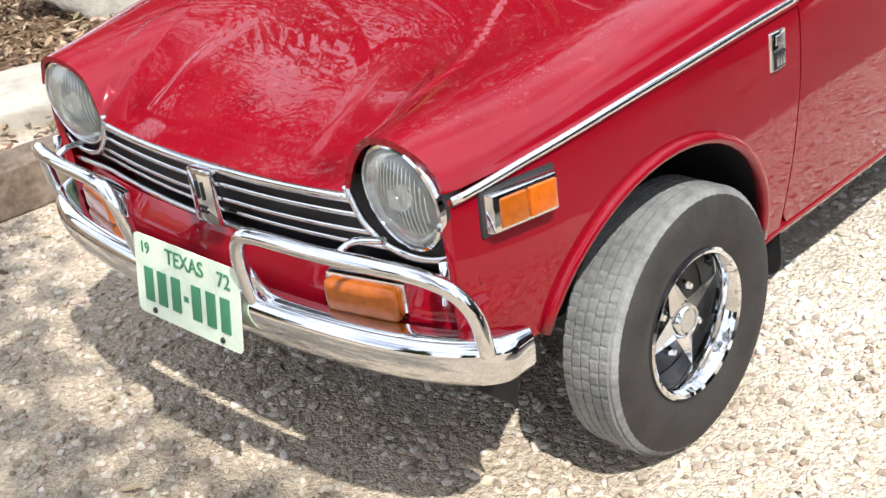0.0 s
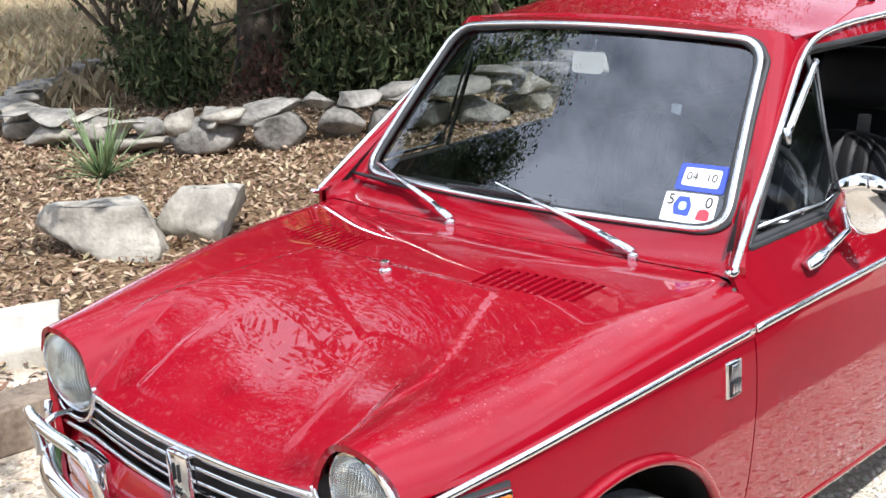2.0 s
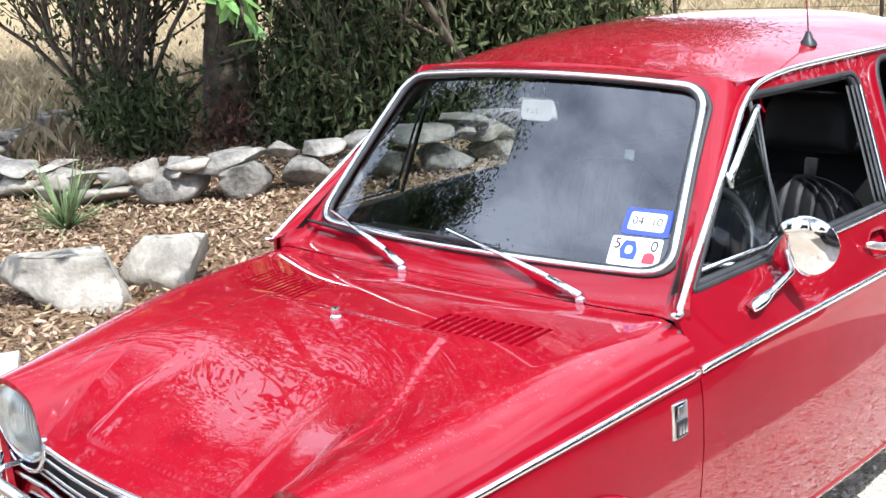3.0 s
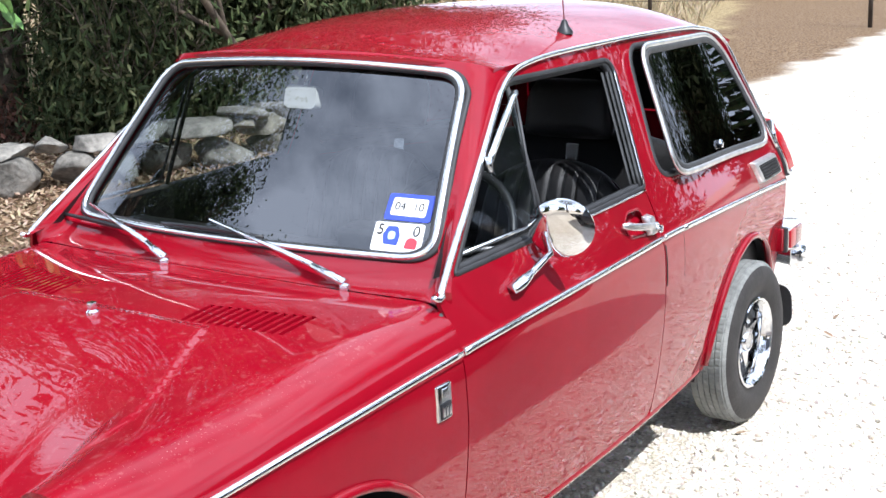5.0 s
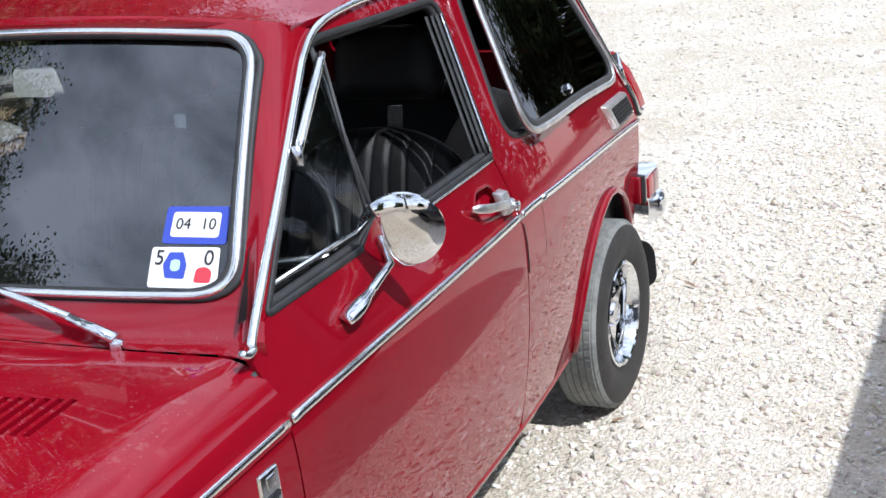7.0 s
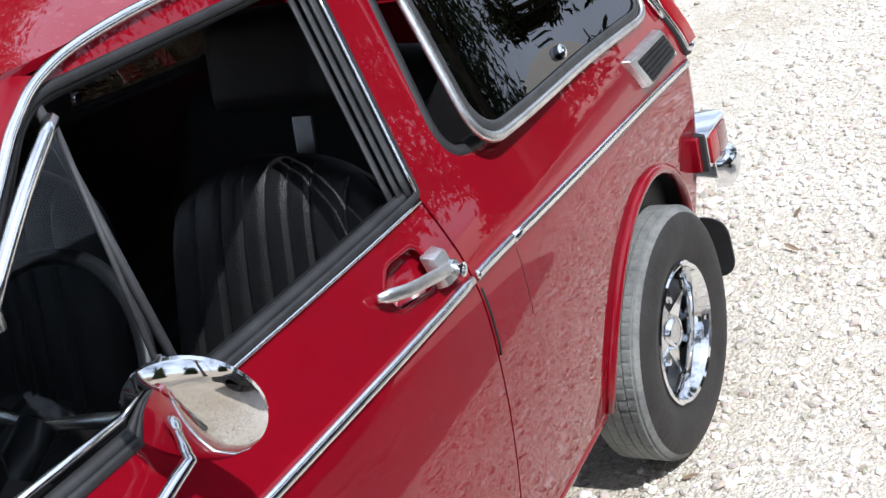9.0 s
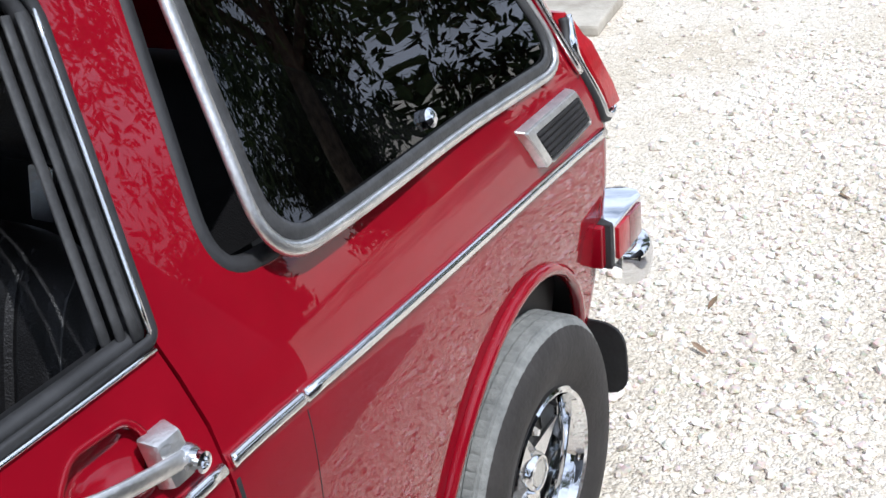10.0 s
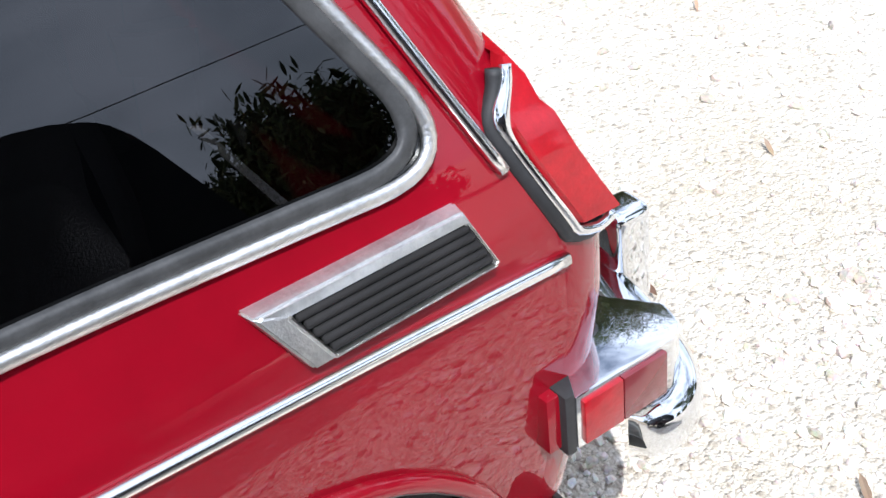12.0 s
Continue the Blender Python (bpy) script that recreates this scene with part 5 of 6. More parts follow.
def pad(w, d, h, bevel, m, pleats=0):
    """A stuffed cushion with upright pleats on its face."""
    bm = bmesh.new()
    nx, nz = 40, 16
    def P(u, v, side):
        x, z = (u - 0.5) * w, (v - 0.5) * h
        ex, ez = abs(2 * u - 1), abs(2 * v - 1)
        th = d / 2 * max(0.0, 1 - ex**4) ** 0.5 * max(0.0, 1 - ez**5) ** 0.5
        if side > 0 and pleats and 0.14 < u < 0.86 and 0.10 < v < 0.90:
            th -= 0.010 * (abs(math.sin((u - 0.14) / 0.72 * math.pi * pleats)) < 0.22)
        x *= 1 - 0.45 * max(0.0, v - 0.62) ** 1.6 * 2
        return m @ Vector((x, -side * th, z * (1 - 0.06 * ex**4)))
    grids = [[[bm.verts.new(P(i / nx, j / nz, sd)) for j in range(nz + 1)] for i in range(nx + 1)] for sd in (1, -1)]
    for g in grids:
        for i in range(nx):
            for j in range(nz):
                bm.faces.new((g[i][j], g[i + 1][j], g[i + 1][j + 1], g[i][j + 1]))
    bmesh.ops.remove_doubles(bm, verts=bm.verts, dist=0.0005)
    bmesh.ops.recalc_face_normals(bm, faces=bm.faces)
    return bm


def back_pad(w, d, h, m, lines):
    """A bucket seat's back with rounded shoulders and stitched pleats: the bmesh, and the seams' paths."""
    def P(u, v, side):
        e = abs(2 * u - 1)
        top = 1 - 0.34 * e**2.6
        z = (v - 0.5) * h if v < 0.5 else (v - 0.5) * h * top
        ez = abs(2 * v - 1)
        th = d / 2 * max(0.0, 1 - e**5) ** 0.5 * max(0.0, 1 - ez**6) ** 0.5
        if side > 0 and 0.06 < v:
            th -= 0.009 * sum(math.exp(-((u - k) / 0.012) ** 2) for k in lines) * (1 - ez**8)
            th += 0.012 * math.exp(-((e - 0.86) / 0.10) ** 2)
        return m @ Vector(((u - 0.5) * w * (1 - 0.16 * max(0.0, v - 0.3)), -side * th, z))
    bm = bmesh.new()
    nx, nz = 72, 22
    us = [i / nx for i in range(nx + 1)]
    vs = [0.5 - 0.5 * math.cos(math.pi * j / nz) for j in range(nz + 1)]
    for sd in (1, -1):
        g = [[bm.verts.new(P(u, v, sd)) for v in vs] for u in us]
        for a in range(nx):
            for b in range(nz):
                bm.faces.new((g[a][b], g[a + 1][b], g[a + 1][b + 1], g[a][b + 1]))
    bmesh.ops.remove_doubles(bm, verts=bm.verts, dist=0.0005)
    bmesh.ops.recalc_face_normals(bm, faces=bm.faces)
    return bm, [[P(k, v, 1) for v in np.linspace(0.08, 0.985, 22)] for k in lines]


def seat(x, y, name, w=0.47, back_h=0.52, label="", lines=(), place=(0.305, 0.655, -20)):
    bmat = pose(x, y + place[0], place[1], place[2], 0, 0)
    st = part(name, pad(w, 0.13, 0.48, 0.04, pose(x, y + 0.02, 0.47, -78, 0, 0), 5), VINYL, car, label)
    bm, seams = back_pad(w, 0.13, back_h, bmat, lines)
    part("seat_back", bm, VINYL, st)
    for path in seams:
        part("seam_piping", tube(path, 0.0019, 5), STITCH, st, sharp=0)
    return st, bmat


for s in (1, -1):
    st, bmat = seat(s * 0.300, 1.03, "front_seat", label="black pleated vinyl front seat", lines=(0.17, 0.30, 0.40, 0.50, 0.60, 0.70, 0.83), place=(0.250, 0.672, -15))
    part("head_restraint", pad(0.26, 0.10, 0.16, 0.03, bmat @ Matrix.Translation((0, 0.03, 0.40))), VINYL, st)
st, bmat = seat(0, 1.62, "rear_seat", 1.02, 0.50, "black vinyl rear bench seat")
# first a head restraint's bracket, then a tag standing in for a light patch
for x, y, z, h in ((0.292, 1.425, 0.920, 0.030), (-0.345, 1.50, 0.897, 0.017)):
    tag = prism(rounded([(-0.018, -h), (0.018, -h), (0.018, h), (-0.018, h)], 0.004, 3), lambda a, b: (x + a, y + 0.2 * b, z + b), (0, 0.006, 0))
    part("bracket_and_light_patch", tag, BRUSHED, car, "flat silver tag: bracket of a head restraint, and stand-in for a light patch")
# interior mirror
im = prism(rounded([(-0.047, -0.026), (0.047, -0.026), (0.047, 0.026), (-0.047, 0.026)], 0.016, 5), lambda a, b: (-0.008 + a, 0.668 + 0.25 * b, 1.175 + b), (0, 0.024, -0.006))
rv = part("interior_mirror", im, mat("ivory_plastic", (0.88, 0.87, 0.82), 0.4, var=0.04), car, "white-backed interior mirror hung from the roof")
part("mirror_stem", tube([(-0.010, 0.690, 1.19), (-0.010, 0.725, 1.258)], 0.006, 6), CHROME, rv, sharp=0)

# ---- ground ----
def ground_mat():
    m = mat("ground", (1, 1, 1), 0.92, spec=0.15)
    n, l = m.node_tree.nodes, m.node_tree.links
    co = n.new("ShaderNodeTexCoord")
    sep = n.new("ShaderNodeSeparateXYZ")
    l.new(co.outputs["Object"], sep.inputs[0])
    def noise_of(scale, detail=5.0):
        t = n.new("ShaderNodeTexNoise")
        t.inputs["Scale"].default_value, t.inputs["Detail"].default_value = scale, detail
        l.new(co.outputs["Object"], t.inputs["Vector"])
        return t.outputs["Fac"]
    def maths(op, a, b=None, c=None):
        q = n.new("ShaderNodeMath")
        q.operation = op
        for i, v in enumerate((a, b, c)):
            if v is None:
                continue
            if isinstance(v, (int, float)):
                q.inputs[i].default_value = v
            else:
                l.new(v, q.inputs[i])
        return q.outputs[0]
    def ramp(fac, stops):
        r = n.new("ShaderNodeValToRGB")
        els = r.color_ramp.elements
        while len(els) < len(stops):
            els.new(0.5)
        for e, (p, c) in zip(els, stops):
            e.position, e.color = p, (*c, 1)
        l.new(fac, r.inputs["Fac"])
        return r.outputs["Color"]
    def mix(f, a, b, kind="MIX"):
        x = n.new("ShaderNodeMix")
        x.data_type, x.blend_type = "RGBA", kind
        if isinstance(f, (int, float)):
            x.inputs[0].default_value = f
        else:
            l.new(f, x.inputs[0])
        l.new(a, x.inputs[6])
        l.new(b, x.inputs[7])
        return x.outputs[2]
    def step(v, a, b):
        q = n.new("ShaderNodeMapRange")
        q.interpolation_type = "SMOOTHSTEP"
        l.new(v, q.inputs["Value"])
        q.inputs["From Min"].default_value, q.inputs["From Max"].default_value = a, b
        return q.outputs[0]
    wob_ = lambda sc: noise_of(sc, 6)
    # crushed limestone: cells of many sizes in a fine fill
    vor = n.new("ShaderNodeTexVoronoi")
    vor.inputs["Scale"].default_value = 70.0
    l.new(co.outputs["Object"], vor.inputs["Vector"])
    vor2 = n.new("ShaderNodeTexVoronoi")
    vor2.inputs["Scale"].default_value = 170.0
    l.new(co.outputs["Object"], vor2.inputs["Vector"])
    cell = n.new("ShaderNodeSeparateColor")
    l.new(vor.outputs["Color"], cell.inputs[0])
    stone = ramp(cell.outputs[0], [(0.0, (0.44, 0.39, 0.32)), (0.3, (0.66, 0.60, 0.51)), (0.7, (0.80, 0.74, 0.65)), (1.0, (0.88, 0.84, 0.77))])
    fine = ramp(noise_of(240, 3), [(0.3, (0.57, 0.51, 0.41)), (0.7, (0.79, 0.73, 0.63))])
    gap = step(vor.outputs["Distance"], 0.25, 0.75)
    gravel = mix(gap, stone, fine)
    big = ramp(noise_of(1.7, 6), [(0.35, (0.86, 0.83, 0.78)), (0.65, (1.0, 1.0, 1.0))])
    gravel = mix(1.0, gravel, big, "MULTIPLY")
    tan = ramp(noise_of(60, 6), [(0.3, (0.27, 0.20, 0.13)), (0.7, (0.54, 0.44, 0.31))])
    f_tan = maths("MULTIPLY", step(maths("MULTIPLY_ADD", wob_(2.1), 0.8, sep.outputs[1]), 0.9, 0.1), 0.75)
    gravel = mix(f_tan, gravel, tan)
    mulch = ramp(noise_of(38, 8), [(0.30, (0.066, 0.039, 0.022)), (0.5, (0.17, 0.108, 0.060)), (0.72, (0.33, 0.235, 0.140))])
    grass = ramp(noise_of(22, 8), [(0.30, (0.15, 0.11, 0.055)), (0.5, (0.30, 0.225, 0.115)), (0.75, (0.45, 0.36, 0.21))])
    wob = noise_of(1.3, 6)
    f_mulch = step(maths("MULTIPLY_ADD", wob, 0.9, sep.outputs[0]), -1.55, -1.85)
    edge_x = maths("MULTIPLY_ADD", wob, 1.4, maths("MULTIPLY_ADD", sep.outputs[1], 0.31, sep.outputs[0]))
    f_far = maths("MULTIPLY", step(edge_x, 0.85, 0.45), step(maths("MULTIPLY_ADD", wob, 1.2, sep.outputs[1]), 5.0, 5.4))
    f_left = step(maths("MULTIPLY_ADD", wob, 1.5, sep.outputs[0]), -6.6, -7.3)
    col = mix(f_mulch, gravel, mulch)
    col = mix(maths("MAXIMUM", f_far, f_left), col, grass)
    l.new(col, n["Principled BSDF"].inputs["Base Color"])
    bp = n.new("ShaderNodeBump")
    bp.inputs["Strength"].default_value, bp.inputs["Distance"].default_value = 0.9, 0.010
    h = maths("ADD", maths("MULTIPLY", vor.outputs["Distance"], -0.8), maths("MULTIPLY", vor2.outputs["Distance"], -0.5))
    h = maths("ADD", h, noise_of(14, 6))
    l.new(h, bp.inputs["Height"])
    l.new(bp.outputs["Normal"], n["Principled BSDF"].inputs["Normal"])
    return m


def ground_z(x, y):
    z = 0.012 * noise.noise((x * 0.9, y * 0.9, 0.3)) * smooth(0.0, 3.0, abs(x - 0.0) + 0.3 * abs(y))
    z += 0.05 * smooth(-1.9, -2.3, x) * smooth(9, 5, y)
    return z - 0.004


xs = sorted(set([-900, -400, -200, -100, -60, -40, -30, -24, -20] + list(np.linspace(-17, 6, 140)) + [7, 8, 10, 13, 17, 24, 40, 80, 200, 500, 900]))
ys = sorted(set([-900, -400, -150, -60, -30, -18, -12, -8, -6, -5] + list(np.linspace(-4, 9, 90)) + list(np.linspace(9.5, 30, 30)) + [36, 45, 60, 90, 150, 300, 600, 900]))
gv = [(x, y, ground_z(x, y)) for x in xs for y in ys]
ny = len(ys)
gf = [(i * ny + j, (i + 1) * ny + j, (i + 1) * ny + j + 1, i * ny + j + 1) for i in range(len(xs) - 1) for j in range(ny - 1)]
me = bpy.data.meshes.new("ground")
me.from_pydata(gv, [], gf)
tagged(link_mesh("ground", me, ground_mat(), smooth_faces=True), "pale crushed limestone drive with a leaf-strewn bed and dry grass beyond", "ground", kind="structure")

# loose stones and fallen leaves, far too many to count
rng = np.random.default_rng(5)
PHI = (1 + 5**0.5) / 2
ICO = np.array([(-1, PHI, 0), (1, PHI, 0), (-1, -PHI, 0), (1, -PHI, 0), (0, -1, PHI), (0, 1, PHI), (0, -1, -PHI), (0, 1, -PHI), (PHI, 0, -1), (PHI, 0, 1), (-PHI, 0, -1), (-PHI, 0, 1)]) / math.hypot(1, PHI)
ICOF = [(0, 11, 5), (0, 5, 1), (0, 1, 7), (0, 7, 10), (0, 10, 11), (1, 5, 9), (5, 11, 4), (11, 10, 2), (10, 7, 6), (7, 1, 8), (3, 9, 4), (3, 4, 2), (3, 2, 6), (3, 6, 8), (3, 8, 9), (4, 9, 5), (2, 4, 11), (6, 2, 10), (8, 6, 7), (9, 8, 1)]


def scatter_stones(name, count, area, rmin, rmax, material, label, power=2.6, keep=None, flat=(0.45, 0.85)):
    x0, x1, y0, y1 = area
    px_, py_ = rng.uniform(x0, x1, count), rng.uniform(y0, y1, count)
    if keep is not None:
        ok = np.array([keep(a, b) for a, b in zip(px_, py_)])
        px_, py_ = px_[ok], py_[ok]
    k = len(px_)
    r = rmin + (rmax - rmin) * rng.random(k) ** power
    v = ICO[None] * (1 + rng.uniform(-0.28, 0.28, (k, 12, 1)))
    v = v * np.stack([r * rng.uniform(0.8, 1.5, k), r * rng.uniform(0.7, 1.1, k), r * rng.uniform(*flat, k)], 1)[:, None]
    a, b = rng.uniform(0, 6.283, k), rng.normal(0, 0.25, k)
    cb, sb = np.cos(b)[:, None], np.sin(b)[:, None]
    v = np.stack([v[..., 0] * cb - v[..., 2] * sb, v[..., 1], v[..., 0] * sb + v[..., 2] * cb], 2)
    ca, sa = np.cos(a)[:, None], np.sin(a)[:, None]
    v = np.stack([v[..., 0] * ca - v[..., 1] * sa + px_[:, None], v[..., 0] * sa + v[..., 1] * ca + py_[:, None], v[..., 2] + (np.array([ground_z(p, q) for p, q in zip(px_, py_)]) + r * 0.22)[:, None]], 2)
    f = (np.array(ICOF)[None] + (np.arange(k) * 12)[:, None, None]).reshape(-1, 3)
    me = bpy.data.meshes.new(name)
    me.from_pydata(v.reshape(-1, 3).tolist(), [], f.tolist())
    return tagged(link_mesh(name, me, material), label, "gravel", kind="stuff")


LIME = island_mat("limestone_chips", [(0.44, 0.38, 0.30), (0.63, 0.56, 0.47), (0.73, 0.66, 0.57), (0.79, 0.73, 0.65), (0.86, 0.82, 0.75)], 0.9, 0.5, 90.0)
TAN = island_mat("tan_limestone_chips", [(0.24, 0.18, 0.12), (0.40, 0.32, 0.23), (0.49, 0.405, 0.30), (0.56, 0.47, 0.36), (0.66, 0.58, 0.47)], 0.9, 0.5, 90.0)
scatter_stones("gravel_front", 25000, (-2.0, 1.3, -2.4, 0.5), 0.0035, 0.0125, TAN, "loose tan limestone gravel in front of the car", keep=lambda x, y: x > -1.62)
scatter_stones("gravel_side", 22000, (0.15, 2.6, 0.3, 5.2), 0.004, 0.014, LIME, "loose pale limestone gravel beside the car")
scatter_stones("gravel_rear", 9000, (-3.2, 1.6, 2.5, 9.0), 0.005, 0.018, LIME, "loose pale limestone gravel behind the car", keep=lambda x, y: x > -1.6 - 0.31 * (y - 5))


def scatter_leaves(name, count, area, size, material, label, keep=None, lift=0.012, tilt=0.5, category="leaves", long=1.6):
    x0, x1, y0, y1 = area
    px_, py_ = rng.uniform(x0, x1, count), rng.uniform(y0, y1, count)
    if keep is not None:
        ok = np.array([keep(a, b) for a, b in zip(px_, py_)])
        px_, py_ = px_[ok], py_[ok]
    c = np.stack([px_, py_, np.array([ground_z(p, q) for p, q in zip(px_, py_)]) + lift * rng.random(len(px_)) + 0.004], 1)
    return leaf_cloud(name, c, size, material, label, category, tilt, long)


def leaf_cloud(name, centres, size, material, label="", category="", tilt=3.0, long=1.8, parent=None, stuff=True):
    """Small bent leaves at the centres, turned at random, in one mesh."""
    k = len(centres)
    s = size * rng.uniform(0.6, 1.35, k)
    base = np.array([(-0.5, 0, 0), (-0.15, 0.26, 0.05), (0.25, 0.22, 0.05), (0.5, 0, 0), (0.25, -0.22, 0.05), (-0.15, -0.26, 0.05)]) * np.array([long, 1, 1])
    v = base[None] * s[:, None, None]
    a, b, c = rng.uniform(0, 6.283, k), rng.normal(0, tilt, k), rng.normal(0, tilt, k)
    for ang, (i, j) in ((c, (1, 2)), (b, (0, 2)), (a, (0, 1))):
        cs, sn = np.cos(ang)[:, None], np.sin(ang)[:, None]
        vi, vj = v[..., i].copy(), v[..., j].copy()
        v[..., i], v[..., j] = vi * cs - vj * sn, vi * sn + vj * cs
    v = v + np.asarray(centres)[:, None]
    o = (np.arange(k) * 6)[:, None]
    f = np.concatenate([o + np.array([0, 1, 2, 3]), o + np.array([0, 3, 4, 5])])
    me = bpy.data.meshes.new(name)
    me.from_pydata(v.reshape(-1, 3).tolist(), [], f.tolist())
    ob = link_mesh(name, me, material, parent)
    if stuff:
        tagged(ob, label, category, kind="stuff")
    return ob


LITTER = island_mat("dead_leaves", [(0.085, 0.046, 0.025), (0.19, 0.112, 0.058), (0.31, 0.205, 0.115), (0.44, 0.33, 0.20), (0.16, 0.07, 0.036)], 0.8, 0.2, 30.0)
scatter_leaves("leaf_litter", 40000, (-7.0, -1.85, -1.5, 6.0), 0.030, LITTER, "brown fallen oak leaves on the bed", keep=lambda x, y: x < -1.95 + 0.3 * noise.noise((x, y * 1.5, 2.0)), lift=0.03, tilt=0.45)
STRAW = island_mat("dry_straw", [(0.25, 0.18, 0.085), (0.36, 0.275, 0.145), (0.46, 0.37, 0.215), (0.30, 0.23, 0.13)], 0.85, 0.1, 30.0)
scatter_leaves("straw", 9000, (-6.5, -1.0, 4.6, 9.5), 0.017, STRAW, "dry straw and grass at the edge of the drive", keep=lambda x, y: x < -1.55 - 0.31 * (y - 5) + 0.4 * noise.noise((x * 1.4, y, 5.0)) and y > 4.6, lift=0.05, tilt=0.5, category="straw", long=5.5)
scatter_leaves("twig_litter", 160, (-1.7, 2.4, -2.2, 4.5), 0.022, LITTER, "scattered bits of leaf and twig on the gravel", lift=0.012, tilt=0.3, long=2.4)


def grass_blades(name, count, area, h, material, label, keep=None):
    x0, x1, y0, y1 = area
    px_, py_ = rng.uniform(x0, x1, count), rng.uniform(y0, y1, count)
    if keep is not None:
        ok = np.array([keep(a, b) for a, b in zip(px_, py_)])
        px_, py_ = px_[ok], py_[ok]
    k = len(px_)
    z0 = np.array([ground_z(p, q) for p, q in zip(px_, py_)])
    a, hh, bend = rng.uniform(0, 6.283, k), h * rng.uniform(0.5, 1.3, k), rng.uniform(0.2, 0.9, k)
    w = 0.005 * hh / 0.3 + 0.002
    dx, dy = np.cos(a), np.sin(a)
    p0 = np.stack([px_ - dy * w, py_ + dx * w, z0], 1)
    p1 = np.stack([px_ + dy * w, py_ - dx * w, z0], 1)
    p2 = np.stack([px_ + dx * hh * bend * 0.35, py_ + dy * hh * bend * 0.35, z0 + hh * 0.65], 1)
    p3 = np.stack([px_ + dx * hh * bend, py_ + dy * hh * bend, z0 + hh], 1)
    v = np.stack([p0, p1, p2, p3], 1)
    o = (np.arange(k) * 4)[:, None]
    f = np.concatenate([o + np.array([0, 1, 2]), o + np.array([1, 3, 2])])
    me = bpy.data.meshes.new(name)
    me.from_pydata(v.reshape(-1, 3).tolist(), [], f.tolist())
    return tagged(link_mesh(name, me, material), label, "grass", kind="stuff")


grass_blades("dry_grass", 34000, (-22, 2, 5.0, 24), 0.22, STRAW, "tall dry straw-coloured meadow grass", keep=lambda x, y: (x < -7.2 or y > 7.0) and x < -1.9 - 0.31 * (y - 5))
grass_blades("dry_grass", 9000, (-16, -6.8, 1.0, 9), 0.24, STRAW, "dry straw-coloured grass round the bed", keep=lambda x, y: x < -7.0)

# ---- edging, slab and boulders ----
TIMBER = mat("weathered_timber", (0.10, 0.068, 0.045), 0.85, color2=(0.30, 0.235, 0.175), scale=6.0, bump=0.8, bscale=26)
bm = box(0.17, 2.6, 0.15, 0.012, seg=3)
bmesh.ops.subdivide_edges(bm, edges=[e for e in bm.edges if abs((e.verts[0].co - e.verts[1].co).y) > 1], cuts=40)
for v in bm.verts:
    v.co += Vector((noise.noise(v.co * 7), 0, noise.noise(v.co * 7 + Vector((5, 0, 0))))) * 0.010
tie = part("timber_edging", bm, TIMBER, None)
tie.matrix_world = pose(-1.75, -0.48, 0.075, 0, 0, -6)
tagged(tie, "weathered squared timber edging the drive", "edging")


def rock(name, place, size, seed, label, turn=0.0, material=None, group="", rough=0.35, cuts=4, category="rock"):
    """A split limestone block: a lump flattened by random cuts, then roughened."""
    bm = bmesh.new()
    bmesh.ops.create_icosphere(bm, subdivisions=cuts, radius=1.0)
    r = random.Random(seed)
    planes = [(Vector((r.gauss(0, 1), r.gauss(0, 1), r.gauss(0, 0.8))).normalized(), r.uniform(0.38, 0.68)) for _ in range(10)] + [(Vector((0, 0, 1)), 0.62), (Vector((0, 0, -1)), 0.6)]
    off = Vector((r.uniform(0, 50), r.uniform(0, 50), 0))
    for v in bm.verts:
        for n, d in planes:
            k = v.co.dot(n) - d
            if k > 0:
                v.co -= n * k * 0.985
    for v in bm.verts:
        q = v.co
        v.co = q * (1 + rough * 0.10 * noise.noise(q * 2.2 + off) + rough * 0.09 * noise.noise(q * 6 + off) + rough * 0.05 * noise.noise(q * 15 + off))
    lo, hi = [min(v.co[i] for v in bm.verts) for i in range(3)], [max(v.co[i] for v in bm.verts) for i in range(3)]
    for v in bm.verts:
        v.co = Vector([((v.co[i] - lo[i]) / (hi[i] - lo[i]) - (0.0 if i == 2 else 0.5)) * size[i] for i in range(3)])
    ob = part(name, bm, material, None, sharp=28)
    ob.matrix_world = pose(*place, 0, 0, turn)
    return tagged(ob, label, category, group)


ROCK = mat("limestone_rock", (0.11, 0.098, 0.078), 0.9, color2=(0.38, 0.345, 0.285), scale=4.5, bump=0.9, bscale=30)
ROCKG = mat("grey_limestone", (0.09, 0.084, 0.073), 0.9, color2=(0.31, 0.288, 0.25), scale=5.5, bump=0.9, bscale=34)
SLAB = mat("pale_slab", (0.30, 0.27, 0.22), 0.9, color2=(0.50, 0.46, 0.39), scale=3.0, bump=0.4, bscale=50)
BOULDER = mat("pale_boulder", (0.19, 0.172, 0.140), 0.9, color2=(0.43, 0.395, 0.33), scale=4.5, bump=0.9, bscale=30)
rock("boulder", (-3.27, 1.21, 0.02), (0.66, 0.44, 0.28), 3, "rounded grey limestone boulder on the leaf bed", 35, BOULDER, "boulders on the bed", rough=0.6)
rock("boulder", (-3.07, 1.58, 0.02), (0.44, 0.36, 0.28), 11, "blocky pale limestone boulder on the leaf bed", 50, BOULDER, "boulders on the bed", rough=0.5)


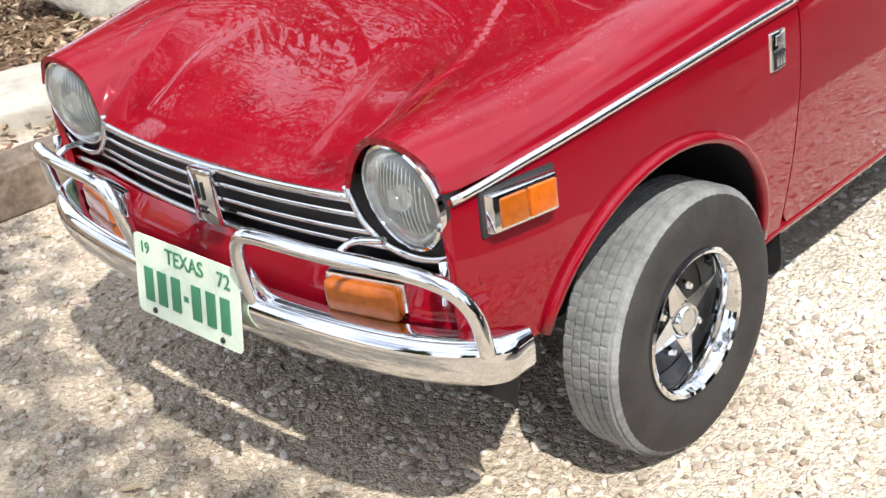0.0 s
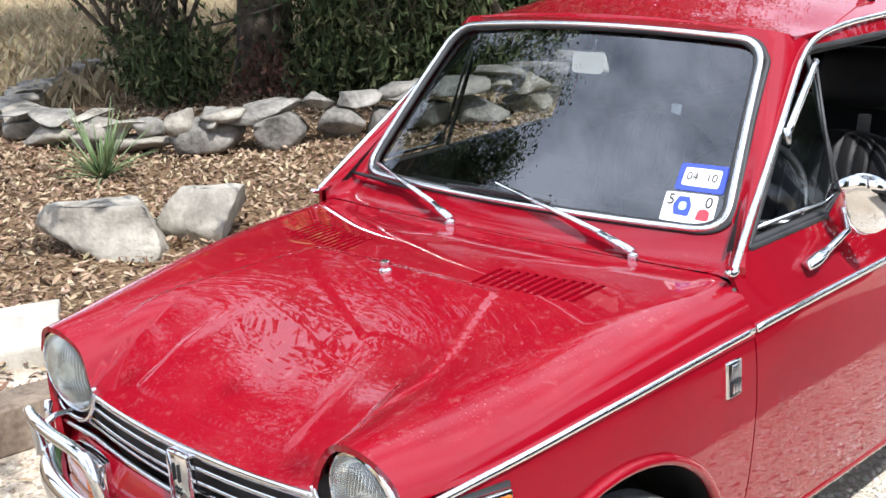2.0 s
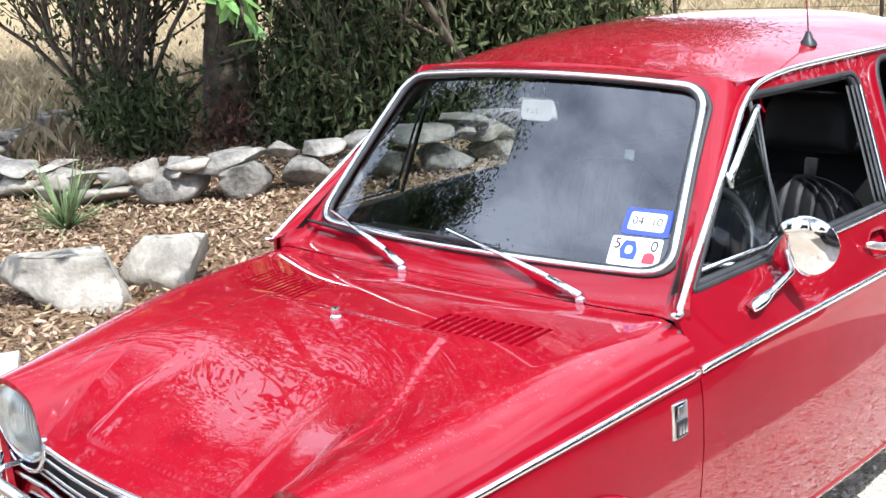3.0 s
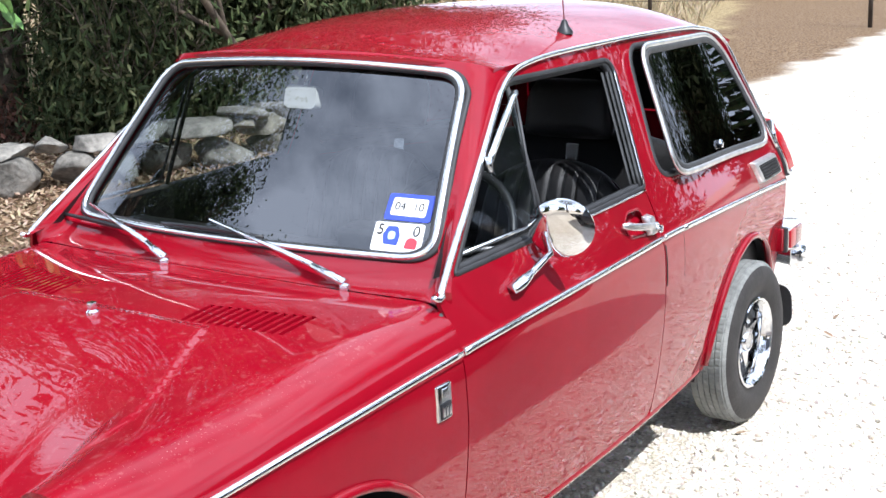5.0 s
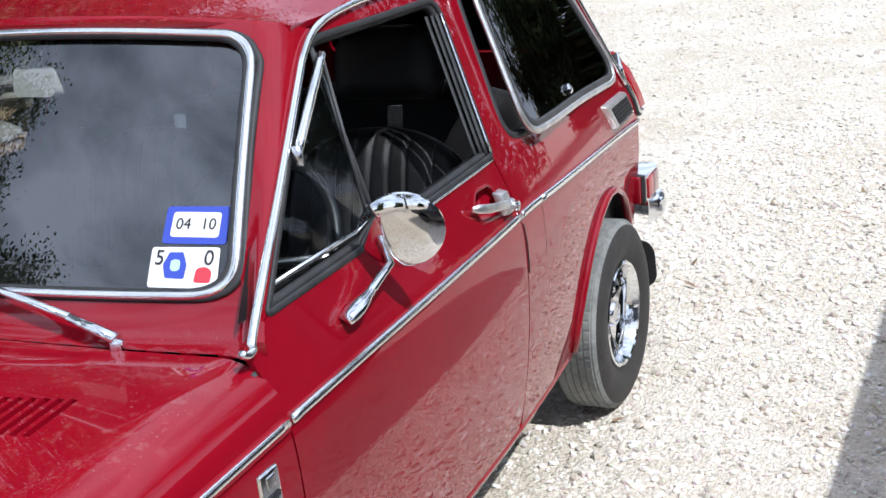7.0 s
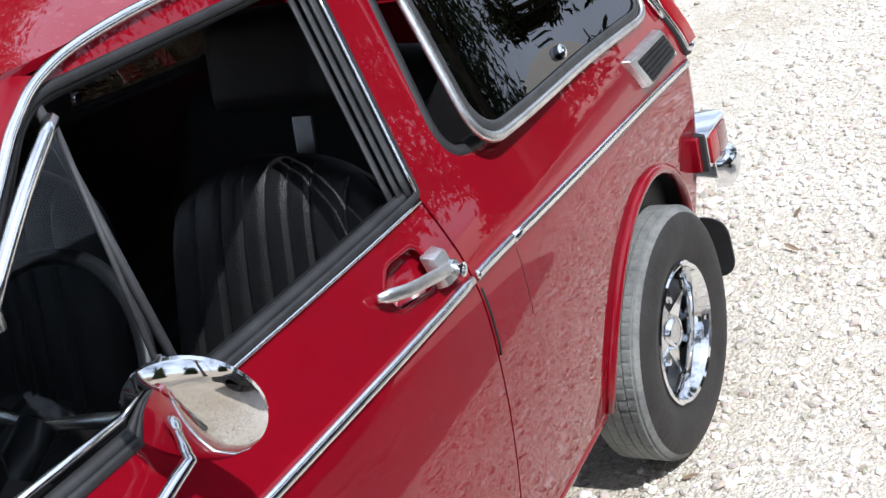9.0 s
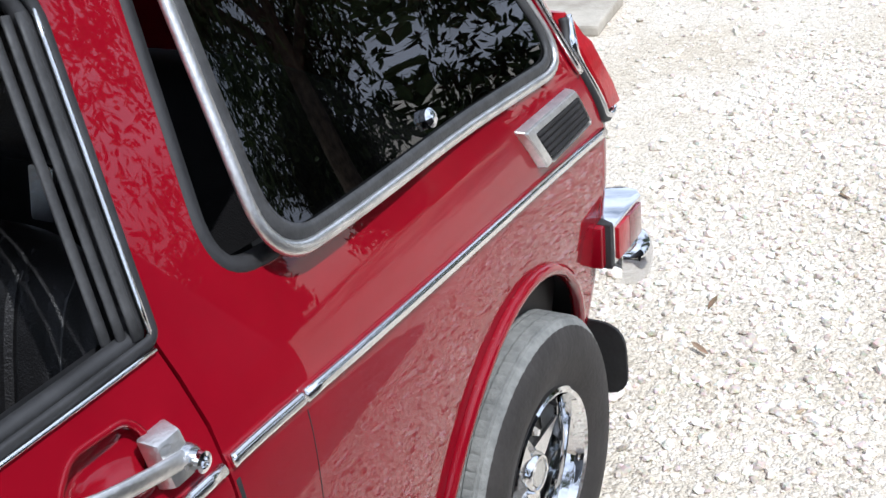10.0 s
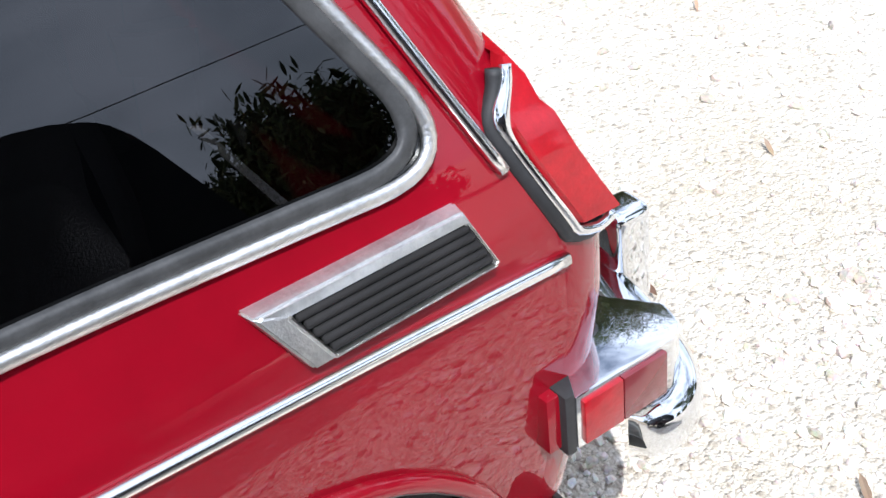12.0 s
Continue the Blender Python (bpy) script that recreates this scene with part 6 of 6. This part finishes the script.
def slab(place, size, turn, label):
    bm = box(*size, 0.012, seg=2)
    bmesh.ops.subdivide_edges(bm, edges=bm.edges[:], cuts=8, use_grid_fill=True)
    for v in bm.verts:
        v.co += Vector((noise.noise(v.co * 4), noise.noise(v.co * 4 + Vector((3, 0, 0))), 0.4 * noise.noise(v.co * 6))) * 0.015
    ob = part("stone_slab", bm, SLAB, None)
    ob.matrix_world = pose(*place, 0, 0, turn)
    return tagged(ob, label, "slab")


slab((-2.60, 0.02, 0.055), (0.55, 1.00, 0.11), -28, "pale flat stone slab lying on the bed")
slab((-0.98, 5.29, 0.015), (0.75, 0.48, 0.05), 9, "pale concrete slab at the edge of the drive")

# ---- dry-stone wall round the bed ----
r0 = random.Random(8)
wall_line = smooth_path([(-8.4, 4.2, 0), (-7.5, 3.1, 0), (-6.5, 2.45, 0), (-5.7, 2.42, 0), (-5.0, 2.55, 0), (-4.6, 2.85, 0), (-4.3, 3.4, 0), (-3.95, 4.1, 0), (-3.85, 4.8, 0), (-4.0, 5.8, 0)], 10)
seglen = [0.0]
for a, b in zip(wall_line, wall_line[1:]):
    seglen.append(seglen[-1] + (b - a).length)


def on_wall(d):
    d = min(max(d, 0), seglen[-1] - 1e-4)
    i = max(j for j in range(len(seglen) - 1) if seglen[j] <= d)
    t = (d - seglen[i]) / (seglen[i + 1] - seglen[i])
    p = wall_line[i].lerp(wall_line[i + 1], t)
    e = wall_line[i + 1] - wall_line[i]
    return p, math.degrees(math.atan2(e.y, e.x))


wall = thing("dry_stone_wall", "low dry-laid limestone wall of uneven grey blocks", "wall")
for course, (zc, h) in enumerate(((0.01, 0.17), (0.13, 0.10), (0.20, 0.075), (0.255, 0.06))):
    d = r0.uniform(0, 0.2)
    while d < seglen[-1] - 0.1:
        w = r0.choice((0.20, 0.26, 0.33, 0.42, 0.52)) * r0.uniform(0.85, 1.15) * (1.0 if course == 0 else 0.85)
        p, a = on_wall(d + w / 2)
        tall = 1.0 if 4.0 < d < 9 else 0.75
        if not (course >= 2 and (r0.random() < 0.30 + 0.25 * (course - 2) or d < 1.5)) and not (course == 1 and r0.random() < 0.12):
            hh = h * r0.uniform(0.8, 1.25) * tall
            ob = rock("stone", (0, 0, 0), (w * 1.05, r0.uniform(0.24, 0.38), hh * 1.2), r0.randrange(9999), "", 0, ROCK if r0.random() < 0.6 else ROCKG, "", 0.5, 3)
            for key in ("label", "category"):
                if key in ob:
                    del ob[key]
            ob.matrix_world = pose(p.x + r0.uniform(-0.03, 0.03), p.y + r0.uniform(-0.03, 0.03), ground_z(p.x, p.y) + zc * tall + 0.03 * (course > 0) * r0.random(), r0.uniform(-5, 5), r0.uniform(-5, 5), a + r0.uniform(-9, 9))
            ob.parent = wall
        d += w + r0.uniform(0.0, 0.05)

# ---- trees and shrubs ----
BARK = mat("dark_oak_bark", (0.040, 0.029, 0.021), 0.95, color2=(0.17, 0.13, 0.092), scale=9.0, bump=1.0, bscale=22)
OAK = island_mat("oak_leaves", [(0.018, 0.035, 0.010), (0.035, 0.065, 0.016), (0.055, 0.095, 0.022), (0.085, 0.12, 0.035)], 0.55, 0.1, 20.0)
CEDAR = island_mat("juniper_leaves", [(0.017, 0.026, 0.008), (0.036, 0.054, 0.014), (0.066, 0.086, 0.026), (0.125, 0.125, 0.050)], 0.95, 0.1, 20.0)
REDDRY = island_mat("rusty_dry_leaves", [(0.10, 0.035, 0.02), (0.17, 0.06, 0.035), (0.22, 0.12, 0.06)], 0.8, 0.1, 20.0)


def limb(p, d, length, r, depth, out, tips, rnd, spread=0.55, up=0.15, minr=0.006):
    """Grows a bent limb and its branches; out gathers (points, radii), tips the twig ends."""
    pts, rad = [p.copy()], [r]
    n = 5
    for i in range(n):
        d = (d + Vector((rnd.gauss(0, 0.16), rnd.gauss(0, 0.16), rnd.gauss(up * 0.3, 0.10)))).normalized()
        p = p + d * length / n
        pts.append(p.copy())
        rad.append(max(minr, r * (1 - 0.55 * (i + 1) / n)))
        if depth > 0 and i >= 1:
            for _ in range(1 if rnd.random() < 0.75 else 2):
                q = (d + Vector((rnd.gauss(0, spread), rnd.gauss(0, spread), rnd.gauss(up, spread * 0.6)))).normalized()
                limb(p, q, length * rnd.uniform(0.55, 0.78), rad[-1] * 0.62, depth - 1, out, tips, rnd, spread, up, minr)
        if depth == 0:
            tips.append(p.copy())
    out.append((pts, rad))


def tree(place, height, trunk_r, seed, leaves, leaf_size, material, label, depth=3, lean=(0, 0), fork=0.45, clump=0.34, name="oak_tree", category="tree", spread=0.6, first=5, drop=0.0, bare=0.45):
    rnd = random.Random(seed)
    t = thing(name, label, category, place=place)
    out, tips = [], []
    top = Vector((lean[0], lean[1], height * fork))
    tr = [Vector((0, 0, -0.05)), Vector((lean[0] * 0.2, lean[1] * 0.2, height * fork * 0.35)), Vector((lean[0] * 0.6, lean[1] * 0.6, height * fork * 0.7)), top]
    trs = smooth_path(tr, 4)
    bm = tube(trs, lambda k: trunk_r * (1.25 - 0.5 * k + 0.35 * max(0, 0.12 - k) / 0.12), 14)
    for v in bm.verts:
        w = math.atan2(v.co.y, v.co.x)
        v.co += Vector((math.cos(w), math.sin(w), 0)) * trunk_r * 0.14 * noise.noise(Vector((math.cos(w) * 3, math.sin(w) * 3, v.co.z * 2 + seed)))
    part("trunk", bm, BARK, t, sharp=0)
    for k in range(first):
        a = 2 * math.pi * k / first + rnd.uniform(-0.4, 0.4)
        limb(top * rnd.uniform(0.72, 1.0), Vector((math.cos(a) * 0.8, math.sin(a) * 0.8, rnd.uniform(0.35, 1.0))).normalized(), height * (1 - fork) * rnd.uniform(0.55, 0.8), trunk_r * 0.5, depth - 1, out, tips, rnd, spread)
    bms = [tube(p, lambda k, r=r: r[min(len(r) - 1, int(k * (len(r) - 1) + 0.5))], 6, cap=False) for p, r in out]
    part("branchwork", merge(bms), BARK, t, sharp=0)
    tp = np.array([tuple(p) for p in tips])
    tp = tp[rng.permutation(len(tp))[:max(40, int(len(tp) * bare))]]
    idx = rng.integers(0, len(tp), leaves)
    c = tp[idx] + rng.normal(0, clump, (leaves, 3)) * np.array([1, 1, 0.7])
    c[:, 2] -= drop * rng.random(leaves)
    crown = leaf_cloud("crown", c, leaf_size, material, parent=t, stuff=False, long=1.05)
    crown["label"] = "uneven leafy crown with gaps"
    return t


def shrub(place, height, width, stems, seed, leaves, leaf_size, material, label, name="shrub", low=0.1, lean=0.5, clump=0.12, depth=2, skirt=0):
    rnd = random.Random(seed)
    t = thing(name, label, "shrub", place=place)
    out, tips = [], []
    for k in range(stems):
        a = rnd.uniform(0, 6.283)
        d = Vector((math.cos(a) * lean * rnd.random(), math.sin(a) * lean * rnd.random(), 1)).normalized()
        limb(Vector((math.cos(a) * width * 0.25 * rnd.random(), math.sin(a) * width * 0.25 * rnd.random(), 0)), d, height * rnd.uniform(0.5, 0.8), 0.022 * height / 2, depth, out, tips, rnd, 0.5, 0.25, 0.004)
    bms = [tube(p, lambda k, r=r: r[min(len(r) - 1, int(k * (len(r) - 1) + 0.5))], 5, cap=False) for p, r in out]
    part("branchwork", merge(bms), BARK, t, sharp=0)
    pts = np.array([tuple(q) for p, _ in out for q in p[2:]])
    idx = rng.integers(0, len(pts), leaves)
    c = pts[idx] + rng.normal(0, clump, (leaves, 3))
    if skirt:
        # clumps from the ground up over a dome
        m = skirt // 70
        w, u = rng.uniform(0, 6.283, m), rng.random(m)
        h = height * 0.62 * u
        rad = width * 0.62 * np.sqrt(1 - 0.6 * u) * rng.uniform(0.55, 1.05, m)
        core = np.stack([np.cos(w) * rad, np.sin(w) * rad, h + 0.10], 1)
        c = np.concatenate([c, np.repeat(core, 70, 0) + rng.normal(0, 0.13, (m * 70, 3))])
    c = c[c[:, 2] > low]
    leaf_cloud("foliage", c, leaf_size, material, parent=t, stuff=False, long=2.1 if material is CEDAR else 1.15)["label"] = "loose foliage with gaps"
    return t


oak = tree((-6.85, 4.85, 0), 7.5, 0.20, 4, 52000, 0.075, OAK, "dark-barked live oak standing in the bed", lean=(0.25, 0.3), fork=0.34, clump=0.26, bare=0.8)
shrub((-5.5, 5.5, 0), 4.2, 1.7, 12, 21, 26000, 0.042, CEDAR, "dense dark green juniper bush behind the wall", "juniper_bush", 0.03, 0.9, 0.18, 2, 20000)
shrub((-4.7, 6.2, 0), 3.8, 1.8, 12, 22, 24000, 0.042, CEDAR, "dense dark green juniper bush behind the wall", "juniper_bush", 0.03, 0.9, 0.18, 2, 20000)
shrub((-6.1, 6.8, 0), 5.2, 2.0, 12, 27, 30000, 0.048, CEDAR, "dense dark green juniper bush behind the wall", "juniper_bush", 0.03, 0.9, 0.2, 2, 16000)
shrub((-5.25, 4.75, 0), 1.2, 0.9, 8, 29, 4000, 0.038, CEDAR, "dense dark green juniper bush behind the wall", "juniper_bush", 0.03, 0.9, 0.15, 2, 9000)
shrub((-7.3, 4.0, 0), 2.6, 1.0, 14, 23, 6500, 0.045, OAK, "slender multi-stemmed evergreen shrub", "tall_shrub", 0.1, 0.75, 0.11)
shrub((-7.9, 4.5, 0), 2.4, 0.9, 9, 24, 3600, 0.045, OAK, "slender multi-stemmed evergreen shrub", "tall_shrub", 0.1, 0.7, 0.11)
shrub((-6.1, 4.3, 0), 0.38, 0.5, 7, 25, 520, 0.04, REDDRY, "low rusty dry shrub behind the wall", "dry_shrub", 0.02, 1.1, 0.10, 1)
shrub((-6.4, 3.7, 0), 0.6, 0.8, 9, 26, 2600, 0.040, CEDAR, "low dark shrub at the foot of the oak", "low_shrub", 0.02, 1.2, 0.10, 1)
# surrounding trees that show in the glass; the first is unseen, added for shade
shade_oak = tree((4.2, -4.9, 0), 6.0, 0.17, 31, 9000, 0.065, OAK, "unseen live oak added to shade the front of the drive", lean=(-0.1, 0.2), fork=0.55, clump=0.26)
far_oak = tree((6.9, 13.75, 0), 10.0, 0.26, 32, 76000, 0.105, OAK, "spreading live oak across the drive", lean=(-0.6, -0.3), fork=0.28, clump=0.30, bare=0.9)
tree((-7.5, -1.9, 0), 7.4, 0.20, 35, 52000, 0.060, OAK, "tall live oak beyond the bed", fork=0.60, clump=0.20, spread=0.42)
for k, (x, y) in enumerate(((12, 13), (16, 10.5), (19, 6), (8.5, 16), (3.5, 19), (19, -3), (14, -9), (6, -13), (-1, -13), (-9, -10))):
    shrub((x, y, 0), 1.9 + 0.4 * (k % 3), 2.6, 7, 60 + k, 9000, 0.10, CEDAR, "dark juniper in the hedge line across the drive", "juniper_bush", 0.05, 1.0, 0.17, 2, 12000)


# a long bough of the oak reaching over the car, with a hanging spray of fresh leaves
ob_ = Vector((-6.85, 4.85, 0))
bough = smooth_path([Vector((-6.6, 4.7, 2.9)), Vector((-5.4, 3.2, 3.9)), Vector((-3.9, 1.4, 4.4)), Vector((-2.9, 0.4, 4.5))], 6)
part("bough", tube([p - ob_ for p in bough], lambda k: 0.09 - 0.07 * k, 8), BARK, oak, sharp=0)
cc = []
rb2 = random.Random(77)
for k in range(22):
    q = bough[rb2.randrange(5, 14)] + Vector((rb2.gauss(0, 0.55), rb2.gauss(0, 0.55), rb2.gauss(-0.05, 0.35)))
    cc += [tuple(q - ob_ + Vector((rb2.gauss(0, 0.16), rb2.gauss(0, 0.16), rb2.gauss(0, 0.12)))) for _ in range(60)]
leaf_cloud("bough_leaves", np.array(cc), 0.06, OAK, parent=oak, stuff=False)
# unseen low foliage round the oak's fork, added to darken the bonnet's reflection
cc = []
for k in range(80):
    w, u = rb2.uniform(0, 6.283), math.sqrt(rb2.random())
    q = Vector((-5.9 + 1.9 * math.cos(w) * u, 4.2 + 1.6 * math.sin(w) * u, rb2.uniform(2.1, 4.4)))
    cc += [tuple(q - ob_ + Vector((rb2.gauss(0, 0.22), rb2.gauss(0, 0.22), rb2.gauss(0, 0.16)))) for _ in range(90)]
leaf_cloud("bough_leaves", np.array(cc), 0.075, OAK, parent=oak, stuff=False)
# an unseen second bough, added to shade the bed behind the wall
shade_bough = smooth_path([Vector((-6.6, 4.7, 3.0)), Vector((-5.3, 4.0, 4.3)), Vector((-3.9, 3.2, 4.9)), Vector((-2.5, 2.7, 5.1))], 6)
part("bough", tube([p - ob_ for p in shade_bough], lambda k: 0.10 - 0.08 * k, 8), BARK, oak, sharp=0)
cc = []
for k in range(70):
    w, u = rb2.uniform(0, 6.283), math.sqrt(rb2.random())
    q = Vector((-2.75 + 1.5 * math.cos(w) * u, 2.75 + 1.1 * math.sin(w) * u, 5.0 + rb2.gauss(0, 0.25)))
    cc += [tuple(q - ob_ + Vector((rb2.gauss(0, 0.15), rb2.gauss(0, 0.15), rb2.gauss(0, 0.12)))) for _ in range(60)]
leaf_cloud("bough_leaves", np.array(cc), 0.075, OAK, parent=oak, stuff=False)
FRESH = mat("fresh_oak_leaf", (0.07, 0.16, 0.025), 0.45, color2=(0.13, 0.25, 0.055), scale=30.0)
LEAF = bpy.data.meshes.new("leaf")
LEAF.from_pydata([(0.052 * a, 0.052 * b, 0.052 * c) for a, b, c in ((-0.95, 0, 0), (-0.5, 0.22, 0.05), (0.1, 0.30, 0.08), (0.6, 0.20, 0.05), (1.0, 0, -0.02), (0.6, -0.20, 0.05), (0.1, -0.30, 0.08), (-0.5, -0.22, 0.05), (0.1, 0, 0.0))], [], [(0, 8, 2, 1), (8, 4, 3, 2), (0, 7, 6, 8), (8, 6, 5, 4)])
LEAF.materials.append(FRESH)
for tip, n_, sg in (((-1.90, 1.28, 1.36), 46, 0.065), ((-1.68, 1.80, 1.52), 26, 0.05), ((-2.62, 0.62, 1.50), 40, 0.07), ((-2.35, 0.90, 1.62), 24, 0.06)):
    tp_ = Vector(tip)
    top_ = Vector((tip[0] * 0.75 - 0.9, tip[1] * 0.6 + 0.3, 4.35))
    part("twig", tube([p - ob_ for p in smooth_path([top_, top_.lerp(tp_, 0.55) + Vector((0.12, 0.05, 0)), tp_ + Vector((0, 0, 0.1)), tp_ - Vector((0, 0, 0.06))], 5)], lambda k: 0.010 - 0.007 * k, 6), BARK, oak, sharp=0)
    for _ in range(n_):
        leaf = new("leaf", LEAF)
        leaf.matrix_world = pose(*(tp_ - ob_ + Vector((rb2.gauss(0, sg), rb2.gauss(0, sg), rb2.gauss(0.03, sg * 1.2)))), rb2.gauss(0, 50), rb2.gauss(20, 50), rb2.uniform(0, 360)) @ Matrix.Scale(rb2.uniform(0.7, 1.3), 4)
        leaf.parent = oak

# drooping lower crown of the oak across the drive
cc = []
for k in range(150):
    w, u = rb2.uniform(0, 6.283), 0.25 + 0.75 * math.sqrt(rb2.random())
    q = Vector((4.3 * math.cos(w) * u, 4.3 * math.sin(w) * u, rb2.uniform(1.7, 5.6)))
    cc += [tuple(q + Vector((rb2.gauss(0, 0.28), rb2.gauss(0, 0.28), rb2.gauss(0, 0.22)))) for _ in range(80)]
# understory clumps from the ground up, added to fill the side window's reflection
for k in range(46):
    w, u = rb2.uniform(0, 6.283), math.sqrt(rb2.random())
    q = Vector((-0.45 + 1.3 * math.cos(w) * u, 0.90 + 0.8 * math.sin(w) * u, rb2.uniform(0.1, 2.9)))
    cc += [tuple(q + Vector((rb2.gauss(0, 0.24), rb2.gauss(0, 0.24), rb2.gauss(0, 0.22)))) for _ in range(80)]
leaf_cloud("bough_leaves", np.array(cc), 0.10, OAK, parent=far_oak, stuff=False)

# an unseen leafy bough, added to shade the ground in front of the car
so = Vector((4.2, -4.9, 0))
limb_pts = smooth_path([Vector((4.1, -4.7, 2.9)), Vector((3.4, -3.6, 4.0)), Vector((2.5, -2.6, 4.5)), Vector((1.2, -2.3, 4.6))], 6)
part("bough", tube([p - so for p in limb_pts], lambda k: 0.08 - 0.06 * k, 8), BARK, shade_oak, sharp=0)
cc = []
for k in range(78):
    x = rb2.uniform(0.7, 3.4)
    q = Vector((x, rb2.uniform(-3.3, -1.40 if x < 2.0 else -1.74), 4.5 + 0.30 * rb2.uniform(-1, 1)))
    cc += [tuple(q - so + Vector((rb2.gauss(0, 0.17), rb2.gauss(0, 0.10), rb2.gauss(0, 0.12)))) for _ in range(40)]
leaf_cloud("bough_leaves", np.array(cc), 0.075, OAK, parent=shade_oak, stuff=False)

# spiky plant beside the boulders
yucca = thing("yucca", "small spiky green yucca on the leaf bed", "plant", place=(-4.70, 2.02, 0.04))
rr_ = random.Random(12)
YUC = mat("yucca_green", (0.09, 0.15, 0.05), 0.6, color2=(0.20, 0.26, 0.12), scale=9)
for k in range(60):
    a, e, L = rr_.uniform(0, 6.283), rr_.uniform(0.25, 1.35), rr_.uniform(0.28, 0.52)
    pts = [Vector((math.cos(a) * math.cos(e) * L * t, math.sin(a) * math.cos(e) * L * t, math.sin(e) * L * t - 0.10 * t * t * (1.4 - e))) for t in (0, 0.33, 0.66, 1.0)]
    part("leaf", tube(pts, lambda t: 0.011 * (1 - t) + 0.0015, 4, flat=0.35), YUC, yucca, sharp=0)

# wire fence at the edge of the meadow
fence = thing("wire_fence", "thin steel-post wire fence at the meadow's edge", "fence", place=(0, 0, 0))
POST = mat("rusty_steel", (0.07, 0.055, 0.045), 0.8, var=0.3, metal=0.4)
for k in range(7):
    part("post", tube([(-15.5 + 2.6 * k, 11.2 + 0.55 * k, -0.05), (-15.5 + 2.6 * k, 11.2 + 0.55 * k, 1.35)], 0.028, 8), POST, fence, sharp=0)
for h in (0.35, 0.7, 1.05, 1.3):
    part("wire", tube([(-15.5 + 2.6 * k, 11.2 + 0.55 * k, h) for k in range(7)], 0.004, 4), POST, fence, sharp=0)


# overhead cable along the far side of the drive, on two poles
cable = thing("overhead_cable", "thin black overhead cable between two wooden poles", "cable", place=(0, 0, 0))
part("wire", tube([(15.0, y, 3.75 + 0.6 * ((y - 8) / 24) ** 2) for y in np.linspace(-16, 32, 25)], 0.009, 5), BLACK, cable, sharp=0)
for y in (-16, 32):
    part("pole", tube([(15.0, y, -0.05), (15.0, y, 5.4)], lambda t: 0.13 - 0.03 * t, 12), TIMBER, cable, sharp=0)

# ---- other vehicles ----
DARKPAINT = mat("dark_grey_paint", (0.018, 0.020, 0.024), 0.35, coat=1.0, spec=0.2, var=0.1)


def wagon(name, place, turn, paint, label, length=4.3, width=1.72, height=1.72):
    """A plain tall estate car: lofted body, glazed cabin, four wheels."""
    t = thing(name, label, "car", place=place)
    h, L = height, length
    zw = 0.56 * h
    low = rounded([(0.0, 0.32), (L, 0.34), (L, zw), (0.95, zw), (0.02, zw - 0.14)], [0.10, 0.10, 0.06, 0.10, 0.14], 6)
    top = rounded([(0.95, zw - 0.02), (1.55, h - 0.02), (L - 0.25, h), (L - 0.02, zw - 0.02)], [0.02, 0.16, 0.16, 0.02], 6)
    def loft(poly, half, lean):
        bm = bmesh.new()
        rows = []
        zmid = zw
        for k, (f, ins) in enumerate(((-1.0, 0.06), (-0.97, 0.0), (0.97, 0.0), (1.0, 0.06))):
            rows.append([bm.verts.new((f * (half - lean * max(0.0, z - zmid)), y, z - 0.0 * ins)) for y, z in poly])
        for a, b in zip(rows, rows[1:]):
            for i in range(len(poly)):
                bm.faces.new((a[i], a[(i + 1) % len(poly)], b[(i + 1) % len(poly)], b[i]))
        bm.faces.new(rows[0])
        bm.faces.new(rows[-1])
        bmesh.ops.recalc_face_normals(bm, faces=bm.faces)
        return bm
    part("body", loft(low, width / 2, 0.0), paint, t)
    part("cabin", loft(top, width / 2 - 0.03, 0.18), paint, t)
    for s in (1, -1):
        for y0, y1 in ((1.35, 2.15), (2.25, 3.05), (3.15, L - 0.35)):
            f = lambda a, b, s=s: (s * (width / 2 - 0.026 - 0.18 * max(0.0, b - zw)), a, b)
            part("side_window", prism(rounded([(y0, zw + 0.05), (y1, zw + 0.05), (y1, h - 0.12), (y0 + (0.28 if y0 < 1.4 else 0), h - 0.12)], 0.05, 4), f, (s * 0.006, 0, 0)), BLACK, t)
        for y in (0.78, L - 0.85):
            w = part("wheel", lathe([(-0.10, 0.20), (-0.11, 0.30), (-0.09, 0.345), (0.09, 0.345), (0.11, 0.30), (0.10, 0.20)], 40), TYRE, t)
            w.location = (s * (width / 2 - 0.10), y, 0.345)
            part("wheel_rim", lathe([(s * 0.02, 0.20), (s * 0.095, 0.205), (s * 0.08, 0.17), (s * 0.05, 0.06), (s * 0.06, 0.0)], 32), mat("pale_wheel", (0.72, 0.72, 0.70), 0.4, var=0.1), w)
    part("front_window", prism(rounded([(-0.68, zw + 0.04), (0.68, zw + 0.04), (0.58, h - 0.10), (-0.58, h - 0.10)], 0.08, 5), lambda a, b: (a, 0.94 + (b - zw) * 0.60 / (h - zw), b), (0, -0.008, 0.006)), BLACK, t)
    t.matrix_world = pose(*place, 0, 0, turn)
    return t


wagon("parked_estate_car", (2.76, -1.0, 0.0), 0, DARKPAINT, "dark grey low estate car parked along the drive", height=1.30, length=3.85)
wagon("pickup_truck", (-8.5, 18.9, 0.0), -62, mat("white_vehicle_paint", (0.55, 0.55, 0.54), 0.35, coat=1.0, var=0.05), "pale vehicle parked far up the drive", height=1.8)
